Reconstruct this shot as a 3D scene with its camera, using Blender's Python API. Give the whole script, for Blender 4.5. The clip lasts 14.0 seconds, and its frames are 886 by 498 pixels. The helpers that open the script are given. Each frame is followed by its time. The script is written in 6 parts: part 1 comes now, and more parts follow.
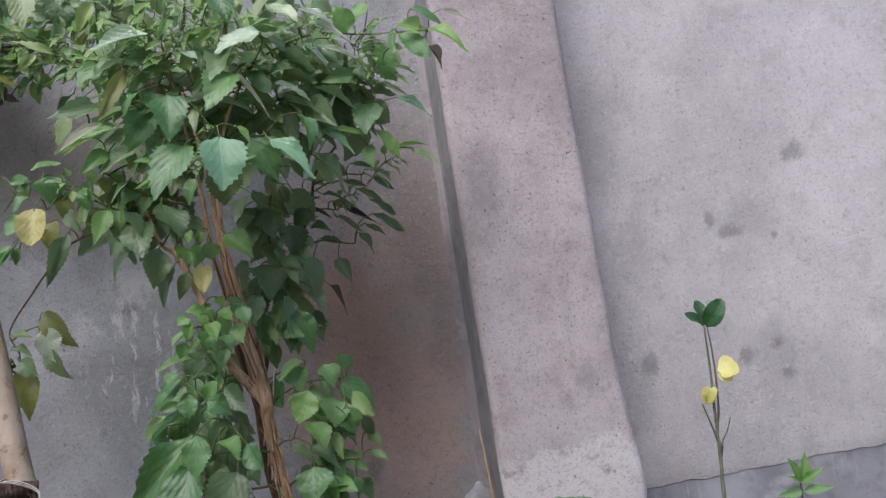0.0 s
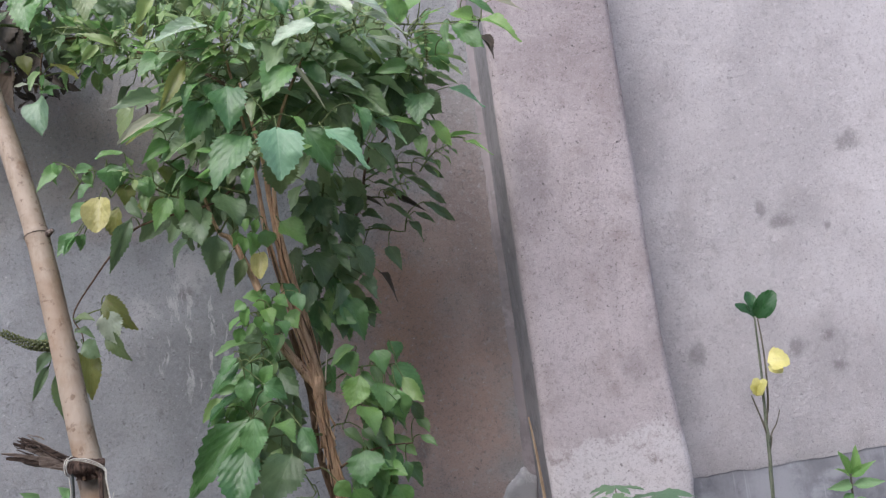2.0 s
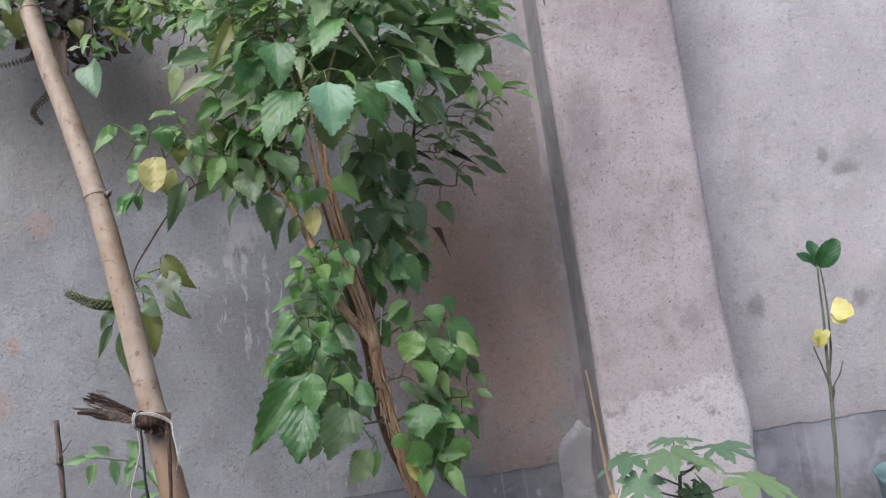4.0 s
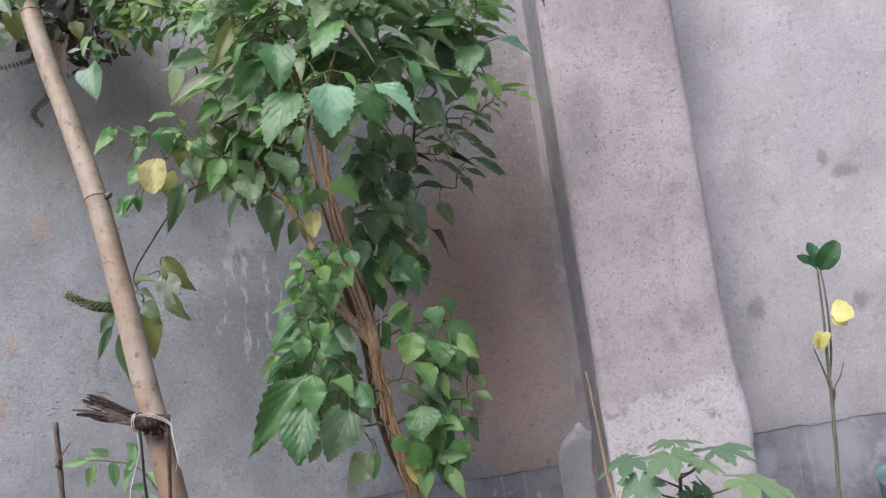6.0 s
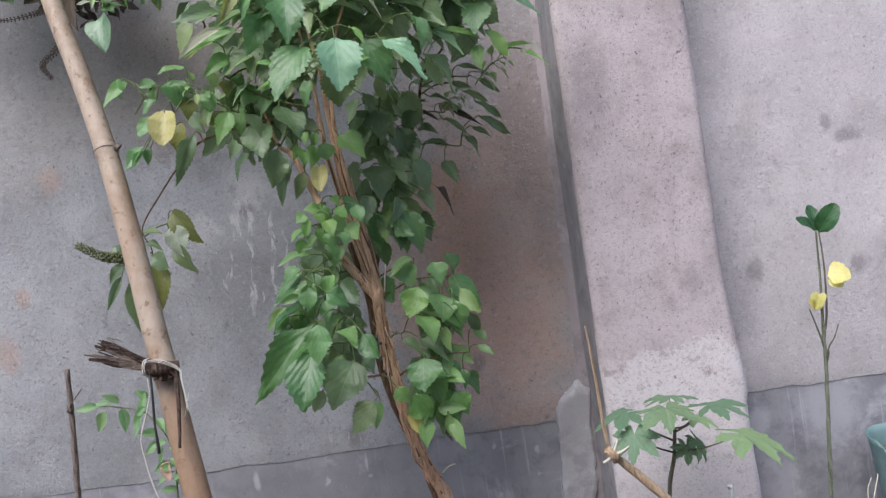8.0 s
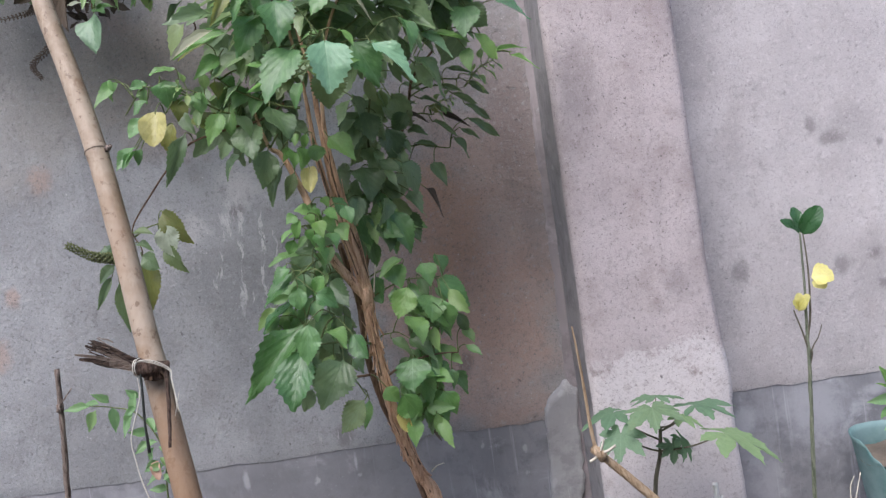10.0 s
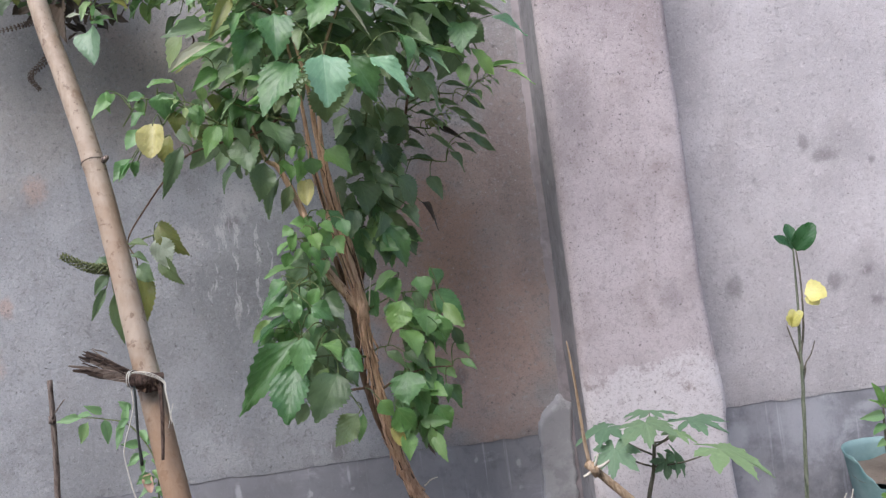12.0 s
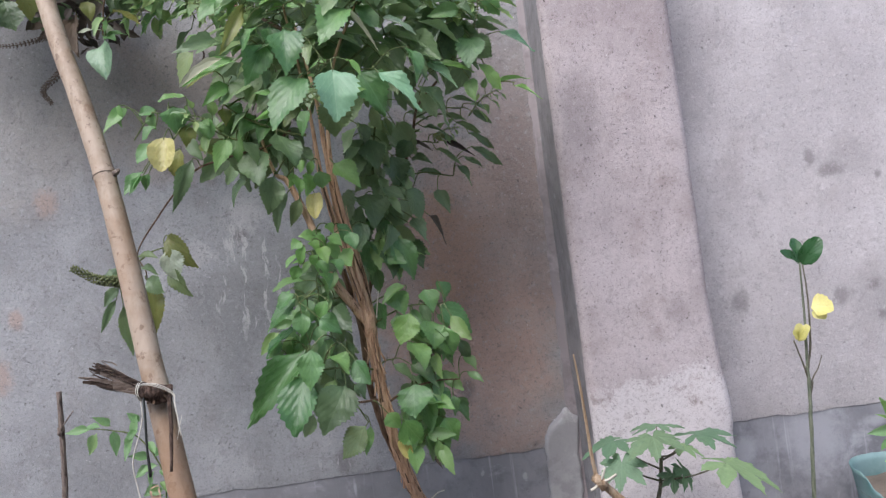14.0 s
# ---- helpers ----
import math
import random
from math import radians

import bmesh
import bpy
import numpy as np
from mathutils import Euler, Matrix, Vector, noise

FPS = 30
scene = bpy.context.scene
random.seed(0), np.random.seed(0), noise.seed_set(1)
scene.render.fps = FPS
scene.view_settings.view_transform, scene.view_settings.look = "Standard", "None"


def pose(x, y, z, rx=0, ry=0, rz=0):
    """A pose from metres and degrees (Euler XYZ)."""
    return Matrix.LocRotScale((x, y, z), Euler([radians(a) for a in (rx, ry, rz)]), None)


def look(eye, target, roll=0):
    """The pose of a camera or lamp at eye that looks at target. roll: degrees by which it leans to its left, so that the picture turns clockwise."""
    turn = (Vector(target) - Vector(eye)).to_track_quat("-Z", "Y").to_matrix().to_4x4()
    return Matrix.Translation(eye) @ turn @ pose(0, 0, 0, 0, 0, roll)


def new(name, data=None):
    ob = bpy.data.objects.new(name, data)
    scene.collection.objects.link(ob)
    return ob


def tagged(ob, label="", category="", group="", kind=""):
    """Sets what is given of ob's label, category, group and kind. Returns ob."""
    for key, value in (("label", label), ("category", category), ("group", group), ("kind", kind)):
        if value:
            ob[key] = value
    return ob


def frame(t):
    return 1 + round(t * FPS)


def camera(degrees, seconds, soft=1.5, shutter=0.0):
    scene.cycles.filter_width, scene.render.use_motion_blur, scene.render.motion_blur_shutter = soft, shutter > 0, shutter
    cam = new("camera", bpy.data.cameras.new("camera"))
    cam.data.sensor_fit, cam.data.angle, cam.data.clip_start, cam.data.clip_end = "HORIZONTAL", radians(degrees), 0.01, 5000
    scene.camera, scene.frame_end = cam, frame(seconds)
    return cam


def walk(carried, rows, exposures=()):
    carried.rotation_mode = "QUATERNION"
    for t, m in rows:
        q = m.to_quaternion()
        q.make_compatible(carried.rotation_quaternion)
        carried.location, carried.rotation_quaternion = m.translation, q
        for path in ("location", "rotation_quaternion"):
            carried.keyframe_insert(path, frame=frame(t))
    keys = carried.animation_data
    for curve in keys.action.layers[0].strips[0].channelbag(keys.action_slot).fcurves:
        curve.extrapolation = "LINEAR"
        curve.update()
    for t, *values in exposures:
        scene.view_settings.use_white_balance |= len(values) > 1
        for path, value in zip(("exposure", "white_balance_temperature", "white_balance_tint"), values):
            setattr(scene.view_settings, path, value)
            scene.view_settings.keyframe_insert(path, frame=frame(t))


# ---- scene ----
cam = camera(59.3, 14.0, soft=1.3)
PATH = [
    (0, (0.0539, 0.0321, 1.3588), (0.2801, 2.0168, 1.4576), -9.031),
    (0.5, (0.0285, 0.0284, 1.3620), (0.2217, 2.0177, 1.4338), -8.975),
    (1, (0.0264, 0.0104, 1.3727), (0.1356, 2.0053, 1.4645), -8.553),
    (1.5, (0.0264, 0.011, 1.3753), (0.1278, 2.0068, 1.4551), -8.541),
    (2, (0.024, 0.0157, 1.3766), (0.1484, 2.0105, 1.4474), -8.416),
    (2.5, (0.0156, 0.0261, 1.3789), (0.1357, 2.0206, 1.4667), -8.148),
    (3, (0.0084, 0.0274, 1.3838), (0.1286, 2.0223, 1.4601), -8.058),
    (3.5, (0.0016, 0.0335, 1.3816), (0.1028, 2.0307, 1.4166), -8.364),
    (3.7, (0.0029, 0.0302, 1.3721), (0.0094, 2.0301, 1.3581), -9.046),
    (5.8, (0.0022, 0.031, 1.3614), (-0.0074, 2.0308, 1.342), -10.444),
    (6, (0.0022, 0.031, 1.3614), (-0.0009, 2.031, 1.3573), -9.419),
    (6.5, (-0.0137, 0.0219, 1.3556), (-0.0819, 2.0205, 1.3862), -8.862),
    (7, (-0.0255, -0.005, 1.3392), (-0.1513, 1.991, 1.3483), -9.467),
    (7.5, (-0.0149, 0.0011, 1.339), (-0.1156, 1.9973, 1.2692), -8.694),
    (8, (-0.0039, -0.0015, 1.3376), (-0.0275, 1.9963, 1.2489), -8.588),
    (8.2, (-0.0039, -0.0015, 1.3376), (-0.0209, 1.9964, 1.2479), -8.579),
    (10.3, (0.0007, -0.0198, 1.3424), (0.0087, 1.9779, 1.2477), -8.417),
    (10.5, (0.0007, -0.0198, 1.3424), (0.0149, 1.9781, 1.2525), -8.403),
    (11, (-0.0027, -0.0194, 1.3421), (0.0065, 1.9789, 1.2615), -8.058),
    (11.5, (-0.0066, -0.0238, 1.3447), (-0.0028, 1.9753, 1.2855), -7.742),
    (12, (-0.0034, -0.0239, 1.3444), (0.0173, 1.975, 1.2814), -7.944),
    (12.5, (-0.0048, -0.0272, 1.3474), (0.0248, 1.9716, 1.2854), -7.905),
    (13, (-0.0058, -0.0327, 1.3461), (0.0206, 1.9665, 1.2931), -7.958),
    (13.5, (-0.0049, -0.0335, 1.3468), (0.0221, 1.9658, 1.304), -7.963),
    (14, (-0.0085, -0.0349, 1.3462), (0.0032, 1.9649, 1.318), -7.808),
]
walk(cam, [(t, look(eye, target, roll)) for t, eye, target, roll in PATH], exposures=[(0.0, 0.43, 6270, 13), (0.5, 0.53, 6270, 13), (1.5, 0.57, 6270, 13), (3.5, 0.6, 6270, 13), (6.0, 0.72, 6270, 13), (14.0, 0.77, 6270, 13)])

# ---- daylight: a bright overcast sky, with the veiled sun high over the yard ----
world = bpy.data.worlds.new("sky")
scene.world = world
world.use_nodes = True
wn = world.node_tree.nodes
sky = wn.new("ShaderNodeTexSky")
sky.sky_type = "NISHITA"
sky.sun_disc = False
sky.sun_elevation = radians(52)
sky.sun_rotation = radians(205)
sky.air_density, sky.dust_density, sky.ozone_density = 1.0, 2.0, 1.0
wn["Background"].inputs["Strength"].default_value = 0.15
world.node_tree.links.new(sky.outputs[0], wn["Background"].inputs["Color"])
sun_data = bpy.data.lights.new("sun", "SUN")
sun_data.energy, sun_data.angle, sun_data.color = 2.7, radians(42), (1.0, 0.97, 0.95)
sun = new("sun", sun_data)
sun.matrix_world = look((-1.9, -2.0, 7.2), (0.3, 2.2, 0.8))


# ---- material tools ----
def material(name):
    m = bpy.data.materials.new(name)
    m.use_nodes = True
    return m, m.node_tree.nodes, m.node_tree.links, m.node_tree.nodes["Principled BSDF"]


class Net:
    """Shortcuts for building a node tree."""

    def __init__(self, name):
        self.mat, self.n, self.l, self.out = material(name)

    def put(self, kind, **ins):
        node = self.n.new(kind)
        for key, v in ins.items():
            self.set(node, key.replace("_", " "), v)
        return node

    def set(self, node, key, v):
        if isinstance(v, bpy.types.NodeSocket):
            self.l.new(v, node.inputs[key])
        else:
            node.inputs[key].default_value = v

    def coords(self, world_space=False):
        if world_space:
            return self.n.new("ShaderNodeNewGeometry").outputs["Position"]
        return self.n.new("ShaderNodeTexCoord").outputs["Object"]

    def noise(self, vec, scale, detail=4.0, rough=0.55, distort=0.0):
        return self.put("ShaderNodeTexNoise", Vector=vec, Scale=scale, Detail=detail, Roughness=rough, Distortion=distort).outputs["Fac"]

    def math(self, op, a, b=0.0, clamp=False):
        node = self.n.new("ShaderNodeMath")
        node.operation, node.use_clamp = op, clamp
        for k, v in enumerate((a, b)):
            if isinstance(v, bpy.types.NodeSocket):
                self.l.new(v, node.inputs[k])
            else:
                node.inputs[k].default_value = v
        return node.outputs[0]

    def ramp(self, fac, lo, hi, a=0.0, b=1.0):
        node = self.n.new("ShaderNodeMapRange")
        node.interpolation_type = "SMOOTHSTEP"
        self.set(node, "Value", fac)
        for key, v in (("From Min", lo), ("From Max", hi), ("To Min", a), ("To Max", b)):
            node.inputs[key].default_value = v
        return node.outputs[0]

    def mix(self, fac, a, b):
        node = self.n.new("ShaderNodeMix")
        node.data_type = "RGBA"
        for k, v in ((0, fac), (6, a), (7, b)):
            if isinstance(v, bpy.types.NodeSocket):
                self.l.new(v, node.inputs[k])
            else:
                node.inputs[k].default_value = (*v, 1.0) if isinstance(v, tuple) else v
        return node.outputs[2]

    def xyz(self, vec):
        return self.put("ShaderNodeSeparateXYZ", Vector=vec).outputs

    def spot(self, vec, x, z, r, stretch=1.0, wobble=None):
        """1 at the middle of a stain or painted shade patch at (x, z), 0 past its ragged rim."""
        s = self.xyz(vec)
        dx = self.math("SUBTRACT", s[0], x)
        dz = self.math("MULTIPLY", self.math("SUBTRACT", s[2], z), 1.0 / stretch)
        d = self.math("SQRT", self.math("ADD", self.math("MULTIPLY", dx, dx), self.math("MULTIPLY", dz, dz)))
        if wobble is not None:
            d = self.math("ADD", d, self.math("MULTIPLY", self.math("SUBTRACT", wobble, 0.5), r * 1.6))
        return self.ramp(d, r, r * 0.25)

    def bump(self, height, strength=0.4, distance=0.01, after=None):
        node = self.put("ShaderNodeBump", Height=height, Strength=strength, Distance=distance)
        if after is not None:
            self.l.new(after, node.inputs["Normal"])
        return node.outputs[0]

    def done(self, colour, rough=0.8, normal=None, **more):
        self.set(self.out, "Base Color", (*colour, 1.0) if isinstance(colour, tuple) else colour)
        self.set(self.out, "Roughness", rough)
        if normal is not None:
            self.l.new(normal, self.out.inputs["Normal"])
        for key, v in more.items():
            self.set(self.out, key.replace("_", " "), v)
        return self.mat


def plaster(name, pale, grey, brown, stains=(), brown_at=(), pale_at=(), pits=1.0, streaks=0.5, lime=False, drips=(), patchy=0.45, grime_and_shade=(), ochre=(), mauve_shade=(), beige=(), relief=1.0):
    """Sand-float cement plaster: blotches, sand grain, pits, and stains and painted shade with places of their own."""
    k = Net(name)
    p = k.coords(True)
    cloud = k.noise(p, 2.1, 6, 0.6, 0.3)
    blotch = k.noise(p, 8.0, 6, 0.65)
    fine = k.noise(p, 60.0, 5, 0.7)
    sand = k.noise(p, 240.0, 3, 0.75)
    c = k.mix(k.ramp(cloud, 0.36, 0.64), grey, pale)
    c = k.mix(k.math("MULTIPLY", k.ramp(blotch, 0.5, 0.72), patchy), c, brown)
    c = k.mix(k.math("MULTIPLY", k.ramp(blotch, 0.42, 0.25), 0.35), c, pale)
    # vertical run marks
    stretch = k.put("ShaderNodeMapping", Vector=p)
    stretch.inputs["Scale"].default_value = (9.0, 9.0, 0.8)
    run = k.noise(stretch.outputs[0], 1.6, 5, 0.6)
    c = k.mix(k.math("MULTIPLY", k.ramp(run, 0.52, 0.78), streaks), c, tuple(0.72 * v for v in grey))
    wob = k.noise(p, 26.0, 5, 0.7)
    # brown staining, with the shrub's cast shade painted into it
    for x, z, r, s in brown_at:
        c = k.mix(k.math("MULTIPLY", k.spot(p, x, z, r, s, k.noise(p, 5.0, 5, 0.6)), 0.72), c, (0.445, 0.312, 0.262))
    for x, z, r, s in beige:
        c = k.mix(k.math("MULTIPLY", k.spot(p, x, z, r, s, k.noise(p, 3.0, 6, 0.65)), 0.7), c, (0.335, 0.318, 0.298))
    # grey patches: grime, and shade of pier and foliage painted on the wall
    for x, z, r, s in grime_and_shade:
        c = k.mix(k.math("MULTIPLY", k.spot(p, x, z, r, s, k.noise(p, 9.0, 6, 0.7)), 0.45), c, tuple(0.68 * v for v in grey))
    # the crown's shade on the wall near the corner, painted as mauve patches
    for x, z, r, s in mauve_shade:
        c = k.mix(k.math("MULTIPLY", k.spot(p, x, z, r, s, k.noise(p, 7.0, 6, 0.65)), 0.54), c, (0.25, 0.196, 0.188))
    for x, z, r, s in ochre:
        c = k.mix(k.math("MULTIPLY", k.spot(p, x, z, r, s, k.noise(p, 14.0, 5, 0.7)), 0.42), c, (0.44, 0.27, 0.19))
    for x, z, r, s in pale_at:
        c = k.mix(k.math("MULTIPLY", k.spot(p, x, z, r, s, wob), 0.6), c, (0.5, 0.49, 0.5))
    for x, z, r, s in stains:
        c = k.mix(k.math("MULTIPLY", k.spot(p, x, z, r * 1.15, s, wob), 0.5), c, (0.12, 0.105, 0.105))
    if lime:
        # a whitish bloom round the foot of the pier, ragged above and fading below
        s = k.xyz(p)
        edge = k.math("ADD", s[2], k.math("MULTIPLY", k.math("SUBTRACT", k.noise(p, 8.0, 8, 0.78), 0.5), 0.5))
        bloom = k.math("MULTIPLY", k.ramp(edge, 0.885, 0.84), k.ramp(edge, 0.58, 0.72, 0.75, 1.0))
        c = k.mix(k.math("MULTIPLY", bloom, 0.88), c, (0.66, 0.625, 0.635))
    for x, z, r in drips:
        # lime that ran down from a seam in thin crooked trickles
        thin = k.put("ShaderNodeMapping", Vector=k.mix(0.07, p, k.put("ShaderNodeTexNoise", Vector=p, Scale=11.0, Detail=5.0).outputs["Color"]))
        thin.inputs["Scale"].default_value = (30.0, 1.0, 5.0)
        line = k.ramp(k.noise(thin.outputs[0], 1.7, 4, 0.6), 0.56, 0.62)
        c = k.mix(k.math("MULTIPLY", k.math("MULTIPLY", line, k.spot(p, x, z, r, 1.4, wob)), 0.6), c, (0.6, 0.59, 0.6))
    # pits and dark grains
    foot = k.ramp(k.xyz(p)[2], 0.6, 0.78, 0.12, 1.0) if lime else 1.0
    pit = k.ramp(k.math("ADD", k.noise(p, 120.0, 4, 0.68), k.math("MULTIPLY", k.math("SUBTRACT", k.noise(p, 13.0, 3), 0.5), 0.2)), 0.605, 0.67)
    pit = k.math("MULTIPLY", pit, foot)
    c = k.mix(k.math("MULTIPLY", pit, 0.34 * pits, True), c, (0.11, 0.1, 0.1))
    c = k.mix(k.math("MULTIPLY", k.ramp(fine, 0.52, 0.72), 0.45), c, tuple(min(1.0, 1.25 * v) for v in pale))
    rough = k.put("ShaderNodeMixRGB", Fac=0.02, Color1=p, Color2=k.put("ShaderNodeTexNoise", Vector=p, Scale=90.0, Detail=3.0).outputs["Color"]).outputs[0]
    speck = k.put("ShaderNodeTexVoronoi", Vector=rough, Scale=70.0)
    dark = k.ramp(speck.outputs["Distance"], 0.27, 0.15)
    pick = k.math("MULTIPLY", k.ramp(k.xyz(speck.outputs["Color"])[0], 0.88, 0.97), k.ramp(k.noise(p, 6.0, 3), 0.36, 0.5))
    small = k.put("ShaderNodeTexVoronoi", Vector=rough, Scale=135.0)
    dot = k.math("MULTIPLY", k.ramp(small.outputs["Distance"], 0.34, 0.18), k.ramp(k.xyz(small.outputs["Color"])[1], 0.84, 0.94))
    hole = k.math("MAXIMUM", k.math("MULTIPLY", dark, pick), k.math("MULTIPLY", dot, k.ramp(k.noise(p, 4.0, 4), 0.35, 0.6, 0.15, 1.0)))
    hole = k.math("MULTIPLY", hole, foot)
    c = k.mix(k.math("MULTIPLY", hole, min(0.7, 0.45 * pits)), c, (0.11, 0.1, 0.1))
    c = k.mix(k.ramp(k.noise(p, 130.0, 4, 0.85), 0.32, 0.47, 0.65, 0.0), c, tuple(0.55 * v for v in grey))
    c = k.mix(k.ramp(k.noise(p, 32.0, 5, 0.7), 0.32, 0.46, 0.3, 0.0), c, tuple(0.7 * v for v in brown))
    grit = k.noise(p, 330.0, 2, 0.8)
    c = k.mix(k.ramp(grit, 0.5, 0.36, 0.0, 0.22), c, tuple(0.6 * v for v in grey))
    c = k.mix(k.ramp(grit, 0.55, 0.7, 0.0, 0.28), c, tuple(min(1.0, 1.3 * v) for v in pale))
    fleck = k.put("ShaderNodeTexVoronoi", Vector=p, Scale=41.0)
    c = k.mix(k.math("MULTIPLY", k.math("MULTIPLY", k.ramp(fleck.outputs["Distance"], 0.1, 0.05), k.ramp(k.noise(p, 7.0, 2), 0.52, 0.6)), 0.6), c, (0.68, 0.67, 0.67))
    h = k.math("ADD", k.math("MULTIPLY", k.noise(p, 85.0, 4, 0.65), k.ramp(k.noise(p, 4.5, 4, 0.6), 0.42, 0.66, 0.1, 1.0)), k.math("ADD", k.math("MULTIPLY", fine, 0.5), k.math("MULTIPLY", sand, 0.3)))
    h = k.math("SUBTRACT", h, k.math("ADD", k.math("MULTIPLY", pit, 0.5 * pits), k.math("MULTIPLY", hole, 0.8)))
    n1 = k.bump(k.math("ADD", blotch, k.math("MULTIPLY", k.noise(p, 30.0, 6, 0.7), 0.45)), 0.17 * relief, 0.02)
    dents = k.math("SUBTRACT", 1.0, k.math("MAXIMUM", pit, hole))
    return k.done(c, 0.93, k.bump(dents, 0.2, 0.003, k.bump(h, min(1.0, 0.42 * relief), 0.006 * relief, n1)), Specular_IOR_Level=0.2)


PALE, GREY, BROWN = (0.578, 0.547, 0.559), (0.465, 0.439, 0.45), (0.345, 0.31, 0.312)
# the tall grey patches beside the pier include its contact shade
plaster_right = plaster("plaster_right", PALE, GREY, BROWN, streaks=0.25, relief=1.1, grime_and_shade=[(0.8, 1.0, 0.17, 2.0), (1.33, 0.98, 0.16, 0.8), (0.85, 1.75, 0.12, 2.2), (1.3, 1.42, 0.14, 0.6)],
                        stains=[(0.905, 1.02, 0.035, 1.3), (1.228, 0.998, 0.035, 1.0), (1.337, 1.02, 0.024, 1.0), (1.35, 0.92, 0.03, 0.8),
                                (1.24, 1.395, 0.05, 0.6), (1.388, 1.36, 0.016, 1.0), (1.18, 1.44, 0.02, 1.6), (1.5, 1.62, 0.05, 0.8)])
# base tones darker than the east plaster: the shrub's shade is in the colour
plaster_left = plaster("plaster_left", (0.372, 0.378, 0.392), (0.278, 0.283, 0.297), (0.215, 0.202, 0.2), streaks=0.45, pits=1.3, relief=1.3,
                       stains=[(-0.614, 1.44, 0.03, 0.8), (0.02, 0.86, 0.03, 1.8), (-0.39, 0.7, 0.035, 1.4)],
                       brown_at=[(0.06, 1.28, 0.5, 1.25), (-0.05, 1.05, 0.25, 1.3), (0.12, 0.92, 0.34, 1.1), (-0.7, 1.88, 0.5, 0.55), (0.0, 1.25, 0.22, 1.5)],
                       mauve_shade=[(0.27, 1.75, 0.21, 2.2), (0.25, 1.55, 0.17, 1.8), (0.3, 1.22, 0.1, 2.2), (0.05, 1.95, 0.16, 1.2)], ochre=[(-1.345, 1.275, 0.03, 1.6), (-1.42, 1.1, 0.05, 1.8), (-1.2, 1.62, 0.06, 1.0), (0.03, 1.3, 0.17, 1.2), (0.0, 1.42, 0.1, 1.0), (0.0, 1.16, 0.09, 1.3)],
                       beige=[(-1.3, 1.95, 0.55, 0.8), (-0.8, 1.92, 0.5, 0.6)],
                       grime_and_shade=[(-1.35, 2.05, 0.3, 0.7), (-1.15, 0.8, 0.36, 0.6), (-0.5, 1.25, 0.2, 1.0), (-0.95, 1.15, 0.16, 1.0), (0.28, 1.55, 0.1, 2.4), (-0.66, 1.22, 0.2, 1.1)], pale_at=[(-0.6, 1.5, 0.09, 1.0), (-0.75, 1.4, 0.06, 1.0)], drips=[(-0.6, 1.3, 0.2), (-0.42, 0.62, 0.1)])
plaster_pilaster = plaster("plaster_pilaster", (0.518, 0.463, 0.474), (0.37, 0.319, 0.326), (0.3, 0.243, 0.233), pits=1.9, streaks=0.3, lime=True, patchy=0.6, relief=1.05,
                           grime_and_shade=[(0.44, 1.66, 0.07, 2.4), (0.64, 1.05, 0.06, 1.4)])


def cement(name, a, b, streak, pale_at=(), dark_at=()):
    k = Net(name)
    p = k.coords(True)
    big, mid, fine = k.noise(p, 3.0, 6, 0.6, 0.5), k.noise(p, 14.0, 6, 0.65), k.noise(p, 120.0, 4, 0.7)
    c = k.mix(k.ramp(big, 0.35, 0.65), a, b)
    c = k.mix(k.math("MULTIPLY", k.ramp(mid, 0.48, 0.66), 0.4), c, tuple(0.58 * v for v in a))
    c = k.mix(k.math("MULTIPLY", k.ramp(k.noise(p, 5.5, 7, 0.7, 0.8), 0.56, 0.7), 0.5), c, tuple(min(1.0, 1.5 * v) for v in b))
    stretch = k.put("ShaderNodeMapping", Vector=p)
    stretch.inputs["Scale"].default_value = (24.0, 24.0, 1.1)
    run = k.noise(stretch.outputs[0], 2.0, 5, 0.6)
    c = k.mix(k.math("MULTIPLY", k.ramp(run, 0.58, 0.72), streak), c, tuple(min(1.0, 1.9 * v) for v in b))
    for x, z, r, s in dark_at:
        c = k.mix(k.math("MULTIPLY", k.spot(p, x, z, r, s, k.noise(p, 4.0, 5, 0.6)), 0.62), c, (0.18, 0.18, 0.195))
    for x, z, r, s in pale_at:
        c = k.mix(k.math("MULTIPLY", k.spot(p, x, z, r, s, k.noise(p, 18.0, 5, 0.7)), 0.6), c, (0.46, 0.46, 0.5))
    # scraped and splashed spots
    blot = k.put("ShaderNodeTexVoronoi", Vector=k.mix(0.05, p, k.put("ShaderNodeTexNoise", Vector=p, Scale=30.0, Detail=4.0).outputs["Color"]), Scale=16.0)
    mark = k.math("MULTIPLY", k.ramp(blot.outputs["Distance"], 0.22, 0.1), k.ramp(k.xyz(blot.outputs["Color"])[0], 0.8, 0.9))
    c = k.mix(k.math("MULTIPLY", mark, 0.55), c, (0.46, 0.46, 0.48))
    c = k.mix(k.math("MULTIPLY", k.ramp(k.noise(p, 45.0, 5, 0.75), 0.6, 0.7), 0.35), c, tuple(0.6 * v for v in a))
    c = k.mix(k.math("MULTIPLY", k.ramp(fine, 0.62, 0.75), 0.4), c, (0.42, 0.42, 0.44))
    return k.done(c, k.ramp(mid, 0.3, 0.7, 0.6, 0.85), k.bump(fine, 0.3, 0.003, k.bump(mid, 0.3, 0.012)))


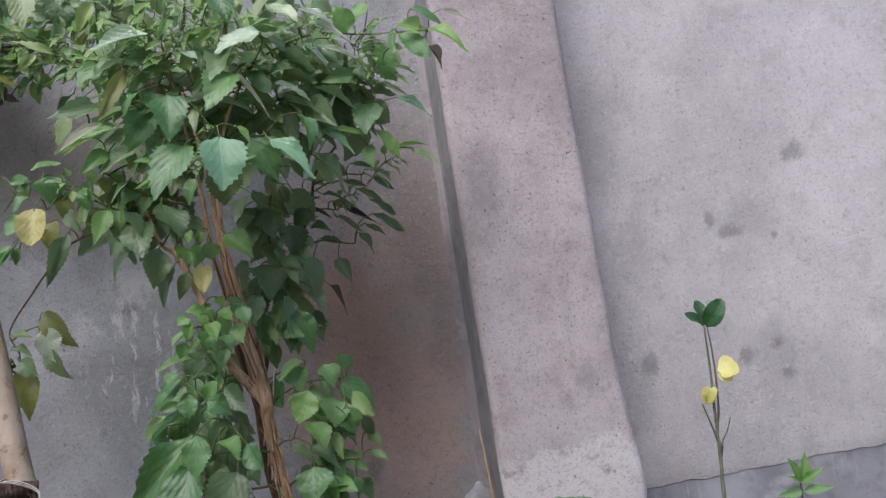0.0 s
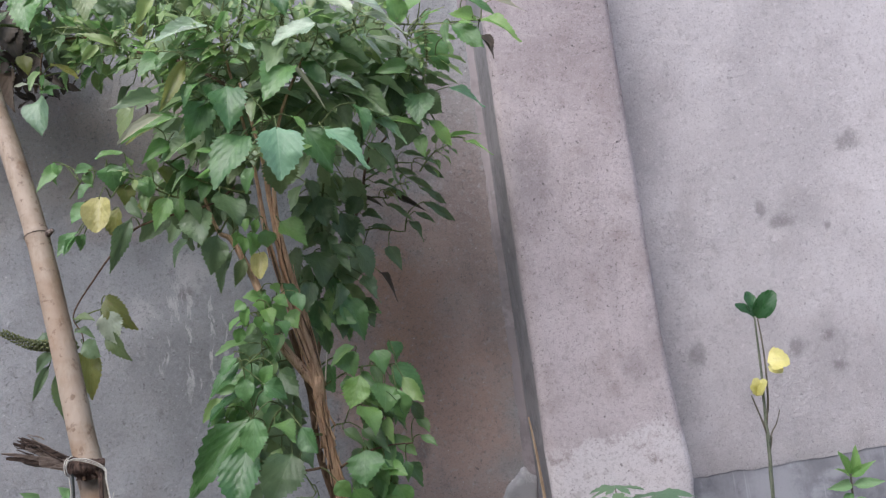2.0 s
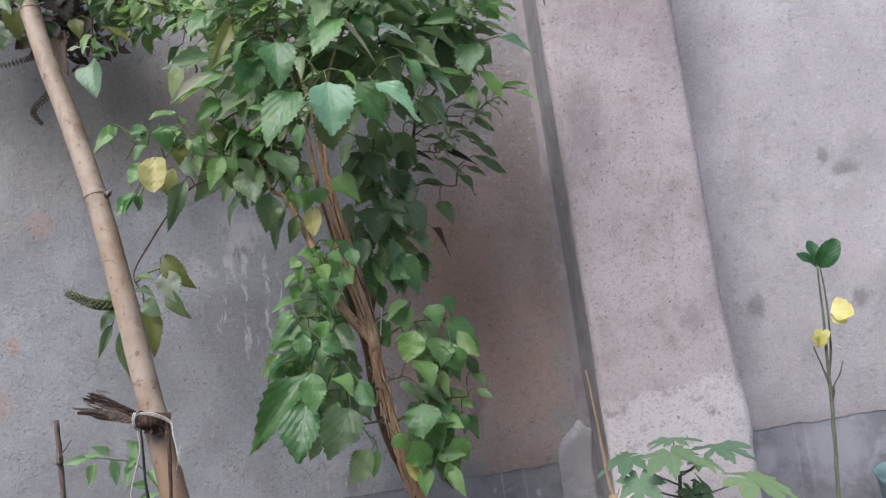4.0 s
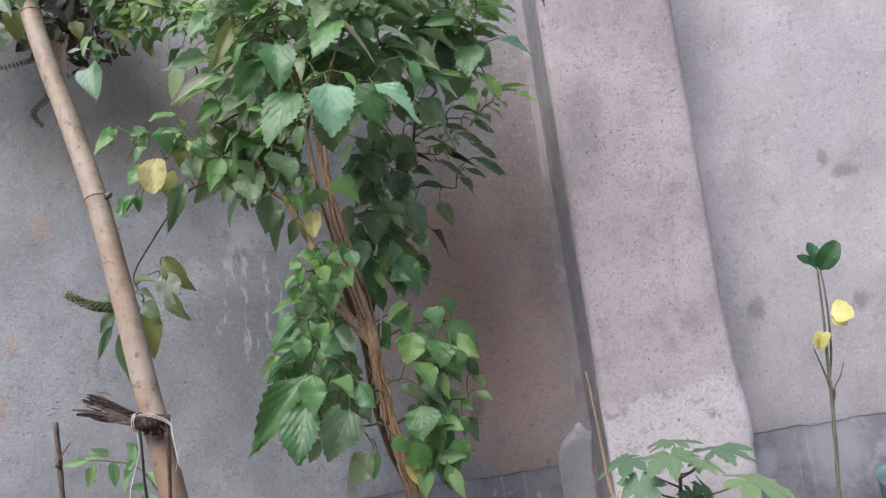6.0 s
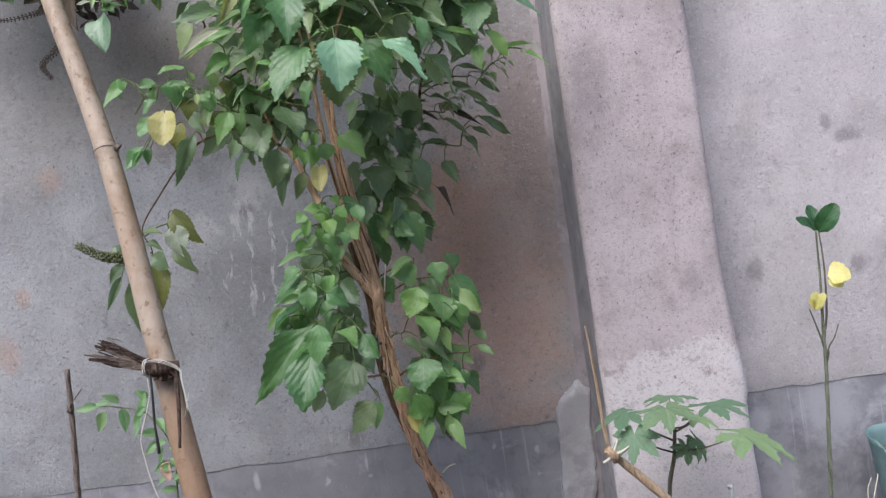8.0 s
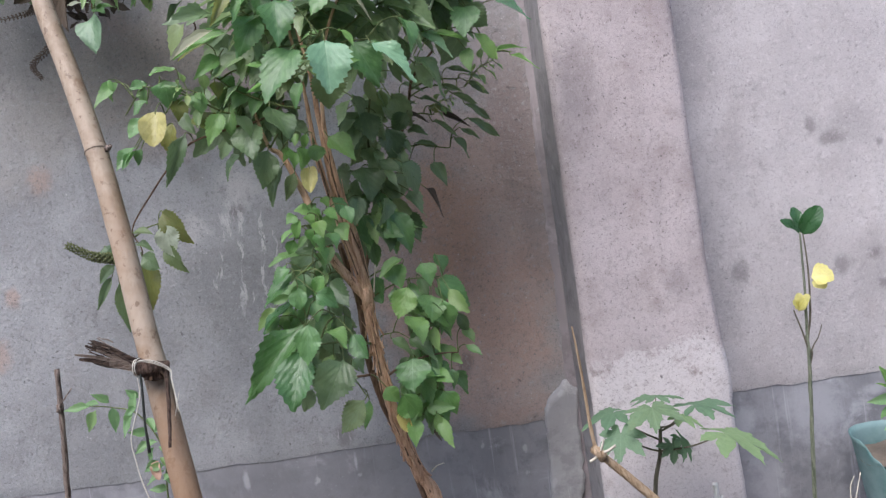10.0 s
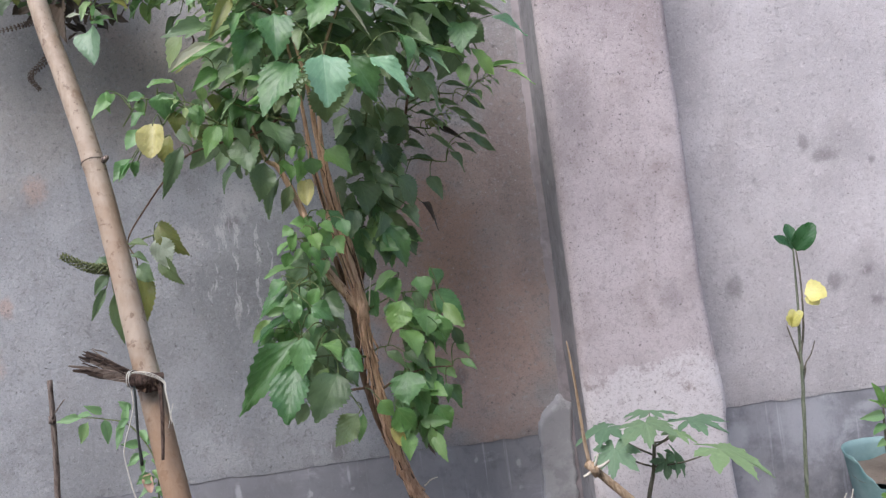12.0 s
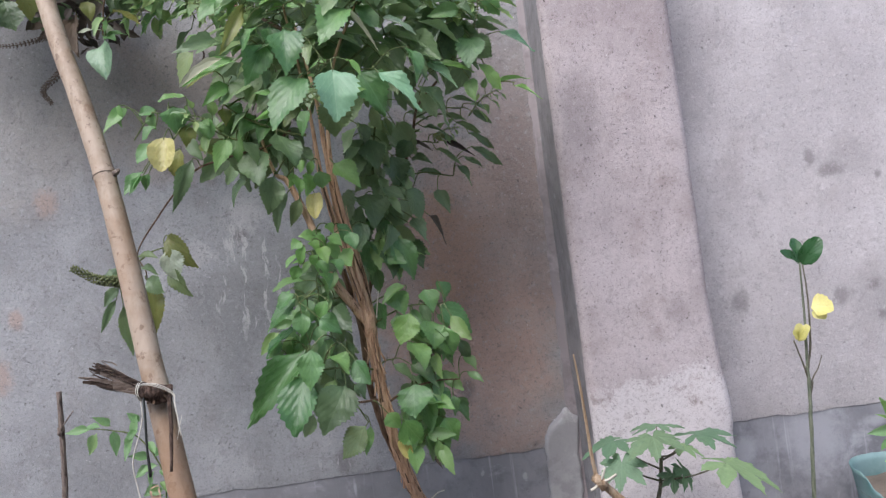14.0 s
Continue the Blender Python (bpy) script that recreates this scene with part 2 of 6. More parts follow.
dado_mat = cement("dado_cement", (0.205, 0.205, 0.226), (0.32, 0.32, 0.348), 0.34, [(1.1, 0.56, 0.13, 1.3), (1.28, 0.59, 0.06, 0.5), (0.86, 0.55, 0.05, 1.4), (1.32, 0.4, 0.1, 1.2), (0.92, 0.35, 0.08, 1.5), (-0.72, 0.595, 0.012, 4.0), (-0.37, 0.6, 0.008, 5.0)], [(-0.75, 0.5, 0.5, 0.5), (-0.3, 0.5, 0.4, 0.6), (0.82, 0.58, 0.08, 1.0)])
# dark cement of the pier's side, its colour lowered further for the shrub's shade
shaded_cement_mat = cement("shaded_cement", (0.225, 0.218, 0.226), (0.31, 0.298, 0.304), 0.25)
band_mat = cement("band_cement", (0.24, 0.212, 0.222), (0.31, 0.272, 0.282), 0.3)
patch_mat = cement("patch_cement", (0.3, 0.295, 0.305), (0.45, 0.45, 0.46), 1.0)
block_wall_mat = plaster("block_wall_plaster", (0.5, 0.46, 0.42), (0.42, 0.39, 0.36), (0.34, 0.3, 0.27), streaks=0.3)


def soil_material():
    k = Net("soil")
    p = k.coords(True)
    big, mid, fine = k.noise(p, 1.3, 5), k.noise(p, 9.0, 6, 0.65), k.noise(p, 70.0, 5, 0.7)
    c = k.mix(k.ramp(mid, 0.35, 0.65), (0.06, 0.045, 0.034), (0.13, 0.1, 0.078))
    c = k.mix(k.math("MULTIPLY", k.ramp(big, 0.4, 0.7), 0.5), c, (0.26, 0.22, 0.18))
    c = k.mix(k.math("MULTIPLY", k.ramp(fine, 0.55, 0.7), 0.5), c, (0.06, 0.045, 0.035))
    return k.done(c, 0.95, k.bump(fine, 0.6, 0.01, k.bump(mid, 0.5, 0.04)))


def leaf_material(name, a, b, vein, thin=0.36, rough=0.33, spots=0.0, spot_colour=(0.1, 0.06, 0.02), shine=0.68, crowd=False):
    """A leaf: its own shade by chance, lit veins, fine wrinkles, and light that shines through."""
    k = Net(name)
    if crowd:
        # many leaves in one mesh: each one's own length and breadth are kept in its UV map
        p = k.put("ShaderNodeVectorMath", Vector=k.n.new("ShaderNodeUVMap").outputs[0])
        p.inputs[1].default_value = (-0.5, 0.0, 0.0)
        p, chance = p.outputs[0], k.n.new("ShaderNodeNewGeometry").outputs["Random Per Island"]
    else:
        p, chance = k.coords(), k.n.new("ShaderNodeObjectInfo").outputs["Random"]
    s = k.xyz(p)
    side = k.math("ABSOLUTE", s[0])
    mid = k.ramp(side, 0.022, 0.008)
    slant = k.math("ADD", k.math("SUBTRACT", s[1], k.math("MULTIPLY", side, 1.25)), k.math("MULTIPLY", k.noise(p, 3.5, 3), 0.07))
    wave = k.math("SINE", k.math("MULTIPLY", slant, 32.0))
    lateral = k.math("MULTIPLY", k.ramp(wave, 0.88, 1.0), k.ramp(k.noise(p, 3.0, 3), 0.35, 0.6, 0.25, 0.9))
    veins = k.math("MAXIMUM", mid, lateral)
    blot = k.noise(p, 5.0, 5, 0.6)
    c = k.mix(chance, a, b)
    # some leaves older and duller, some yellower, and a paler, worn rim here and there
    other = k.math("FRACT", k.math("MULTIPLY", chance, 7.31))
    c = k.mix(k.ramp(other, 0.72, 1.0, 0.0, 0.45), c, (1.45 * b[0], 1.12 * b[1], 0.8 * b[2]))
    c = k.mix(k.ramp(other, 0.3, 0.0, 0.0, 0.4), c, (0.7 * a[0], 0.72 * a[1], 0.85 * a[2]))
    c = k.mix(k.math("MULTIPLY", k.ramp(blot, 0.45, 0.75), 0.4), c, tuple(1.35 * v for v in b))
    c = k.mix(k.math("MULTIPLY", k.ramp(k.noise(p, 9.0, 5, 0.7), 0.6, 0.7), k.ramp(other, 0.4, 0.8, 0.0, 0.5)), c, (0.22, 0.2, 0.08))
    c = k.mix(k.math("MULTIPLY", veins, 0.34), c, vein)
    c = k.mix(k.math("MULTIPLY", k.ramp(k.noise(p, 16.0, 4, 0.7), 0.45, 0.7), 0.25), c, tuple(0.62 * v for v in a))
    if spots:
        c = k.mix(k.math("MULTIPLY", k.ramp(k.noise(p, 7.0, 5, 0.7), 0.52, 0.66), spots), c, spot_colour)
    h = k.math("SUBTRACT", k.math("ADD", k.math("MULTIPLY", wave, 0.1), k.math("MULTIPLY", k.noise(p, 6.0, 4, 0.6), 0.7)), k.math("MULTIPLY", mid, 0.6))
    normal = k.bump(k.noise(p, 40.0, 4, 0.7), 0.2, 0.006, k.bump(h, 0.16, 0.02))
    k.done(c, k.ramp(blot, 0.3, 0.7, rough - 0.07, rough + 0.1), normal, Specular_IOR_Level=shine)
    glow = k.put("ShaderNodeBsdfTranslucent", Color=k.mix(0.5, c, tuple(min(1.0, 2.4 * v) for v in b)))
    blend = k.put("ShaderNodeMixShader", Fac=thin)
    k.l.new(k.out.outputs[0], blend.inputs[1])
    k.l.new(glow.outputs[0], blend.inputs[2])
    k.l.new(blend.outputs[0], k.n["Material Output"].inputs["Surface"])
    return k.mat


inner_leaf = leaf_material("leaf_inner", (0.102, 0.168, 0.083), (0.225, 0.322, 0.16), (0.26, 0.36, 0.2), crowd=True)
low_leaf = leaf_material("leaf_low", (0.075, 0.165, 0.06), (0.185, 0.32, 0.115), (0.24, 0.37, 0.18), crowd=True)
young_leaf = leaf_material("leaf_slender", (0.1, 0.2, 0.08), (0.26, 0.38, 0.14), (0.34, 0.46, 0.22), crowd=True)
dry_leaf = leaf_material("leaf_dry", (0.055, 0.042, 0.035), (0.11, 0.085, 0.068), (0.14, 0.11, 0.085), thin=0.05, rough=0.7, crowd=True)
LEAF = {
    "g": leaf_material("leaf_green", (0.065, 0.165, 0.058), (0.165, 0.32, 0.11), (0.22, 0.36, 0.17)),
    "h": leaf_material("leaf_dark_glossy", (0.045, 0.125, 0.042), (0.075, 0.18, 0.06), (0.2, 0.34, 0.17), rough=0.3, shine=0.7),
    "b": leaf_material("leaf_pale_green", (0.19, 0.4, 0.215), (0.26, 0.46, 0.28), (0.4, 0.58, 0.4), rough=0.34, shine=0.55),
    # glossy, and its base colour paled to paint the sky's sheen on it
    "w": leaf_material("leaf_painted_sky_sheen", (0.33, 0.47, 0.31), (0.4, 0.53, 0.38), (0.42, 0.57, 0.42), rough=0.24, shine=1.0),
    "s": leaf_material("leaf_silver_green", (0.33, 0.4, 0.27), (0.4, 0.46, 0.34), (0.46, 0.52, 0.42), spots=0.3, spot_colour=(0.2, 0.24, 0.12)),
    "m": leaf_material("leaf_mottled", (0.18, 0.31, 0.18), (0.21, 0.34, 0.21), (0.26, 0.39, 0.25), spots=0.75, spot_colour=(0.085, 0.2, 0.12)),
    "d": leaf_material("leaf_deep_green", (0.082, 0.138, 0.066), (0.152, 0.232, 0.11), (0.19, 0.29, 0.14)),
    "l": leaf_material("leaf_young_green", (0.115, 0.26, 0.072), (0.2, 0.37, 0.11), (0.32, 0.43, 0.18), thin=0.4),
    "o": leaf_material("leaf_olive", (0.14, 0.18, 0.05), (0.22, 0.24, 0.07), (0.28, 0.3, 0.12), spots=0.5, spot_colour=(0.2, 0.13, 0.04)),
    "y": leaf_material("leaf_yellow", (0.5, 0.45, 0.15), (0.58, 0.53, 0.2), (0.58, 0.54, 0.3), spots=0.4, spot_colour=(0.35, 0.24, 0.06)),
    "e": leaf_material("leaf_withered", (0.085, 0.068, 0.055), (0.14, 0.11, 0.085), (0.14, 0.11, 0.085), thin=0.05, rough=0.7),
    "p": leaf_material("leaf_faded", (0.36, 0.36, 0.25), (0.45, 0.44, 0.33), (0.5, 0.49, 0.4), rough=0.5),
    "petal": leaf_material("leaf_bright_yellow", (0.68, 0.63, 0.17), (0.76, 0.71, 0.25), (0.8, 0.76, 0.36), thin=0.35),
    "citrus": leaf_material("leaf_glossy_green", (0.025, 0.085, 0.03), (0.04, 0.12, 0.04), (0.08, 0.17, 0.07), rough=0.3),
    "papaya": leaf_material("leaf_lobed_green", (0.1, 0.195, 0.11), (0.175, 0.285, 0.17), (0.27, 0.38, 0.25), rough=0.62, spots=0.4, spot_colour=(0.08, 0.15, 0.09)),
    "papaya_light": leaf_material("leaf_lobed_light", (0.22, 0.34, 0.16), (0.28, 0.4, 0.2), (0.38, 0.5, 0.3), rough=0.6, spots=0.2, spot_colour=(0.16, 0.26, 0.1)),
    "weed": leaf_material("leaf_weed", (0.16, 0.31, 0.125), (0.25, 0.42, 0.19), (0.3, 0.43, 0.26), thin=0.45),
}


def bark_material(name, a, b, dark, scale=1.0, peel=0.5, rough=0.8, grain=(9.0, 9.0, 1.2), relief=1.0):
    k = Net(name)
    p = k.coords(True)
    along = k.put("ShaderNodeMapping", Vector=p)
    along.inputs["Scale"].default_value = tuple(scale * g for g in grain)
    strip = k.noise(along.outputs[0], 9.0, 6, 0.65, 0.4)
    fine = k.noise(p, 160.0, 4, 0.7)
    c = k.mix(k.ramp(strip, 0.35, 0.62), a, b)
    c = k.mix(k.math("MULTIPLY", k.ramp(strip, 0.45, 0.3), peel), c, dark)
    c = k.mix(k.math("MULTIPLY", k.ramp(fine, 0.55, 0.72), 0.35), c, dark)
    h = k.math("ADD", k.math("MULTIPLY", strip, 1.0), k.math("MULTIPLY", fine, 0.25))
    return k.done(c, rough, k.bump(h, relief, 0.012), Specular_IOR_Level=0.25)


bark = bark_material("shrub_bark", (0.5, 0.3, 0.19), (0.7, 0.47, 0.325), (0.23, 0.125, 0.08), 1.5, 0.5, relief=0.6)
twig_brown = bark_material("twig_bark", (0.16, 0.1, 0.066), (0.26, 0.17, 0.115), (0.05, 0.03, 0.02), 2.0)
twig_green = bark_material("green_twig", (0.12, 0.17, 0.06), (0.2, 0.24, 0.1), (0.08, 0.1, 0.04), 2.0, 0.3, 0.55)
young_stalk = bark_material("young_stalk", (0.24, 0.32, 0.13), (0.36, 0.42, 0.2), (0.16, 0.2, 0.08), 2.0, 0.3, 0.5)
stalk_green = bark_material("sapling_bark", (0.15, 0.18, 0.12), (0.27, 0.29, 0.21), (0.08, 0.09, 0.06), 2.0, 0.4, 0.65)
stalk_dark = bark_material("seedling_stalk", (0.13, 0.12, 0.09), (0.22, 0.2, 0.15), (0.05, 0.05, 0.04), 2.0, 0.4, 0.6)
char_wood = bark_material("dark_wood", (0.07, 0.045, 0.036), (0.165, 0.11, 0.085), (0.015, 0.01, 0.008), 2.0, 0.7)
torn_dark = bark_material("torn_cane_dark", (0.05, 0.035, 0.03), (0.13, 0.09, 0.07), (0.015, 0.01, 0.008), 2.0, 0.7, grain=(1.5, 9.0, 9.0))
torn_pale = bark_material("torn_cane_pale", (0.17, 0.125, 0.1), (0.3, 0.24, 0.2), (0.05, 0.035, 0.028), 2.0, 0.6, grain=(1.5, 9.0, 9.0))
dead_wood = bark_material("dead_wood", (0.18, 0.135, 0.115), (0.31, 0.25, 0.215), (0.04, 0.028, 0.022), 2.0, 0.7)
spike_brown = bark_material("dry_spike", (0.09, 0.06, 0.05), (0.2, 0.16, 0.13), (0.04, 0.025, 0.02), 3.0)
spike_green = bark_material("green_spike", (0.13, 0.16, 0.06), (0.24, 0.27, 0.13), (0.08, 0.09, 0.04), 3.0)
cane_mat = bark_material("dry_cane", (0.4, 0.27, 0.16), (0.56, 0.42, 0.29), (0.22, 0.13, 0.07), 1.5, 0.3, 0.6)


def bamboo_material():
    k = Net("old_bamboo")
    p = k.coords(True)
    along = k.put("ShaderNodeMapping", Vector=p)
    along.inputs["Scale"].default_value = (40.0, 40.0, 2.5)
    fibre = k.noise(along.outputs[0], 3.0, 5, 0.6)
    cloud, spot = k.noise(p, 7.0, 5, 0.6), k.noise(p, 45.0, 4, 0.6)
    c = k.mix(k.ramp(cloud, 0.35, 0.65), (0.26, 0.19, 0.13), (0.4, 0.32, 0.25))
    c = k.mix(k.math("MULTIPLY", k.ramp(fibre, 0.5, 0.75), 0.35), c, (0.33, 0.235, 0.16))
    c = k.mix(k.math("MULTIPLY", k.ramp(spot, 0.57, 0.66), 0.7), c, (0.15, 0.095, 0.065))
    c = k.mix(k.math("MULTIPLY", k.ramp(k.noise(p, 19.0, 5, 0.7), 0.54, 0.64), 0.6), c, (0.22, 0.14, 0.09))
    c = k.mix(k.math("MULTIPLY", k.ramp(k.noise(along.outputs[0], 1.1, 5, 0.7), 0.5, 0.62), 0.5), c, (0.43, 0.35, 0.27))
    c = k.mix(k.math("MULTIPLY", k.ramp(k.noise(p, 3.2, 5, 0.6), 0.5, 0.66), 0.55), c, (0.27, 0.165, 0.095))
    c = k.mix(k.math("MULTIPLY", k.spot(p, -0.6, 0.78, 0.42, 1.1, k.noise(p, 7.0, 5, 0.7)), 0.72), c, (0.28, 0.17, 0.1))
    return k.done(c, k.ramp(cloud, 0.3, 0.7, 0.42, 0.62), k.bump(k.math("ADD", fibre, k.math("MULTIPLY", spot, 0.5)), 0.4, 0.004), Specular_IOR_Level=0.3)


bamboo_mat = bamboo_material()


def plain(name, a, b, rough, scale=20.0, **more):
    k = Net(name)
    p = k.coords(True)
    f = k.noise(p, scale, 5, 0.6)
    return k.done(k.mix(k.ramp(f, 0.35, 0.65), a, b), rough, k.bump(f, 0.25, 0.004), **more)


string_mat = plain("pale_string", (0.55, 0.52, 0.46), (0.68, 0.65, 0.58), 0.85, 200.0)
strip_mat = plain("black_strip", (0.02, 0.025, 0.022), (0.04, 0.045, 0.04), 0.5, 60.0)
teal_mat = plain("faded_teal_plastic", (0.1, 0.2, 0.2), (0.2, 0.3, 0.3), 0.6, 9.0)
peg_mat = plain("white_wood", (0.7, 0.69, 0.67), (0.8, 0.79, 0.77), 0.7, 80.0)
dead_leaf_pale = plain("pale_straw", (0.5, 0.46, 0.38), (0.62, 0.58, 0.5), 0.8, 60.0)
soil_mat = soil_material()


# ---- mesh tools ----
def mesh_from(name, verts, faces, mat=None, smooth=True):
    me = bpy.data.meshes.new(name)
    me.from_pydata([tuple(v) for v in verts], [], faces)
    if mat is not None:
        me.materials.append(mat)
    me.polygons.foreach_set("use_smooth", [smooth] * len(me.polygons))
    me.update()
    return me


def part(name, me, parent, label=""):
    ob = new(name, me)
    ob.parent = parent
    return tagged(ob, label)


def base(name, at, label, category, group="", kind=""):
    ob = new(name)
    ob.location = at
    ob.empty_display_size = 0.1
    bpy.context.view_layer.update()
    return tagged(ob, label, category, group, kind)


def smooth_line(points, steps=6):
    """A Catmull-Rom line through the points."""
    p = [Vector(q) for q in points]
    p = [2 * p[0] - p[1]] + p + [2 * p[-1] - p[-2]]
    out = []
    for i in range(1, len(p) - 2):
        for s in range(steps):
            t = s / steps
            out.append(0.5 * (2 * p[i] + (p[i + 1] - p[i - 1]) * t + (2 * p[i - 1] - 5 * p[i] + 4 * p[i + 1] - p[i + 2]) * t * t
                              + (3 * p[i] - p[i - 1] - 3 * p[i + 1] + p[i + 2]) * t ** 3))
    return out + [p[-2]]


def tube(line, r0, r1, sides=8, lumps=0.0, verts=None, faces=None, seed=0.0, rings=None):
    """A tapered, slightly uneven tube along a line; closed at both ends."""
    verts, faces = ([] if verts is None else verts), ([] if faces is None else faces)
    n, start = len(line), len(verts)
    side = None
    for i, q in enumerate(line):
        ahead = (line[min(i + 1, n - 1)] - line[max(i - 1, 0)]).normalized()
        ref = side if side is not None else Vector((0.3, 1.0, 0.1))
        u = (ref - ahead * ref.dot(ahead)).normalized()
        v = ahead.cross(u)
        side = u
        r = r0 + (r1 - r0) * i / (n - 1)
        if rings is not None:
            r *= rings[i]
        for k in range(sides):
            a = 2 * math.pi * k / sides
            w = 1 + lumps * noise.noise(Vector((q.x * 30 + math.cos(a) + seed, q.z * 30, math.sin(a) * 1.3)))
            verts.append(q + (u * math.cos(a) + v * math.sin(a)) * r * w)
    for i in range(n - 1):
        for k in range(sides):
            a, b = start + i * sides + k, start + i * sides + (k + 1) % sides
            faces.append((a, b, b + sides, a + sides))
    faces.append(tuple(start + k for k in reversed(range(sides))))
    faces.append(tuple(start + (n - 1) * sides + k for k in range(sides)))
    return verts, faces


def tube_mesh(name, points, r0, r1, mat, sides=8, lumps=0.0, steps=6, seed=0.0):
    v, f = tube(smooth_line(points, steps), r0, r1, sides, lumps, seed=seed)
    return mesh_from(name, v, f, mat)


def slab(name, outline, y0, y1, mat):
    """A sheet in the wall's plane with a ragged outline of (x, z), from y0 (front) to y1 (back), with a chamfered rim."""
    n = len(outline)
    cx, cz = sum(p[0] for p in outline) / n, sum(p[1] for p in outline) / n
    verts = [(cx, y0, cz)]
    for f, y in ((0.8, y0), (0.97, y0), (1.0, y0 + 0.4 * (y1 - y0)), (1.0, y1)):
        verts += [(cx + (x - cx) * f, y, cz + (z - cz) * f) for x, z in outline]
    faces = [(0, 1 + (i + 1) % n, 1 + i) for i in range(n)]
    for r in range(3):
        for i in range(n):
            a, b = 1 + r * n + i, 1 + r * n + (i + 1) % n
            faces.append((a, b, b + n, a + n))
    me = mesh_from(name, verts, faces, mat)
    bm = bmesh.new()
    bm.from_mesh(me)
    bmesh.ops.recalc_face_normals(bm, faces=bm.faces)
    bm.to_mesh(me)
    bm.free()
    return me


# ---- ground ----
def ground_sheet():
    n, verts, faces = 90, [], []
    def spread(i):
        u = 2 * i / n - 1
        return math.copysign(abs(u) ** 3 * 400 + abs(u) * 3, u)
    for j in range(n + 1):
        for i in range(n + 1):
            x, y = spread(i), spread(j) + 1.0
            near = max(0.0, 1 - math.hypot(x, y - 1) / 8)
            z = near * (0.03 * noise.noise(Vector((x * 2.2, y * 2.2, 0))) + 0.015 * noise.noise(Vector((x * 8, y * 8, 3))))
            verts.append((x, y, z - 0.01))
    for j in range(n):
        for i in range(n):
            a = j * (n + 1) + i
            faces.append((a, a + 1, a + n + 2, a + n + 1))
    return tagged(new("ground", mesh_from("ground", verts, faces, soil_mat)), "bare brown garden soil at the foot of the wall", "ground", kind="structure")


ground_sheet()

# ---- an unseen wall added behind the camera, to keep low sky light off the scene ----
def sky_block_wall():
    bm = bmesh.new()
    bmesh.ops.create_cube(bm, size=1.0, matrix=Matrix.Translation((0.0, -2.8, 2.6)) @ Matrix.Diagonal((10.0, 0.24, 5.4, 1)))
    me = bpy.data.meshes.new("wall_south")
    bm.to_mesh(me)
    bm.free()
    me.materials.append(block_wall_mat)
    return tagged(new("wall_south", me), "unseen plain plastered wall added to block the low sky", "wall", kind="structure")


sky_block_wall()

# ---- the plastered wall ----
WALL, FRONT, TOP, DADO = 2.4, 2.15, 3.4, 0.647


def wall_core():
    bm = bmesh.new()
    bmesh.ops.create_cube(bm, size=1.0, matrix=Matrix.Translation((0.0, WALL + 0.0055 + 0.12, TOP / 2 - 0.1)) @ Matrix.Diagonal((7.0, 0.24, TOP + 0.2, 1)))
    me = bpy.data.meshes.new("wall_north")
    bm.to_mesh(me)
    bm.free()
    me.materials.append(dado_mat)
    return tagged(new("wall_north", me), "dark bluish grey cement dado of the garden wall", "wall", kind="structure")


def plaster_coat(name, x0, x1, mat, label):
    """The plaster above the dado: a slightly wavy sheet, 9 mm proud, with a ragged lower lip."""
    nx, nz = int((x1 - x0) / 0.02), 110
    verts, faces = [], []
    for j in range(nz + 1):
        v = j / nz
        for i in range(nx + 1):
            x = x0 + (x1 - x0) * i / nx
            low = DADO + 0.007 * noise.noise(Vector((x * 6, 0, 2))) + 0.006 * noise.noise(Vector((x * 21, 1, 2))) + 0.003 * noise.noise(Vector((x * 70, 1, 2)))
            z = low + (TOP - low) * v ** 1.3
            lip = 0.003 * max(0.0, 1 - (z - low) / 0.03)
            flat = min(1.0, (z - low) / 0.12)
            y = WALL + lip + flat * (-0.0025 + 0.0035 * noise.noise(Vector((x * 3, 5, z * 3))) + 0.0016 * noise.noise(Vector((x * 13, 9, z * 13))))
            verts.append((x, y, z))
    front = len(verts)
    edge = verts[: nx + 1]
    verts += edge + [(x, WALL + 0.008, z) for x, y, z in edge]
    for j in range(nz):
        for i in range(nx):
            a = j * (nx + 1) + i
            faces.append((a, a + 1, a + nx + 2, a + nx + 1))
    faces += [(front + i + 1, front + i, front + nx + 1 + i, front + nx + 2 + i) for i in range(nx)]
    return tagged(new(name, mesh_from(name, verts, faces, mat)), label, "wall plaster", kind="structure")


wall_core()
plaster_coat("wall_plaster_west", -3.5, 0.42, plaster_left, "weathered grey brown sand-float plaster behind the shrub, darkened in colour for its shade")
plaster_coat("wall_plaster_east", 0.68, 3.5, plaster_right, "pale pinkish grey plaster with dark damp spots")


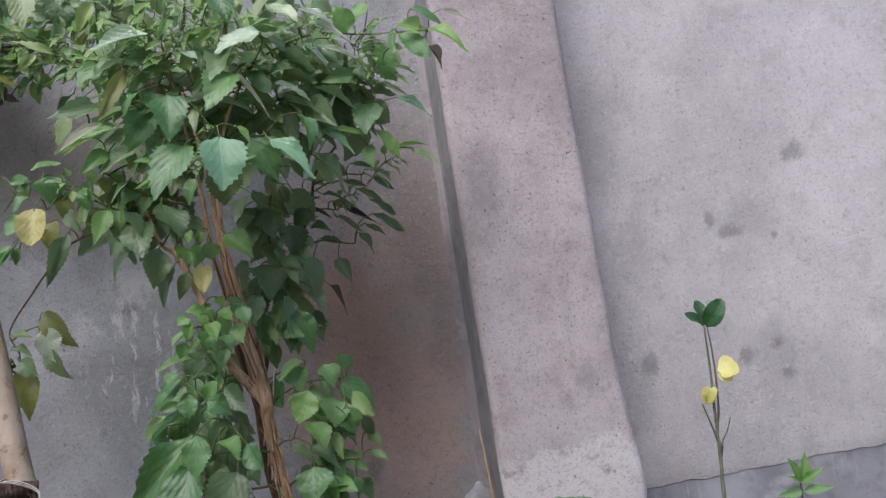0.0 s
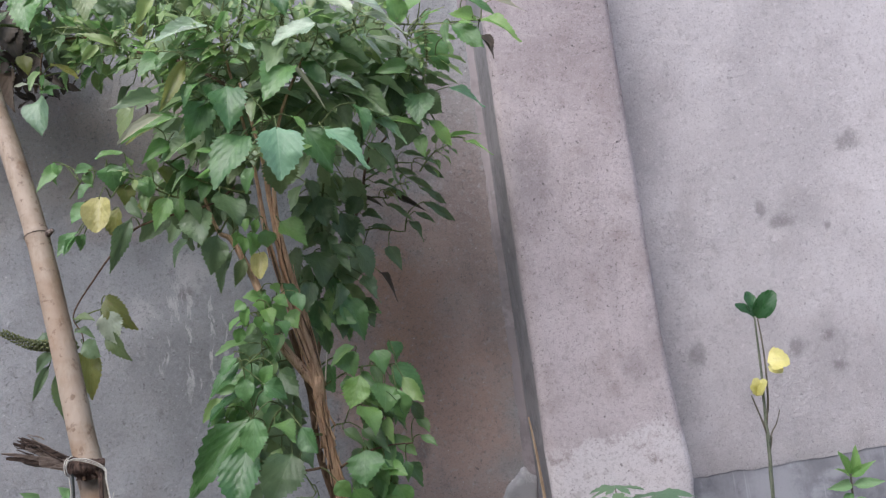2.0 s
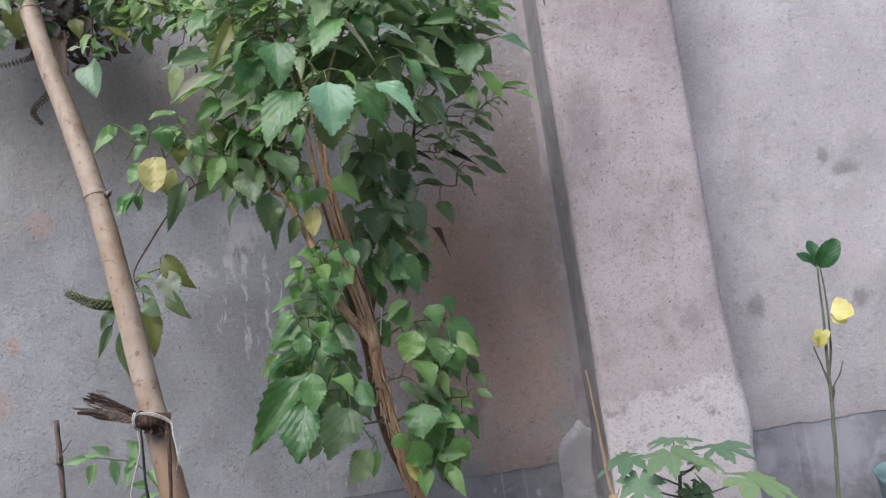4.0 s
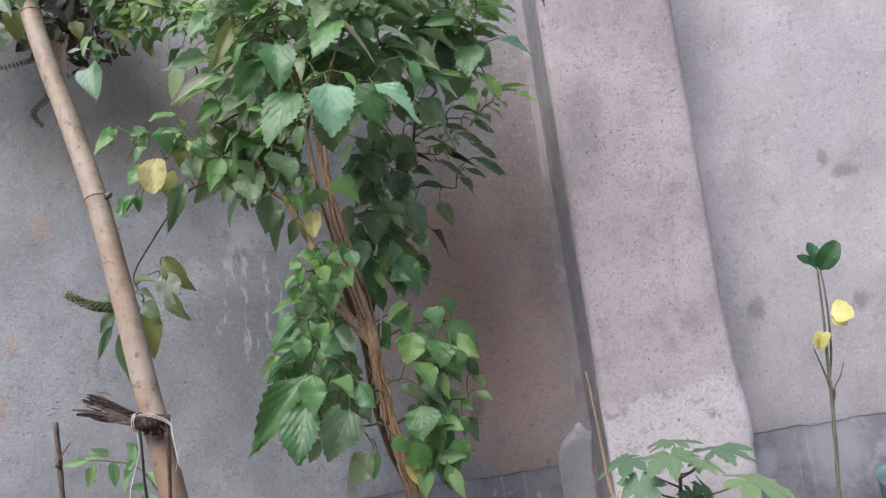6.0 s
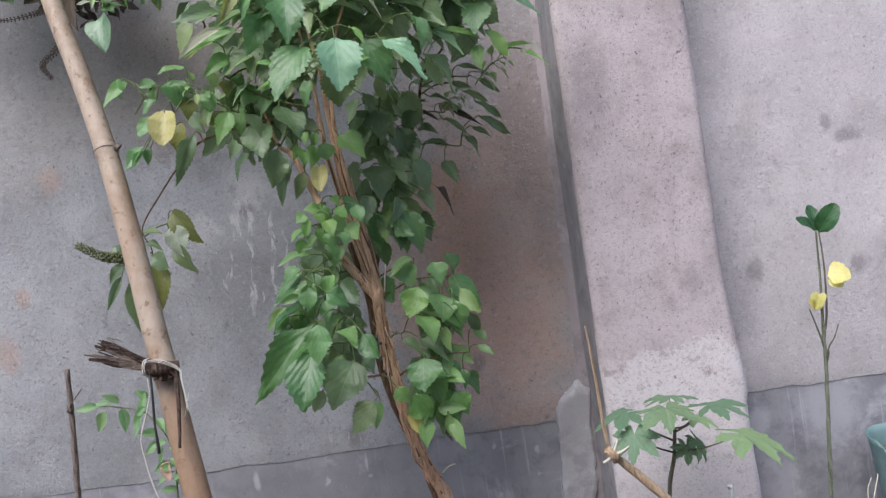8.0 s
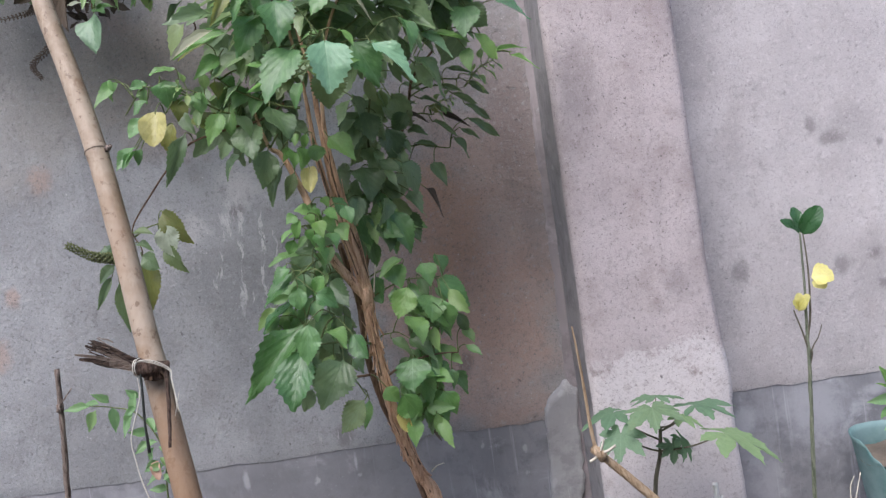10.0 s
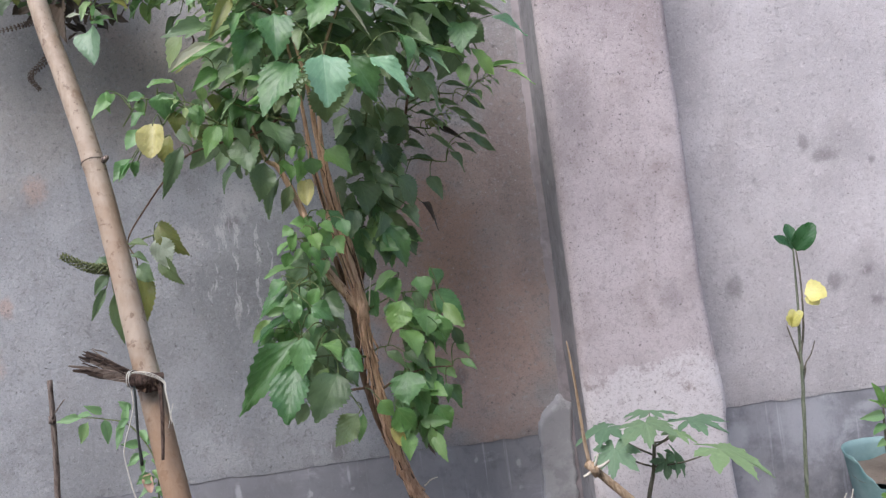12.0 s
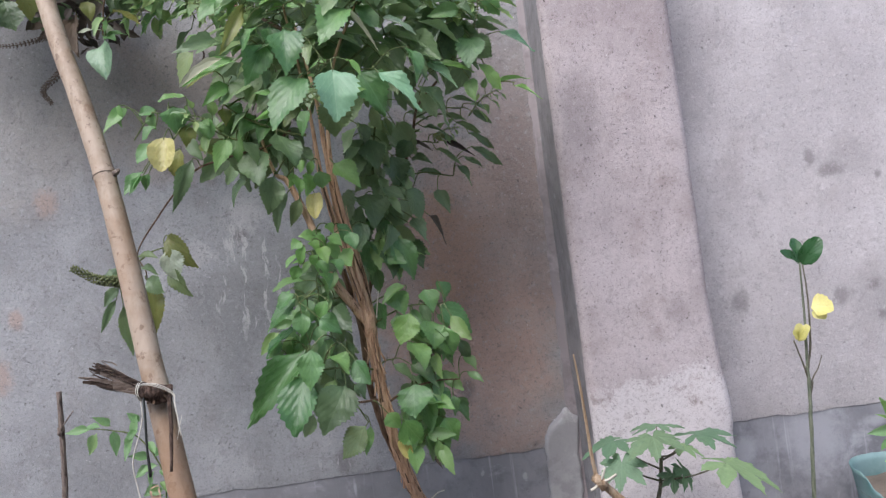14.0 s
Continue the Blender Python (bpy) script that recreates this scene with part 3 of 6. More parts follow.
def pilaster():
    """A square pier with worn, rounded corners; its right corner swells towards the foot."""
    stations, verts, faces = 120, [], []
    profile = ((0.0, 0.762), (0.44, 0.758), (0.69, 0.752), (0.715, 0.757), (0.77, 0.7565), (0.85, 0.748), (0.95, 0.741), (1.1, 0.733), (1.3, 0.73), (1.7, 0.727), (TOP, 0.724))
    section = 0
    for j in range(stations + 1):
        z = -0.1 + (TOP + 0.1) * j / stations
        for (za, xa), (zb, xb) in zip(profile, profile[1:]):
            if za <= max(z, 0.0) <= zb:
                right = xa + (xb - xa) * (max(z, 0.0) - za) / (zb - za)
        left = 0.357 + 0.004 * (z - 1.3) / 1.3
        r = 0.027
        ring = [(left - 0.004, WALL + 0.02), (left - 0.002, 2.32), (left, 2.24), (left, FRONT + 2 * r)]
        ring += [(left + r * (1 - math.cos(a)), FRONT + r * (1 - math.sin(a))) for a in (0.2, 0.6, 1.0, 1.4)]
        ring += [(left + (right - left) * f, FRONT) for f in (0.12, 0.25, 0.4, 0.55, 0.7, 0.85)]
        ring += [(right - r * (1 - math.cos(a)), FRONT + r * (1 - math.sin(a))) for a in (1.4, 1.0, 0.6, 0.2)]
        ring += [(right, FRONT + 2 * r), (right, 2.28), (right, WALL + 0.02)]
        section = len(ring)
        for x, y in ring:
            k = Vector((x * 5, y * 5, z * 5))
            verts.append((x + 0.003 * noise.noise(k) + 0.0015 * noise.noise(k * 5), y + 0.003 * noise.noise(k + Vector((9, 0, 0))) + 0.0012 * noise.noise(k * 4.3), z))
    for j in range(stations):
        for i in range(section - 1):
            a = j * section + i
            faces.append((a, a + 1, a + section + 1, a + section))
    me = mesh_from("pilaster", verts, faces, plaster_pilaster)
    # the left side face gets the cement with shade in its colour
    me.materials.append(shaded_cement_mat)
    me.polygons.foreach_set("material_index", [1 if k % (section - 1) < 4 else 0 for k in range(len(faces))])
    return tagged(new("pilaster", me), "rough pinkish grey plastered pier standing proud of the wall", "pilaster", kind="structure")


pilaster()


def ragged(points, amount, freq, seed, per=8):
    """A closed outline through the corners, roughened."""
    out = []
    n = len(points)
    for i in range(n):
        (xa, za), (xb, zb) = points[i], points[(i + 1) % n]
        for s in range(per):
            t = s / per
            x, z = xa + (xb - xa) * t, za + (zb - za) * t
            out.append((x + amount * noise.noise(Vector((x * freq, z * freq, seed))), z + amount * noise.noise(Vector((x * freq, z * freq, seed + 7)))))
    return out


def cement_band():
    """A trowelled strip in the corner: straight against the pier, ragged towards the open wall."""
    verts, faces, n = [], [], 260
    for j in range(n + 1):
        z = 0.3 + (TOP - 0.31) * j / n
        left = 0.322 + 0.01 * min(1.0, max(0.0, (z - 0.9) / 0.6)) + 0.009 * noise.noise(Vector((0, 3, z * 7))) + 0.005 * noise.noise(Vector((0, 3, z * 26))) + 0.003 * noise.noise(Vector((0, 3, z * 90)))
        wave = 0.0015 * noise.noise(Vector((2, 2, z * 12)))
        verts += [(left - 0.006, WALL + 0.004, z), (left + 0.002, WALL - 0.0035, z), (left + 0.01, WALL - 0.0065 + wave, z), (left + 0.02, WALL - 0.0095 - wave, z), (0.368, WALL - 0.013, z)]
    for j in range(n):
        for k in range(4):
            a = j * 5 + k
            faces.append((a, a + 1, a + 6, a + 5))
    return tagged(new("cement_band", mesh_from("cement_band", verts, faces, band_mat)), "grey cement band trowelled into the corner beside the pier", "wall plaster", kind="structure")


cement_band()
PATCH = [(0.222, 0.3), (0.3, 0.3), (0.34, 0.45), (0.352, 0.74), (0.325, 0.765), (0.29, 0.752), (0.245, 0.69), (0.238, 0.6)]
tagged(new("cement_patch", slab("cement_patch", ragged(PATCH, 0.011, 30, 5.0, 10), WALL - 0.0145, WALL + 0.01, patch_mat)),
       "pale grey cement repair patch low in the wall corner", "wall plaster", kind="structure")


# ---- leaves ----
OUTLINES = {
    "heart": ((0.0, 0.03, 0.08, 0.16, 0.27, 0.4, 0.55, 0.7, 0.82, 0.92, 1.0), (0.0, 0.26, 0.54, 0.8, 0.96, 1.0, 0.95, 0.75, 0.48, 0.2, 0.0)),
    "ovate": ((0.0, 0.05, 0.12, 0.2, 0.3, 0.42, 0.54, 0.65, 0.75, 0.84, 0.91, 0.96, 1.0), (0.0, 0.12, 0.4, 0.68, 0.9, 1.0, 0.97, 0.87, 0.69, 0.45, 0.24, 0.1, 0.0)),
    "round": ((0.0, 0.05, 0.13, 0.25, 0.38, 0.52, 0.67, 0.81, 0.92, 1.0), (0.0, 0.2, 0.52, 0.86, 1.0, 0.95, 0.72, 0.4, 0.15, 0.0)),
    "lance": ((0.0, 0.06, 0.15, 0.28, 0.4, 0.52, 0.65, 0.78, 0.9, 1.0), (0.0, 0.22, 0.58, 0.93, 1.0, 0.92, 0.7, 0.42, 0.16, 0.0)),
    "drop": ((0.0, 0.06, 0.15, 0.3, 0.42, 0.54, 0.66, 0.78, 0.9, 1.0), (0.0, 0.12, 0.36, 0.76, 0.95, 1.0, 0.88, 0.62, 0.28, 0.0)),
    "oval": ((0.0, 0.05, 0.13, 0.25, 0.4, 0.6, 0.75, 0.87, 0.95, 1.0), (0.0, 0.4, 0.7, 0.92, 1.0, 0.98, 0.85, 0.62, 0.36, 0.0)),
}


def leaf_mesh(name, mat, arch, fold, twist, teeth=0.05, outline="ovate", count=14, cols=3, seed=0, quilt=0.0055, ruffle=0.05):
    """A unit leaf from (0, 0) to (0, 1): 1 wide at its broadest, saw-toothed, folded on its midrib, arched, and quilted between its veins."""
    rnd = random.Random(seed)
    xs, ys = OUTLINES[outline]
    rows, step = 2 * count, 0.5 / count
    verts, faces = [(0, 0, 0)], []
    lean, bow = 0.09 * math.sin(2.3 * seed + 1.0), 0.05 * math.sin(1.7 * seed + 0.4)
    for j in range(1, rows):
        v = j * step
        half = 0.5 * float(np.interp(v, xs, ys))
        jag = teeth * rnd.uniform(0.6, 1.3) * (1 if j % 2 else -1)
        for i in range(-cols, cols + 1):
            u = i / cols
            rim = abs(i) == cols
            at = v + (0.5 * step if rim and j % 2 else 0.0)
            x = u * half * (1 + (jag if rim else 0.0)) * (1 + lean * u)
            z = 2 * fold * half * abs(u) ** 1.25 - 0.1 * arch * u * u
            z -= quilt * math.sin((at - 1.25 * abs(x)) * 32) * min(1.0, 2 * abs(u)) * (0.5 if rim else 1.0)
            z += ruffle * u * abs(u) * math.sin(8 * v + 2 * seed + (1.6 if u > 0 else 0.0)) + 0.4 * ruffle * u * u * math.sin(19 * v + seed)
            x += bow * math.sin(2.2 * v) * v
            turn = twist * v
            verts.append((x * math.cos(turn) - z * math.sin(turn), at * (1 - 0.12 * arch * v), -arch * v * v + x * math.sin(turn) + z * math.cos(turn)))
    verts.append((bow * 0.8, 1 - 0.12 * arch, -arch))
    # turned so that the tip lies straight ahead of the root, one unit off
    reach, sag = math.hypot(1 - 0.12 * arch, arch), math.atan2(arch, 1 - 0.12 * arch)
    verts = [(x, (y * math.cos(sag) - z * math.sin(sag)) / reach, (y * math.sin(sag) + z * math.cos(sag)) / reach) for x, y, z in verts]
    tip, wide = len(verts) - 1, 2 * cols + 1
    for k in range(wide - 1):
        faces.append((0, 2 + k, 1 + k))
        faces.append((tip, tip - wide + k, tip - wide + k + 1))
    for j in range(rows - 2):
        for k in range(wide - 1):
            a = 1 + j * wide + k
            faces.append((a, a + 1, a + wide + 1, a + wide))
    return mesh_from(name, verts, faces, mat)


SHAPES = ((0.16, 0.14, 0.05), (0.34, 0.2, 0.3), (0.26, 0.1, -0.35), (0.45, 0.22, 0.12), (0.2, 0.18, 0.5), (0.55, 0.16, -0.15))
leaf_store = {}


def leaf_data(kind, shape):
    """One of six leaves of a kind."""
    if (kind, shape) not in leaf_store:
        arch, fold, twist = SHAPES[shape]
        if kind in "ep":
            fold, twist = 0.3, twist * 0.5
        outline = "oval" if kind == "y" else "drop" if kind == "m" else "heart" if kind in "bw" and shape % 2 == 0 else "round" if kind == "l" and shape % 2 else "lance" if shape in (1, 4) else "ovate"
        if kind == "y":
            arch, fold, twist = 0.1, 0.24, twist * 0.2
        if kind in "bw":
            arch, twist = 0.5 * arch, 0.6 * twist
        teeth = 0.02 if kind in "ym" else 0.07 + 0.014 * (shape % 3)
        leaf_store[kind, shape] = leaf_mesh("leaf", LEAF[kind], arch, fold, twist, teeth, outline, 11 if kind in "bwh" else 13, seed=shape)
    return leaf_store[kind, shape]


def crowd_leaf(shape):
    """A simpler leaf for the crowded inside of the crown."""
    if ("crowd", shape) not in leaf_store:
        arch, fold, twist = SHAPES[shape]
        leaf_store["crowd", shape] = leaf_mesh("leaf", None, arch, fold, twist, 0.06, "lance" if shape in (1, 4) else "ovate", 7, 2, shape, 0.01)
    return leaf_store["crowd", shape]


class Crowd:
    """Many leaves joined into one mesh, each with its own UV map along its rib."""

    def __init__(self, origin):
        self.origin, self.verts, self.faces, self.uvs = origin, [], [], []

    def add(self, m, me):
        start = len(self.verts)
        self.verts += [m @ c.co - self.origin for c in me.vertices]
        self.uvs += [(c.co.x + 0.5, c.co.y) for c in me.vertices]
        self.faces += [tuple(start + k for k in g.vertices) for g in me.polygons]

    def mesh(self, name, mat):
        me = mesh_from(name, self.verts, self.faces, mat)
        layer = me.uv_layers.new(name="UVMap")
        order = np.zeros(len(me.loops), dtype=np.int32)
        me.loops.foreach_get("vertex_index", order)
        layer.data.foreach_set("uv", np.array(self.uvs, dtype=np.float32)[order].ravel())
        return me


def leaf_pose(root, tip, width, spin, up=0.75):
    """A unit leaf between two places, its face turned to the open yard and the sky, then spun about its rib."""
    root, tip = Vector(root), Vector(tip)
    along = tip - root
    size = along.length
    along.normalize()
    face = Vector((0.1, -1.0, up))
    face = (face - along * face.dot(along)).normalized()
    face = Matrix.Rotation(spin, 3, along) @ face
    across = along.cross(face)
    m = Matrix((across, along, face)).transposed().to_4x4()
    m.translation = root
    return m @ Matrix.Diagonal((width, size, (width + size) / 2, 1))


def put_leaf(parent, me, root, tip, width, spin, name="leaf", up=0.75):
    ob = new(name, me)
    ob.parent = parent
    ob.matrix_world = leaf_pose(root, tip, width, spin, up)
    return ob


# ---- the shrub ----
LOW_LEFT = [
    ("h", -0.352, 1.820, 1.128, -0.512, 1.780, 0.957, 0.070),
    ("h", -0.352, 1.750, 1.078, -0.380, 1.680, 0.950, 0.080),
    ("g", -0.321, 1.710, 1.142, -0.333, 1.693, 1.045, 0.057),
    ("h", -0.375, 1.844, 1.179, -0.465, 1.863, 1.111, 0.043),
    ("h", -0.359, 1.823, 1.254, -0.435, 1.792, 1.177, 0.045),
    ("g", -0.358, 1.792, 1.265, -0.400, 1.788, 1.227, 0.036),
    ("g", -0.348, 1.792, 1.219, -0.348, 1.784, 1.161, 0.039),
    ("l", -0.283, 1.794, 1.238, -0.314, 1.800, 1.189, 0.031),
    ("g", -0.304, 1.764, 1.202, -0.254, 1.775, 1.158, 0.044),
    ("g", -0.293, 1.770, 1.110, -0.243, 1.735, 1.067, 0.051),
    ("g", -0.235, 1.765, 1.095, -0.203, 1.737, 1.036, 0.038),
    ("d", -0.277, 1.863, 1.024, -0.340, 1.810, 0.914, 0.087),
    ("d", -0.235, 1.816, 0.929, -0.304, 1.816, 0.852, 0.062),
]
LOW_LEFT_SMALL = [
    ("l", -0.232, 1.871, 0.915, -0.250, 1.842, 0.847, 0.022),
    ("d", -0.380, 1.905, 1.105, -0.438, 1.916, 1.137, 0.044),
    ("d", -0.255, 1.846, 1.024, -0.230, 1.849, 0.984, 0.035),
    ("g", -0.320, 1.847, 1.178, -0.318, 1.823, 1.125, 0.032),
    ("d", -0.286, 1.892, 1.217, -0.240, 1.850, 1.148, 0.044),
    ("d", -0.313, 1.933, 1.303, -0.382, 1.952, 1.230, 0.062),
    ("d", -0.277, 1.933, 1.355, -0.328, 1.919, 1.292, 0.056),
    ("d", -0.269, 1.931, 1.125, -0.265, 1.923, 1.054, 0.042),
    ("d", -0.331, 1.964, 1.130, -0.282, 1.975, 1.077, 0.034),
    ("g", -0.389, 1.926, 1.272, -0.451, 1.942, 1.179, 0.034),
]
SHOOTS = [
    ("l", -0.305, 1.865, 1.394, -0.341, 1.845, 1.396, 0.024),
    ("l", -0.295, 1.842, 1.399, -0.277, 1.853, 1.360, 0.027),
    ("l", -0.306, 1.835, 1.385, -0.295, 1.828, 1.352, 0.035),
    ("l", -0.325, 1.831, 1.373, -0.343, 1.840, 1.324, 0.023),
    ("l", -0.347, 1.860, 1.355, -0.379, 1.835, 1.325, 0.019),
    ("l", -0.350, 1.855, 1.329, -0.368, 1.852, 1.293, 0.027),
    ("g", -0.279, 1.868, 1.373, -0.250, 1.878, 1.325, 0.038),
    ("g", -0.246, 1.865, 1.417, -0.223, 1.871, 1.361, 0.038),
    ("g", -0.240, 1.867, 1.353, -0.220, 1.838, 1.305, 0.035),
    ("g", -0.296, 1.833, 1.335, -0.277, 1.822, 1.289, 0.027),
    ("l", -0.287, 1.866, 1.405, -0.319, 1.872, 1.369, 0.024),
    ("l", -0.335, 1.846, 1.331, -0.361, 1.829, 1.335, 0.019),
]
MID_SHOOTS = [
    ("l", -0.337, 1.890, 1.556, -0.354, 1.896, 1.518, 0.025),
    ("l", -0.320, 1.872, 1.538, -0.325, 1.849, 1.497, 0.033),
    ("l", -0.296, 1.844, 1.546, -0.301, 1.828, 1.486, 0.032),
    ("g", -0.267, 1.833, 1.546, -0.265, 1.830, 1.501, 0.035),
    ("l", -0.307, 1.870, 1.583, -0.315, 1.861, 1.548, 0.018),
    ("l", -0.286, 1.877, 1.580, -0.301, 1.885, 1.538, 0.018),
    ("y", -0.287, 1.851, 1.496, -0.287, 1.817, 1.425, 0.040),
    ("g", -0.234, 1.865, 1.564, -0.170, 1.852, 1.492, 0.054),
    ("d", -0.423, 1.884, 1.627, -0.409, 1.829, 1.527, 0.071),
    ("d", -0.447, 1.865, 1.551, -0.495, 1.882, 1.490, 0.032),
    ("d", -0.383, 1.878, 1.554, -0.413, 1.875, 1.458, 0.052),
    ("d", -0.361, 1.906, 1.511, -0.404, 1.913, 1.413, 0.033),
    ("d", -0.333, 1.907, 1.493, -0.365, 1.905, 1.422, 0.028),
]
CROWN_FRONT = [
    ("b", -0.183, 1.655, 1.740, -0.183, 1.621, 1.616, 0.094),
    ("g", -0.281, 1.696, 1.854, -0.279, 1.650, 1.735, 0.071),
    ("g", -0.255, 1.692, 1.741, -0.325, 1.633, 1.617, 0.076),
    ("g", -0.349, 1.798, 1.855, -0.400, 1.779, 1.752, 0.063),
    ("g", -0.264, 1.793, 1.686, -0.291, 1.795, 1.625, 0.031),
    ("l", -0.198, 1.734, 1.782, -0.246, 1.728, 1.763, 0.020),
    ("l", -0.155, 1.704, 1.768, -0.124, 1.675, 1.722, 0.022),
    ("b", -0.090, 1.714, 1.735, 0.002, 1.705, 1.629, 0.057),
    ("g", -0.135, 1.782, 1.758, -0.084, 1.794, 1.645, 0.081),
    ("d", -0.202, 1.790, 1.705, -0.211, 1.800, 1.613, 0.070),
    ("d", -0.002, 1.841, 1.718, 0.061, 1.845, 1.608, 0.053),
    ("g", -0.017, 1.773, 1.796, -0.003, 1.720, 1.696, 0.041),
    ("d", -0.349, 1.800, 1.641, -0.302, 1.748, 1.550, 0.060),
    ("g", -0.360, 1.869, 1.780, -0.387, 1.850, 1.713, 0.054),
]
CROWN_RIGHT = [
    ("b", 0.086, 1.841, 1.868, 0.036, 1.891, 1.780, 0.071),
    ("d", 0.093, 1.883, 1.871, 0.099, 1.875, 1.779, 0.055),
    ("g", 0.139, 1.877, 1.824, 0.124, 1.831, 1.738, 0.063),
    ("d", 0.134, 1.891, 1.829, 0.189, 1.902, 1.771, 0.041),
    ("l", 0.021, 1.854, 1.773, 0.142, 1.871, 1.737, 0.019),
    ("b", 0.022, 1.845, 1.770, 0.094, 1.853, 1.700, 0.041),
    ("l", 0.148, 1.862, 1.754, 0.198, 1.879, 1.682, 0.035),
    ("g", 0.126, 1.897, 1.728, 0.131, 1.876, 1.666, 0.030),
    ("b", 0.210, 1.896, 1.834, 0.297, 1.887, 1.769, 0.033),
    ("l", 0.184, 1.923, 1.713, 0.284, 1.934, 1.716, 0.010),
    ("l", 0.233, 1.913, 1.701, 0.298, 1.878, 1.649, 0.012),
    ("d", 0.081, 1.973, 1.871, -0.010, 1.953, 1.796, 0.066),
    ("d", -0.038, 1.976, 1.806, -0.039, 1.997, 1.711, 0.057),
]
RIGHT_SMALL = [
    ("d", 0.129, 2.122, 1.706, 0.204, 2.131, 1.662, 0.023),
    ("d", 0.134, 2.128, 1.685, 0.203, 2.143, 1.634, 0.023),
    ("d", 0.118, 2.137, 1.628, 0.200, 2.143, 1.558, 0.023),
    ("d", 0.117, 2.091, 1.583, 0.217, 2.104, 1.504, 0.026),
    ("d", 0.092, 2.117, 1.563, 0.159, 2.098, 1.512, 0.020),
    ("d", 0.075, 2.113, 1.541, 0.117, 2.123, 1.462, 0.037),
    ("d", 0.012, 2.119, 1.483, 0.041, 2.066, 1.391, 0.042),
    ("e", -0.023, 2.122, 1.416, 0.017, 2.067, 1.325, 0.014),
    ("d", -0.049, 2.092, 1.575, 0.021, 2.047, 1.544, 0.039),
    ("d", 0.021, 2.143, 1.635, 0.101, 2.124, 1.596, 0.025),
    ("d", -0.075, 2.121, 1.662, 0.006, 2.104, 1.637, 0.015),
    ("d", 0.022, 2.145, 1.743, 0.077, 2.160, 1.691, 0.034),
    ("o", 0.029, 2.129, 1.634, 0.065, 2.118, 1.599, 0.025),
]
RIGHT_TWIGS = [
    ("d", 0.080, 2.088, 1.723, 0.163, 2.054, 1.685, 0.018),
    ("d", 0.045, 2.113, 1.688, 0.140, 2.130, 1.651, 0.020),
    ("e", 0.049, 2.112, 1.611, 0.145, 2.096, 1.545, 0.018),
    ("d", 0.022, 2.099, 1.590, 0.102, 2.069, 1.521, 0.021),
    ("d", -0.006, 2.073, 1.652, 0.078, 2.049, 1.612, 0.018),
    ("d", 0.085, 2.092, 1.655, 0.164, 2.043, 1.598, 0.018),
    ("e", -0.043, 2.084, 1.614, 0.027, 2.048, 1.573, 0.015),
    ("d", -0.045, 2.114, 1.702, 0.026, 2.091, 1.664, 0.021),
    ("d", -0.032, 2.123, 1.540, 0.043, 2.140, 1.519, 0.022),
    ("d", -0.104, 2.106, 1.619, -0.048, 2.087, 1.577, 0.021),
    ("o", 0.018, 2.111, 1.634, 0.050, 2.107, 1.603, 0.025),
]
RIGHT_MID = [
    ("d", -0.073, 1.994, 1.486, -0.041, 2.003, 1.396, 0.055),
    ("d", -0.097, 2.026, 1.581, -0.089, 2.036, 1.486, 0.068),
    ("g", -0.114, 1.994, 1.369, -0.083, 1.987, 1.243, 0.061),
    ("d", -0.087, 2.068, 1.358, -0.051, 2.049, 1.271, 0.051),
    ("d", -0.147, 1.992, 1.337, -0.134, 1.958, 1.258, 0.049),
    ("d", -0.152, 2.010, 1.632, -0.134, 1.973, 1.542, 0.064),
    ("d", -0.178, 2.021, 1.490, -0.156, 1.965, 1.391, 0.088),
    ("d", -0.237, 2.025, 1.499, -0.211, 1.980, 1.421, 0.053),
    ("d", -0.141, 2.099, 1.578, -0.210, 2.049, 1.494, 0.061),
    ("g", -0.194, 1.996, 1.371, -0.178, 1.992, 1.280, 0.049),
    ("d", -0.217, 2.054, 1.450, -0.192, 2.011, 1.348, 0.060),
    ("d", -0.198, 2.002, 1.635, -0.178, 2.008, 1.530, 0.067),
    ("d", -0.041, 2.047, 1.616, -0.096, 2.059, 1.552, 0.053),
    ("d", -0.175, 2.096, 1.306, -0.212, 2.049, 1.238, 0.046),
]
RIGHT_LOW = [
    ("g", -0.138, 1.972, 1.231, -0.119, 1.945, 1.163, 0.057),
    ("l", -0.101, 1.938, 1.171, -0.138, 1.921, 1.091, 0.059),
    ("g", -0.061, 1.972, 1.223, -0.040, 1.952, 1.158, 0.052),
    ("g", -0.023, 2.004, 1.239, -0.012, 2.006, 1.166, 0.049),
    ("g", -0.029, 1.981, 1.174, 0.052, 1.991, 1.089, 0.058),
    ("g", -0.046, 1.956, 1.139, -0.055, 1.915, 1.070, 0.065),
    ("g", -0.020, 1.931, 1.124, -0.008, 1.945, 1.040, 0.048),
    ("d", 0.015, 1.998, 1.077, 0.036, 2.011, 1.015, 0.028),
    ("g", -0.111, 1.925, 1.100, -0.083, 1.884, 1.023, 0.056),
    ("d", -0.066, 2.016, 1.072, -0.047, 2.020, 1.010, 0.029),
    ("d", -0.163, 1.954, 1.044, -0.109, 1.955, 0.987, 0.027),
    ("d", -0.121, 1.968, 1.036, -0.050, 1.924, 0.970, 0.041),
    ("g", -0.184, 2.009, 1.203, -0.175, 1.977, 1.130, 0.047),
]
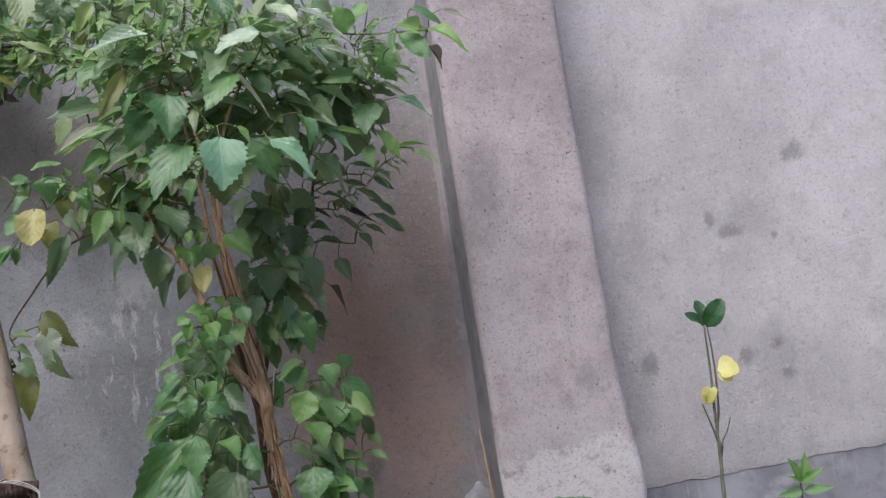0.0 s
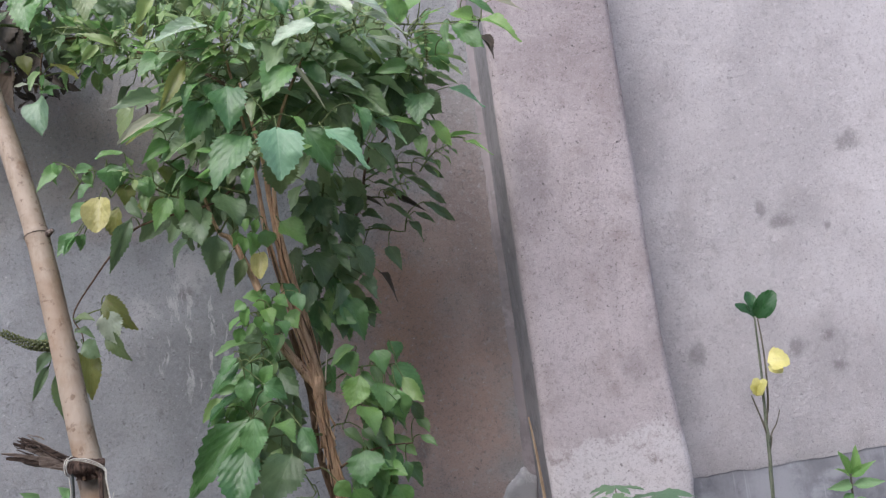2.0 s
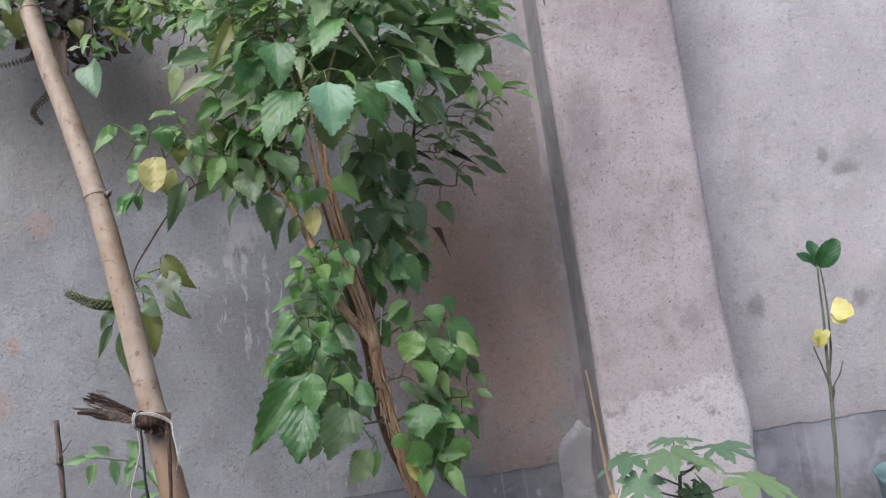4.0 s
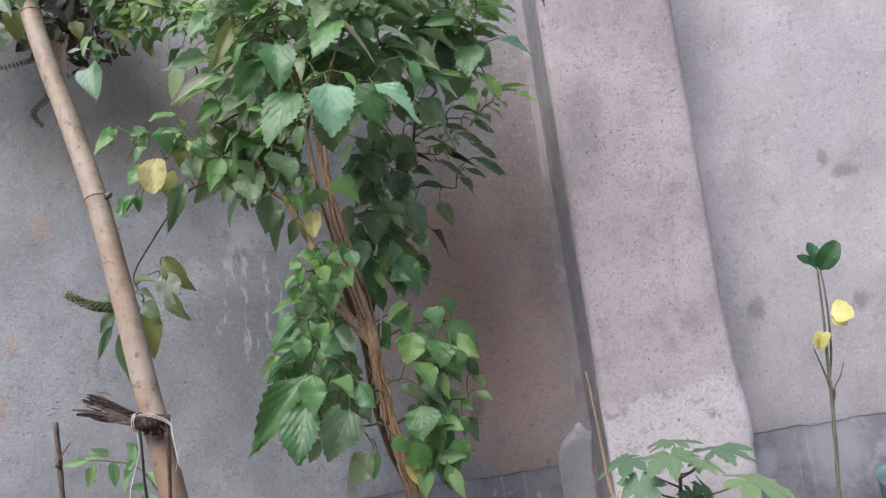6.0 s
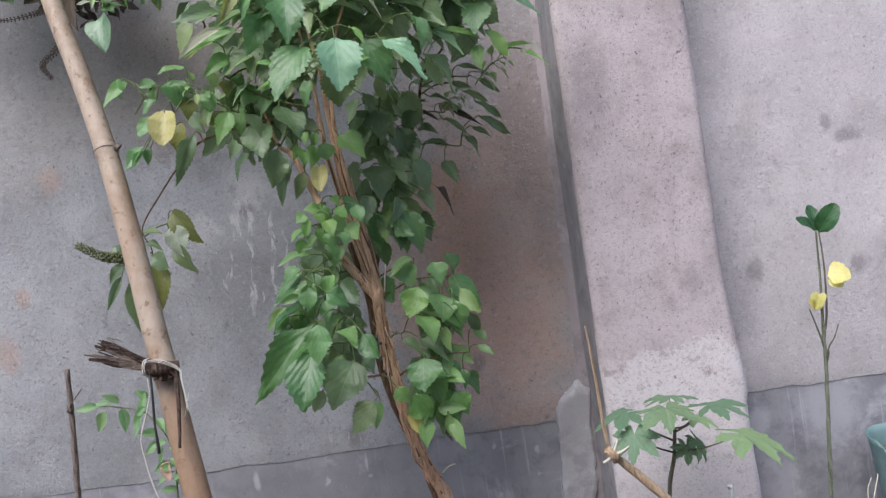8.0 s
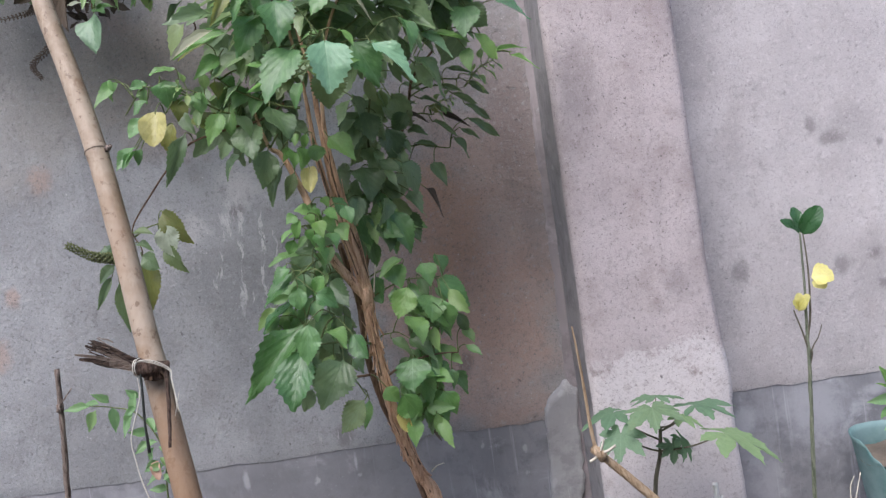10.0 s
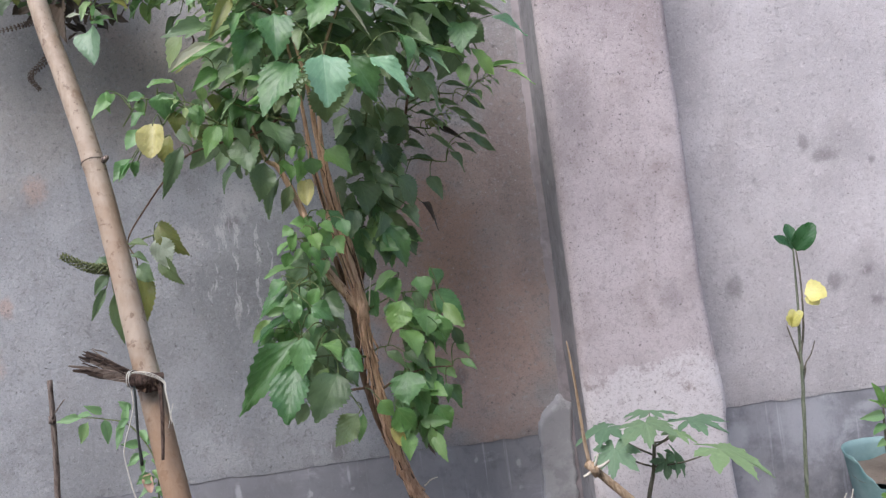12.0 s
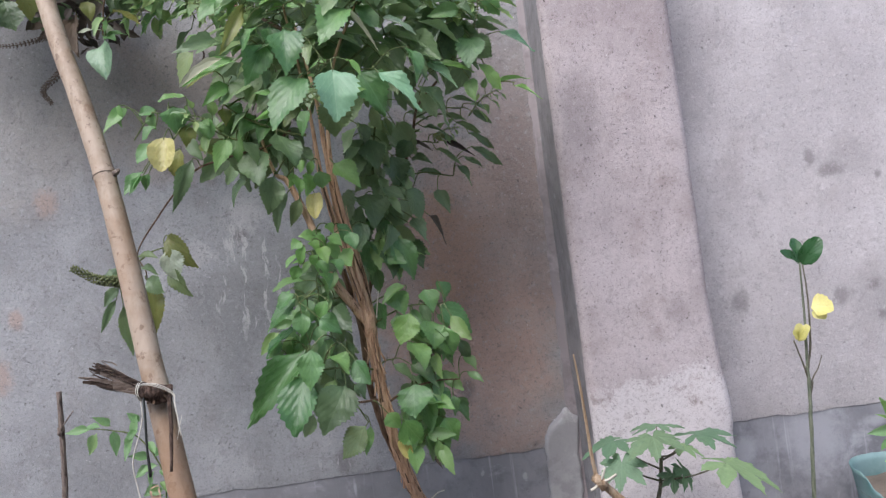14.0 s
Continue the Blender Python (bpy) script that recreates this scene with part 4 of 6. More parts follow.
RIGHT_BASE = [
    ("g", -0.115, 1.924, 0.993, -0.122, 1.875, 0.912, 0.081),
    ("l", -0.066, 1.953, 0.936, -0.019, 1.923, 0.915, 0.034),
    ("g", -0.067, 1.958, 0.900, -0.068, 1.971, 0.821, 0.048),
    ("l", -0.153, 1.899, 0.910, -0.111, 1.902, 0.845, 0.055),
    ("y", -0.169, 1.916, 0.862, -0.147, 1.905, 0.803, 0.031),
    ("l", -0.137, 1.921, 0.838, -0.136, 1.887, 0.773, 0.038),
    ("l", -0.050, 1.944, 0.893, -0.026, 1.949, 0.823, 0.051),
    ("d", -0.099, 1.947, 0.855, -0.091, 1.936, 0.784, 0.038),
    ("e", -0.086, 1.967, 0.808, -0.073, 1.954, 0.758, 0.013),
    ("l", -0.192, 1.926, 0.928, -0.164, 1.931, 0.879, 0.036),
    ("g", -0.072, 1.964, 0.963, -0.029, 1.962, 0.911, 0.048),
    ("l", -0.082, 1.950, 0.848, -0.048, 1.935, 0.790, 0.048),
]
LEFT_BRANCH = [
    ("y", -0.585, 1.721, 1.655, -0.589, 1.691, 1.566, 0.060),
    ("g", -0.595, 1.849, 1.749, -0.595, 1.859, 1.679, 0.062),
    ("o", -0.579, 1.867, 1.705, -0.576, 1.865, 1.636, 0.039),
    ("g", -0.565, 1.857, 1.770, -0.629, 1.839, 1.763, 0.036),
    ("g", -0.645, 1.876, 1.751, -0.683, 1.853, 1.739, 0.027),
    ("g", -0.654, 1.874, 1.743, -0.655, 1.877, 1.702, 0.027),
    ("g", -0.647, 1.863, 1.710, -0.687, 1.861, 1.676, 0.031),
    ("g", -0.655, 1.831, 1.667, -0.690, 1.817, 1.616, 0.035),
    ("g", -0.691, 1.858, 1.606, -0.733, 1.820, 1.546, 0.024),
    ("g", -0.689, 1.849, 1.595, -0.720, 1.822, 1.547, 0.015),
    ("g", -0.679, 1.861, 1.599, -0.697, 1.869, 1.556, 0.023),
    ("d", -0.572, 1.873, 1.622, -0.641, 1.874, 1.492, 0.033),
    ("o", -0.602, 1.882, 1.650, -0.626, 1.898, 1.569, 0.049),
    ("l", -0.732, 1.911, 1.774, -0.779, 1.864, 1.706, 0.028),
]
LEFT_BRANCH_INNER = [
    ("l", -0.741, 1.893, 1.779, -0.742, 1.900, 1.722, 0.032),
    ("g", -0.509, 1.840, 1.706, -0.520, 1.849, 1.655, 0.048),
    ("o", -0.530, 1.879, 1.667, -0.503, 1.847, 1.611, 0.055),
    ("l", -0.476, 1.849, 1.653, -0.515, 1.841, 1.573, 0.040),
    ("g", -0.457, 1.883, 1.677, -0.459, 1.867, 1.587, 0.042),
    ("l", -0.453, 1.838, 1.778, -0.518, 1.810, 1.731, 0.035),
    ("o", -0.484, 1.851, 1.819, -0.560, 1.853, 1.786, 0.024),
    ("o", -0.478, 1.849, 1.730, -0.473, 1.846, 1.682, 0.030),
    ("g", -0.407, 1.871, 1.706, -0.446, 1.854, 1.655, 0.041),
    ("g", -0.473, 1.882, 1.746, -0.436, 1.867, 1.689, 0.033),
    ("g", -0.375, 1.871, 1.687, -0.407, 1.850, 1.632, 0.033),
    ("d", -0.579, 1.871, 1.678, -0.545, 1.860, 1.610, 0.027),
    ("g", -0.436, 1.902, 1.923, -0.414, 1.878, 1.845, 0.055),
]
HUNG_ROSETTE = [
    ("g", -0.806, 2.04, 2.0, -0.783, 2.01, 2.03, 0.026),
    ("g", -0.805, 2.035, 1.995, -0.768, 2.01, 1.972, 0.028),
]
HANGING_SPRIG = [
    ("o", -0.737, 2.090, 1.457, -0.655, 2.077, 1.353, 0.050),
    ("s", -0.738, 2.080, 1.421, -0.712, 2.070, 1.323, 0.058),
    ("d", -0.740, 2.090, 1.364, -0.678, 2.066, 1.278, 0.036),
    ("d", -0.818, 2.080, 1.410, -0.755, 2.060, 1.394, 0.026),
    ("d", -0.819, 2.080, 1.376, -0.760, 2.060, 1.352, 0.026),
    ("d", -0.801, 2.070, 1.345, -0.748, 2.050, 1.300, 0.042),
    ("o", -0.798, 2.100, 1.335, -0.805, 2.090, 1.190, 0.052),
    ("d", -0.892, 2.080, 1.302, -0.944, 2.070, 1.215, 0.020),
    ("d", -0.880, 2.090, 1.285, -0.862, 2.070, 1.140, 0.038),
    ("d", -0.902, 2.085, 1.385, -0.878, 2.075, 1.335, 0.040),
    ("d", -0.884, 2.090, 1.330, -0.930, 2.080, 1.285, 0.030),
]
TOP_FRONT = [
    ("b", -0.310, 1.750, 2.006, -0.456, 1.774, 1.992, 0.043),
    ("b", -0.074, 1.718, 1.968, -0.181, 1.726, 1.936, 0.059),
    ("b", -0.052, 1.743, 2.038, 0.014, 1.699, 1.971, 0.052),
    ("b", 0.009, 1.723, 2.013, 0.085, 1.730, 1.970, 0.037),
    ("b", 0.028, 1.751, 1.993, 0.128, 1.738, 1.924, 0.021),
    ("g", -0.148, 1.761, 1.901, -0.208, 1.697, 1.803, 0.076),
    ("g", -0.126, 1.816, 1.920, -0.074, 1.786, 1.846, 0.042),
    ("b", -0.066, 1.780, 1.873, 0.011, 1.818, 1.830, 0.031),
    ("p", -0.148, 1.758, 1.894, -0.080, 1.746, 1.784, 0.009),
    ("g", -0.150, 1.738, 2.071, -0.135, 1.718, 1.993, 0.047),
    ("l", 0.115, 1.828, 1.979, 0.094, 1.811, 2.046, 0.055),
    ("b", -0.265, 1.765, 1.972, -0.216, 1.734, 1.931, 0.028),
    ("b", 0.032, 1.765, 1.942, 0.131, 1.760, 1.898, 0.020),
    ("b", 0.012, 1.803, 1.964, 0.067, 1.841, 1.892, 0.054),
]
TOP_RIGHT = [
    ("g", 0.144, 1.868, 1.976, 0.218, 1.881, 1.861, 0.067),
    ("l", 0.302, 1.842, 1.969, 0.226, 1.802, 1.981, 0.040),
    ("g", 0.234, 1.842, 1.970, 0.302, 1.811, 1.891, 0.047),
    ("e", 0.302, 1.869, 1.945, 0.333, 1.876, 1.882, 0.035),
    ("l", 0.295, 1.773, 1.952, 0.377, 1.719, 1.868, 0.042),
    ("g", 0.273, 1.845, 2.028, 0.348, 1.852, 1.981, 0.028),
    ("p", 0.345, 1.860, 2.023, 0.425, 1.861, 1.983, 0.008),
    ("d", 0.112, 1.818, 1.890, 0.151, 1.818, 1.859, 0.031),
    ("g", 0.120, 1.812, 1.874, 0.036, 1.804, 1.869, 0.031),
    ("l", 0.172, 1.857, 2.062, 0.130, 1.848, 2.009, 0.035),
    ("g", 0.199, 1.918, 2.039, 0.165, 1.931, 1.991, 0.027),
    ("d", 0.073, 1.920, 1.942, 0.119, 1.932, 1.868, 0.049),
]
TOP_CENTRE = [
    ("l", -0.301, 1.784, 2.000, -0.377, 1.791, 1.991, 0.027),
    ("g", -0.313, 1.790, 1.978, -0.384, 1.775, 1.954, 0.028),
    ("l", -0.254, 1.785, 1.992, -0.201, 1.759, 2.004, 0.020),
    ("o", -0.382, 1.797, 1.952, -0.438, 1.724, 1.819, 0.026),
    ("g", -0.350, 1.759, 1.885, -0.395, 1.754, 1.827, 0.045),
    ("g", -0.333, 1.808, 1.896, -0.335, 1.802, 1.831, 0.041),
    ("g", -0.403, 1.817, 1.984, -0.457, 1.805, 1.935, 0.036),
    ("g", -0.454, 1.861, 1.990, -0.502, 1.825, 1.933, 0.040),
    ("d", -0.299, 1.868, 1.973, -0.343, 1.881, 1.914, 0.048),
    ("d", -0.265, 1.888, 1.961, -0.200, 1.874, 1.921, 0.041),
    ("b", -0.094, 1.785, 2.001, -0.021, 1.840, 1.937, 0.045),
    ("g", -0.011, 1.887, 1.929, -0.061, 1.884, 1.962, 0.027),
    ("l", -0.171, 1.751, 1.999, -0.226, 1.756, 1.969, 0.018),
    ("l", -0.267, 1.754, 2.037, -0.296, 1.742, 1.986, 0.015),
]
TOP_LEFT = [
    ("g", -0.802, 1.999, 2.240, -0.783, 1.947, 2.111, 0.074),
    ("g", -0.739, 2.022, 2.224, -0.825, 2.052, 2.135, 0.061),
    ("l", -0.624, 2.058, 2.217, -0.715, 2.072, 2.173, 0.031),
    ("d", -0.586, 2.049, 2.233, -0.579, 2.054, 2.138, 0.070),
    ("l", -0.645, 2.041, 2.121, -0.716, 2.014, 2.073, 0.044),
    ("o", -0.696, 2.086, 2.135, -0.790, 2.079, 2.108, 0.036),
    ("l", -0.681, 2.068, 2.105, -0.666, 2.066, 2.027, 0.033),
    ("g", -0.693, 2.085, 2.105, -0.750, 2.066, 2.044, 0.016),
    ("l", -0.641, 2.032, 2.109, -0.581, 2.006, 2.140, 0.023),
    ("l", -0.634, 2.043, 2.126, -0.572, 2.057, 2.118, 0.016),
    ("o", -0.776, 2.031, 2.054, -0.691, 1.992, 1.999, 0.026),
    ("o", -0.852, 2.073, 2.107, -0.850, 2.069, 2.049, 0.036),
    ("s", -0.813, 2.04, 2.014, -0.868, 2.02, 2.008, 0.04),
    ("m", -0.806, 2.034, 1.987, -0.798, 1.993, 1.868, 0.057),
]
TOP_LEFT_FILL = [
    ("g", -0.808, 2.05, 1.999, -0.742, 2.03, 1.991, 0.03),
    ("s", -0.806, 2.05, 2.006, -0.778, 2.03, 2.008, 0.03),
    ("g", -0.579, 2.100, 2.058, -0.649, 2.059, 2.019, 0.023),
    ("d", -0.591, 2.092, 2.004, -0.638, 2.060, 1.912, 0.016),
    ("o", -0.558, 2.124, 2.193, -0.560, 2.120, 2.117, 0.037),
    ("l", -0.509, 2.101, 2.204, -0.542, 2.071, 2.152, 0.030),
    ("g", -0.665, 2.072, 2.053, -0.709, 2.022, 1.978, 0.019),
    ("e", -0.939, 2.169, 2.237, -0.900, 2.152, 2.118, 0.078),
    ("e", -0.913, 2.187, 2.272, -0.934, 2.138, 2.149, 0.078),
    ("d", -0.806, 2.202, 2.200, -0.832, 2.163, 2.097, 0.063),
    ("d", -0.759, 2.176, 2.123, -0.782, 2.137, 2.176, 0.047),
    ("g", -0.751, 2.159, 2.258, -0.780, 2.132, 2.174, 0.046),
    ("e", -0.852, 2.183, 2.136, -0.906, 2.186, 2.066, 0.063),
    ("g", -0.596, 2.137, 2.106, -0.534, 2.156, 2.042, 0.037),
]
FAR_LEFT = [
    ("o", -1.249, 2.167, 2.214, -1.218, 2.152, 2.049, 0.066),
    ("e", -1.271, 2.167, 2.185, -1.314, 2.183, 2.024, 0.014),
    ("m", -1.168, 2.119, 2.159, -1.128, 2.082, 2.058, 0.052),
    ("d", -1.113, 2.149, 2.167, -1.088, 2.139, 2.071, 0.084),
    ("o", -1.026, 2.081, 2.163, -1.007, 2.071, 2.070, 0.047),
    ("d", -1.044, 2.103, 2.228, -1.010, 2.061, 2.134, 0.034),
    ("d", -1.211, 2.168, 2.261, -1.135, 2.116, 2.155, 0.076),
    ("d", -1.304, 2.169, 2.242, -1.326, 2.180, 2.135, 0.066),
    ("d", -1.254, 2.162, 2.283, -1.224, 2.162, 2.201, 0.079),
    ("d", -1.043, 2.191, 2.213, -1.041, 2.210, 2.084, 0.080),
    ("d", -0.994, 2.225, 2.197, -0.987, 2.235, 2.064, 0.081),
    ("d", -1.176, 2.227, 2.266, -1.155, 2.219, 2.158, 0.081),
    ("e", -0.939, 2.186, 2.109, -0.914, 2.117, 1.965, 0.054),
]
FORK_SHOOTS = [
    ("l", -0.287, 1.821, 1.364, -0.270, 1.799, 1.322, 0.032),
    ("l", -0.266, 1.842, 1.388, -0.234, 1.829, 1.360, 0.029),
    ("g", -0.264, 1.819, 1.334, -0.242, 1.800, 1.291, 0.032),
    ("l", -0.321, 1.863, 1.349, -0.303, 1.867, 1.304, 0.030),
    ("l", -0.334, 1.838, 1.385, -0.359, 1.829, 1.366, 0.027),
    ("g", -0.217, 1.839, 1.394, -0.202, 1.819, 1.345, 0.032),
    ("l", -0.271, 1.849, 1.420, -0.253, 1.848, 1.390, 0.024),
    ("g", -0.301, 1.851, 1.305, -0.277, 1.831, 1.261, 0.032),
]
SPRAYS = [LOW_LEFT, LOW_LEFT_SMALL, SHOOTS, MID_SHOOTS, CROWN_FRONT, CROWN_RIGHT, RIGHT_SMALL, RIGHT_TWIGS, RIGHT_MID, RIGHT_LOW, RIGHT_BASE, LEFT_BRANCH, LEFT_BRANCH_INNER, HUNG_ROSETTE, HANGING_SPRIG, TOP_FRONT, TOP_RIGHT, TOP_CENTRE, TOP_LEFT, TOP_LEFT_FILL, FAR_LEFT, FORK_SHOOTS]

TRUNKS = [
    (((-0.07, 2.12, -0.05), (-0.085, 2.11, 0.25), (-0.118, 2.08, 0.56), (-0.15, 2.06, 0.652), (-0.183, 2.03, 0.781), (-0.2, 2.0, 0.913), (-0.209, 1.99, 1.05), (-0.212, 1.98, 1.165)), 0.0225, 0.0115, "trunk"),
    (((-0.12, 2.11, 0.45), (-0.175, 2.07, 0.7), (-0.218, 2.04, 0.86), (-0.238, 2.02, 1.0), (-0.238, 2.01, 1.15), (-0.262, 1.99, 1.3)), 0.0095, 0.0075, "dark_stem"),
    (((-0.21, 1.982, 1.15), (-0.244, 1.965, 1.205), (-0.288, 1.94, 1.29), (-0.321, 1.93, 1.433), (-0.36, 1.92, 1.537), (-0.387, 1.9, 1.568), (-0.407, 1.86, 1.69)), 0.0145, 0.003, "stem"),
    (((-0.202, 1.985, 1.15), (-0.226, 1.965, 1.3), (-0.247, 1.935, 1.452), (-0.253, 1.9, 1.604), (-0.253, 1.86, 1.72), (-0.274, 1.82, 1.889)), 0.0118, 0.003, "stem"),
]
CROWN_STEMS = [
    (((-0.208, 1.98, 1.14), (-0.247, 1.945, 1.34), (-0.272, 1.91, 1.53), (-0.277, 1.87, 1.72), (-0.3, 1.8, 2.0)), 0.0088, 0.0025, "stem"),
    (((-0.203, 1.995, 1.14), (-0.213, 1.972, 1.3), (-0.236, 1.93, 1.46), (-0.241, 1.89, 1.62), (-0.2, 1.86, 1.8), (-0.112, 1.85, 1.958)), 0.0092, 0.0025, "stem"),
    (((-0.226, 2.0, 1.16), (-0.19, 2.03, 1.28), (-0.162, 2.05, 1.366), (-0.111, 2.08, 1.465), (-0.041, 2.08, 1.621), (-0.013, 2.06, 1.703), (0.05, 2.02, 1.76)), 0.006, 0.003, "stem"),
    (((-0.163, 2.05, 1.36), (-0.154, 2.06, 1.47), (-0.153, 2.06, 1.576), (-0.12, 2.02, 1.7)), 0.005, 0.0025, "twig"),
    (((-0.381, 1.9, 1.56), (-0.434, 1.88, 1.636), (-0.483, 1.87, 1.663), (-0.569, 1.86, 1.716), (-0.649, 1.86, 1.743)), 0.0032, 0.0016, "twig"),
]
SIDE_TWIGS = [
    (((-0.33, 1.89, 1.66), (-0.387, 1.88, 1.628), (-0.48, 1.88, 1.615), (-0.568, 1.88, 1.595), (-0.648, 1.95, 1.556), (-0.726, 2.02, 1.505), (-0.817, 2.08, 1.42), (-0.809, 2.1, 1.36), (-0.82, 2.1, 1.28)), 0.0032, 0.0016, "twig"),
    (((-0.29, 1.87, 1.64), (-0.337, 1.86, 1.652), (-0.43, 1.85, 1.699), (-0.482, 1.84, 1.746)), 0.004, 0.002, "twig"),
    (((-0.19, 1.86, 1.82), (-0.112, 1.85, 1.94), (0.027, 1.84, 1.992), (0.16, 1.84, 1.978), (0.308, 1.84, 1.971)), 0.0032, 0.0016, "twig"),
    (((-0.277, 1.83, 1.87), (-0.43, 1.92, 1.991), (-0.564, 1.98, 2.054), (-0.628, 2.02, 2.104), (-0.785, 2.06, 2.121), (-0.828, 2.08, 2.013)), 0.005, 0.002, "twig"),
]
TOP_TWIGS = [
    (((-0.7, 2.05, 2.1), (-0.9, 2.1, 2.2), (-1.1, 2.16, 2.2), (-1.3, 2.2, 2.17), (-1.42, 2.2, 2.12)), 0.005, 0.002, "twig"),
    (((-0.23, 1.87, 1.76), (-0.045, 1.9, 1.87), (0.14, 1.94, 1.811), (0.187, 1.98, 1.726)), 0.0032, 0.0016, "twig"),
    (((-0.205, 2.0, 0.93), (-0.14, 1.97, 0.97), (-0.06, 1.96, 0.985), (0.0, 1.97, 0.98)), 0.0035, 0.0018, "twig"),
    (((-0.19, 2.02, 0.83), (-0.13, 1.96, 0.84), (-0.06, 1.93, 0.83)), 0.0035, 0.0018, "twig"),
    (((-0.212, 1.99, 1.03), (-0.28, 1.9, 1.06), (-0.36, 1.84, 1.07), (-0.42, 1.82, 1.06)), 0.0035, 0.0018, "twig"),
    (((-0.2, 2.0, 0.95), (-0.28, 1.9, 0.97), (-0.36, 1.83, 1.0), (-0.41, 1.8, 1.0)), 0.0035, 0.0018, "twig"),
]
STEMS = TRUNKS + CROWN_STEMS + SIDE_TWIGS + TOP_TWIGS


def spike(name, points, mat, parent, whorls, r):
    """A flower spike: a thin rachis set with close whorls of small cups."""
    line = smooth_line(points, whorls)
    rnd = random.Random(whorls)
    v, f = tube(line, 0.0016, 0.001, 5)
    for i in range(2, len(line)):
        ahead = (line[i] - line[i - 1]).normalized()
        u = ahead.cross(Vector((0.2, 1, 0.3))).normalized()
        w = ahead.cross(u)
        for k in range(5):
            a = 2 * math.pi * k / 5 + i * 0.7
            out = u * math.cos(a) + w * math.sin(a)
            size = r * (1.15 - 0.6 * i / len(line))
            tube([line[i], line[i] + out * size * 0.7 - ahead * size * 0.2, line[i] + out * size + ahead * size * 0.3], size * 0.12, size * rnd.uniform(0.16, 0.3), 5, 0, v, f)
    return part(name, mesh_from(name, v, f, mat), parent)


def build_shrub():
    shrub = base("garden_shrub", (-0.07, 2.12, 0.0), "tall leafy green shrub with peeling brown stems trained up the wall", "shrub")
    rnd = random.Random(11)
    here = Vector(shrub.location)
    nodes = []
    for i, (points, r0, r1, name) in enumerate(STEMS):
        thick = r0 > 0.007
        part(name, tube_mesh(name, [Vector(q) - Vector(shrub.location) for q in points], r0, r1, (twig_brown if name == "dark_stem" else bark) if thick else (twig_green if i % 3 else twig_brown), 12 if thick else 6, 0.22 if thick else 0.1, 8, i * 3.1), shrub)
        nodes += smooth_line(points, 8)
    # the swelling at the fork and loose strips of bark
    v, f = tube(smooth_line([Vector(q) - here for q in ((-0.211, 1.986, 1.12), (-0.211, 1.98, 1.15), (-0.217, 1.976, 1.175), (-0.23, 1.97, 1.195))], 5), 0.014, 0.013, 12, 0.5, rings=[1, 1.05, 1.12, 1.2, 1.27, 1.3, 1.3, 1.3, 1.28, 1.25, 1.2, 1.15, 1.1, 1.05, 1.0, 0.9])
    part("fork_knot", mesh_from("fork_knot", v, f, bark), shrub)
    trunk_line = smooth_line(STEMS[0][0], 8)
    for points, r in ((STEMS[3][0], 0.0105), (CROWN_STEMS[0][0], 0.0078), (CROWN_STEMS[1][0], 0.0082), (STEMS[2][0], 0.011)):
        line = smooth_line(points, 8)
        for i in range(9):
            j = rnd.randrange(0, 15)
            side = rnd.uniform(-1.0, 1.0)
            pts = []
            for k in range(4):
                lift = r + (0.0 if k in (1, 2) else rnd.uniform(0.0, 0.007))
                pts.append(line[j + 2 * k] + Vector((math.sin(side * 1.4) * lift, -math.cos(side * 1.4) * lift, 0)) - here)
            part("bark_strip", tube_mesh("bark_strip", pts, rnd.uniform(0.0015, 0.003), 0.0007, bark if i % 3 else twig_brown, 5, 0.5, 3), shrub)
    for i in range(54):
        j = rnd.randrange(14, len(trunk_line) - 8)
        side = rnd.uniform(-1.0, 1.0)
        r = 0.0148
        pts = []
        for k in range(4):
            q = trunk_line[min(j + 2 * k, len(trunk_line) - 1)]
            lift = r + (0.0 if k in (1, 2) else rnd.uniform(0.0, 0.012))
            pts.append(q + Vector((math.sin(side * 1.4) * lift, -math.cos(side * 1.4) * lift, 0)) - here)
        part("bark_strip", tube_mesh("bark_strip", pts, rnd.uniform(0.0015, 0.0035), 0.0007, bark if i % 7 else twig_brown, 5, 0.5, 3), shrub)
    part("broken_twig", tube_mesh("broken_twig", [Vector(q) - here for q in ((-0.118, 2.05, 0.655), (-0.1, 2.04, 0.672), (-0.08, 2.04, 0.677))], 0.0022, 0.0018, dead_leaf_pale, 6, 0.2), shrub)
    part("broken_twig", tube_mesh("broken_twig", [Vector(q) - here for q in ((-0.19, 1.968, 1.165), (-0.183, 1.96, 1.2), (-0.175, 1.955, 1.235))], 0.0022, 0.0012, dead_leaf_pale, 6, 0.2), shrub)
    v, f = [], []

    def stalk(root, tip):
        root, along = Vector(root), (Vector(tip) - Vector(root)).normalized()
        near = min(nodes, key=lambda q: (q - root).length)
        gap = (near - root).length
        mid = (root + near) / 2 - along * gap * 0.15 + Vector((0, 0, 0.06 * gap))
        tube(smooth_line([near - here, mid - here, root - here, root - here + along * 0.006], 4), 0.0017, 0.001, 5, 0, v, f)

    # a twig for each handful of leaves, from the nearest stem
    stems = list(nodes)
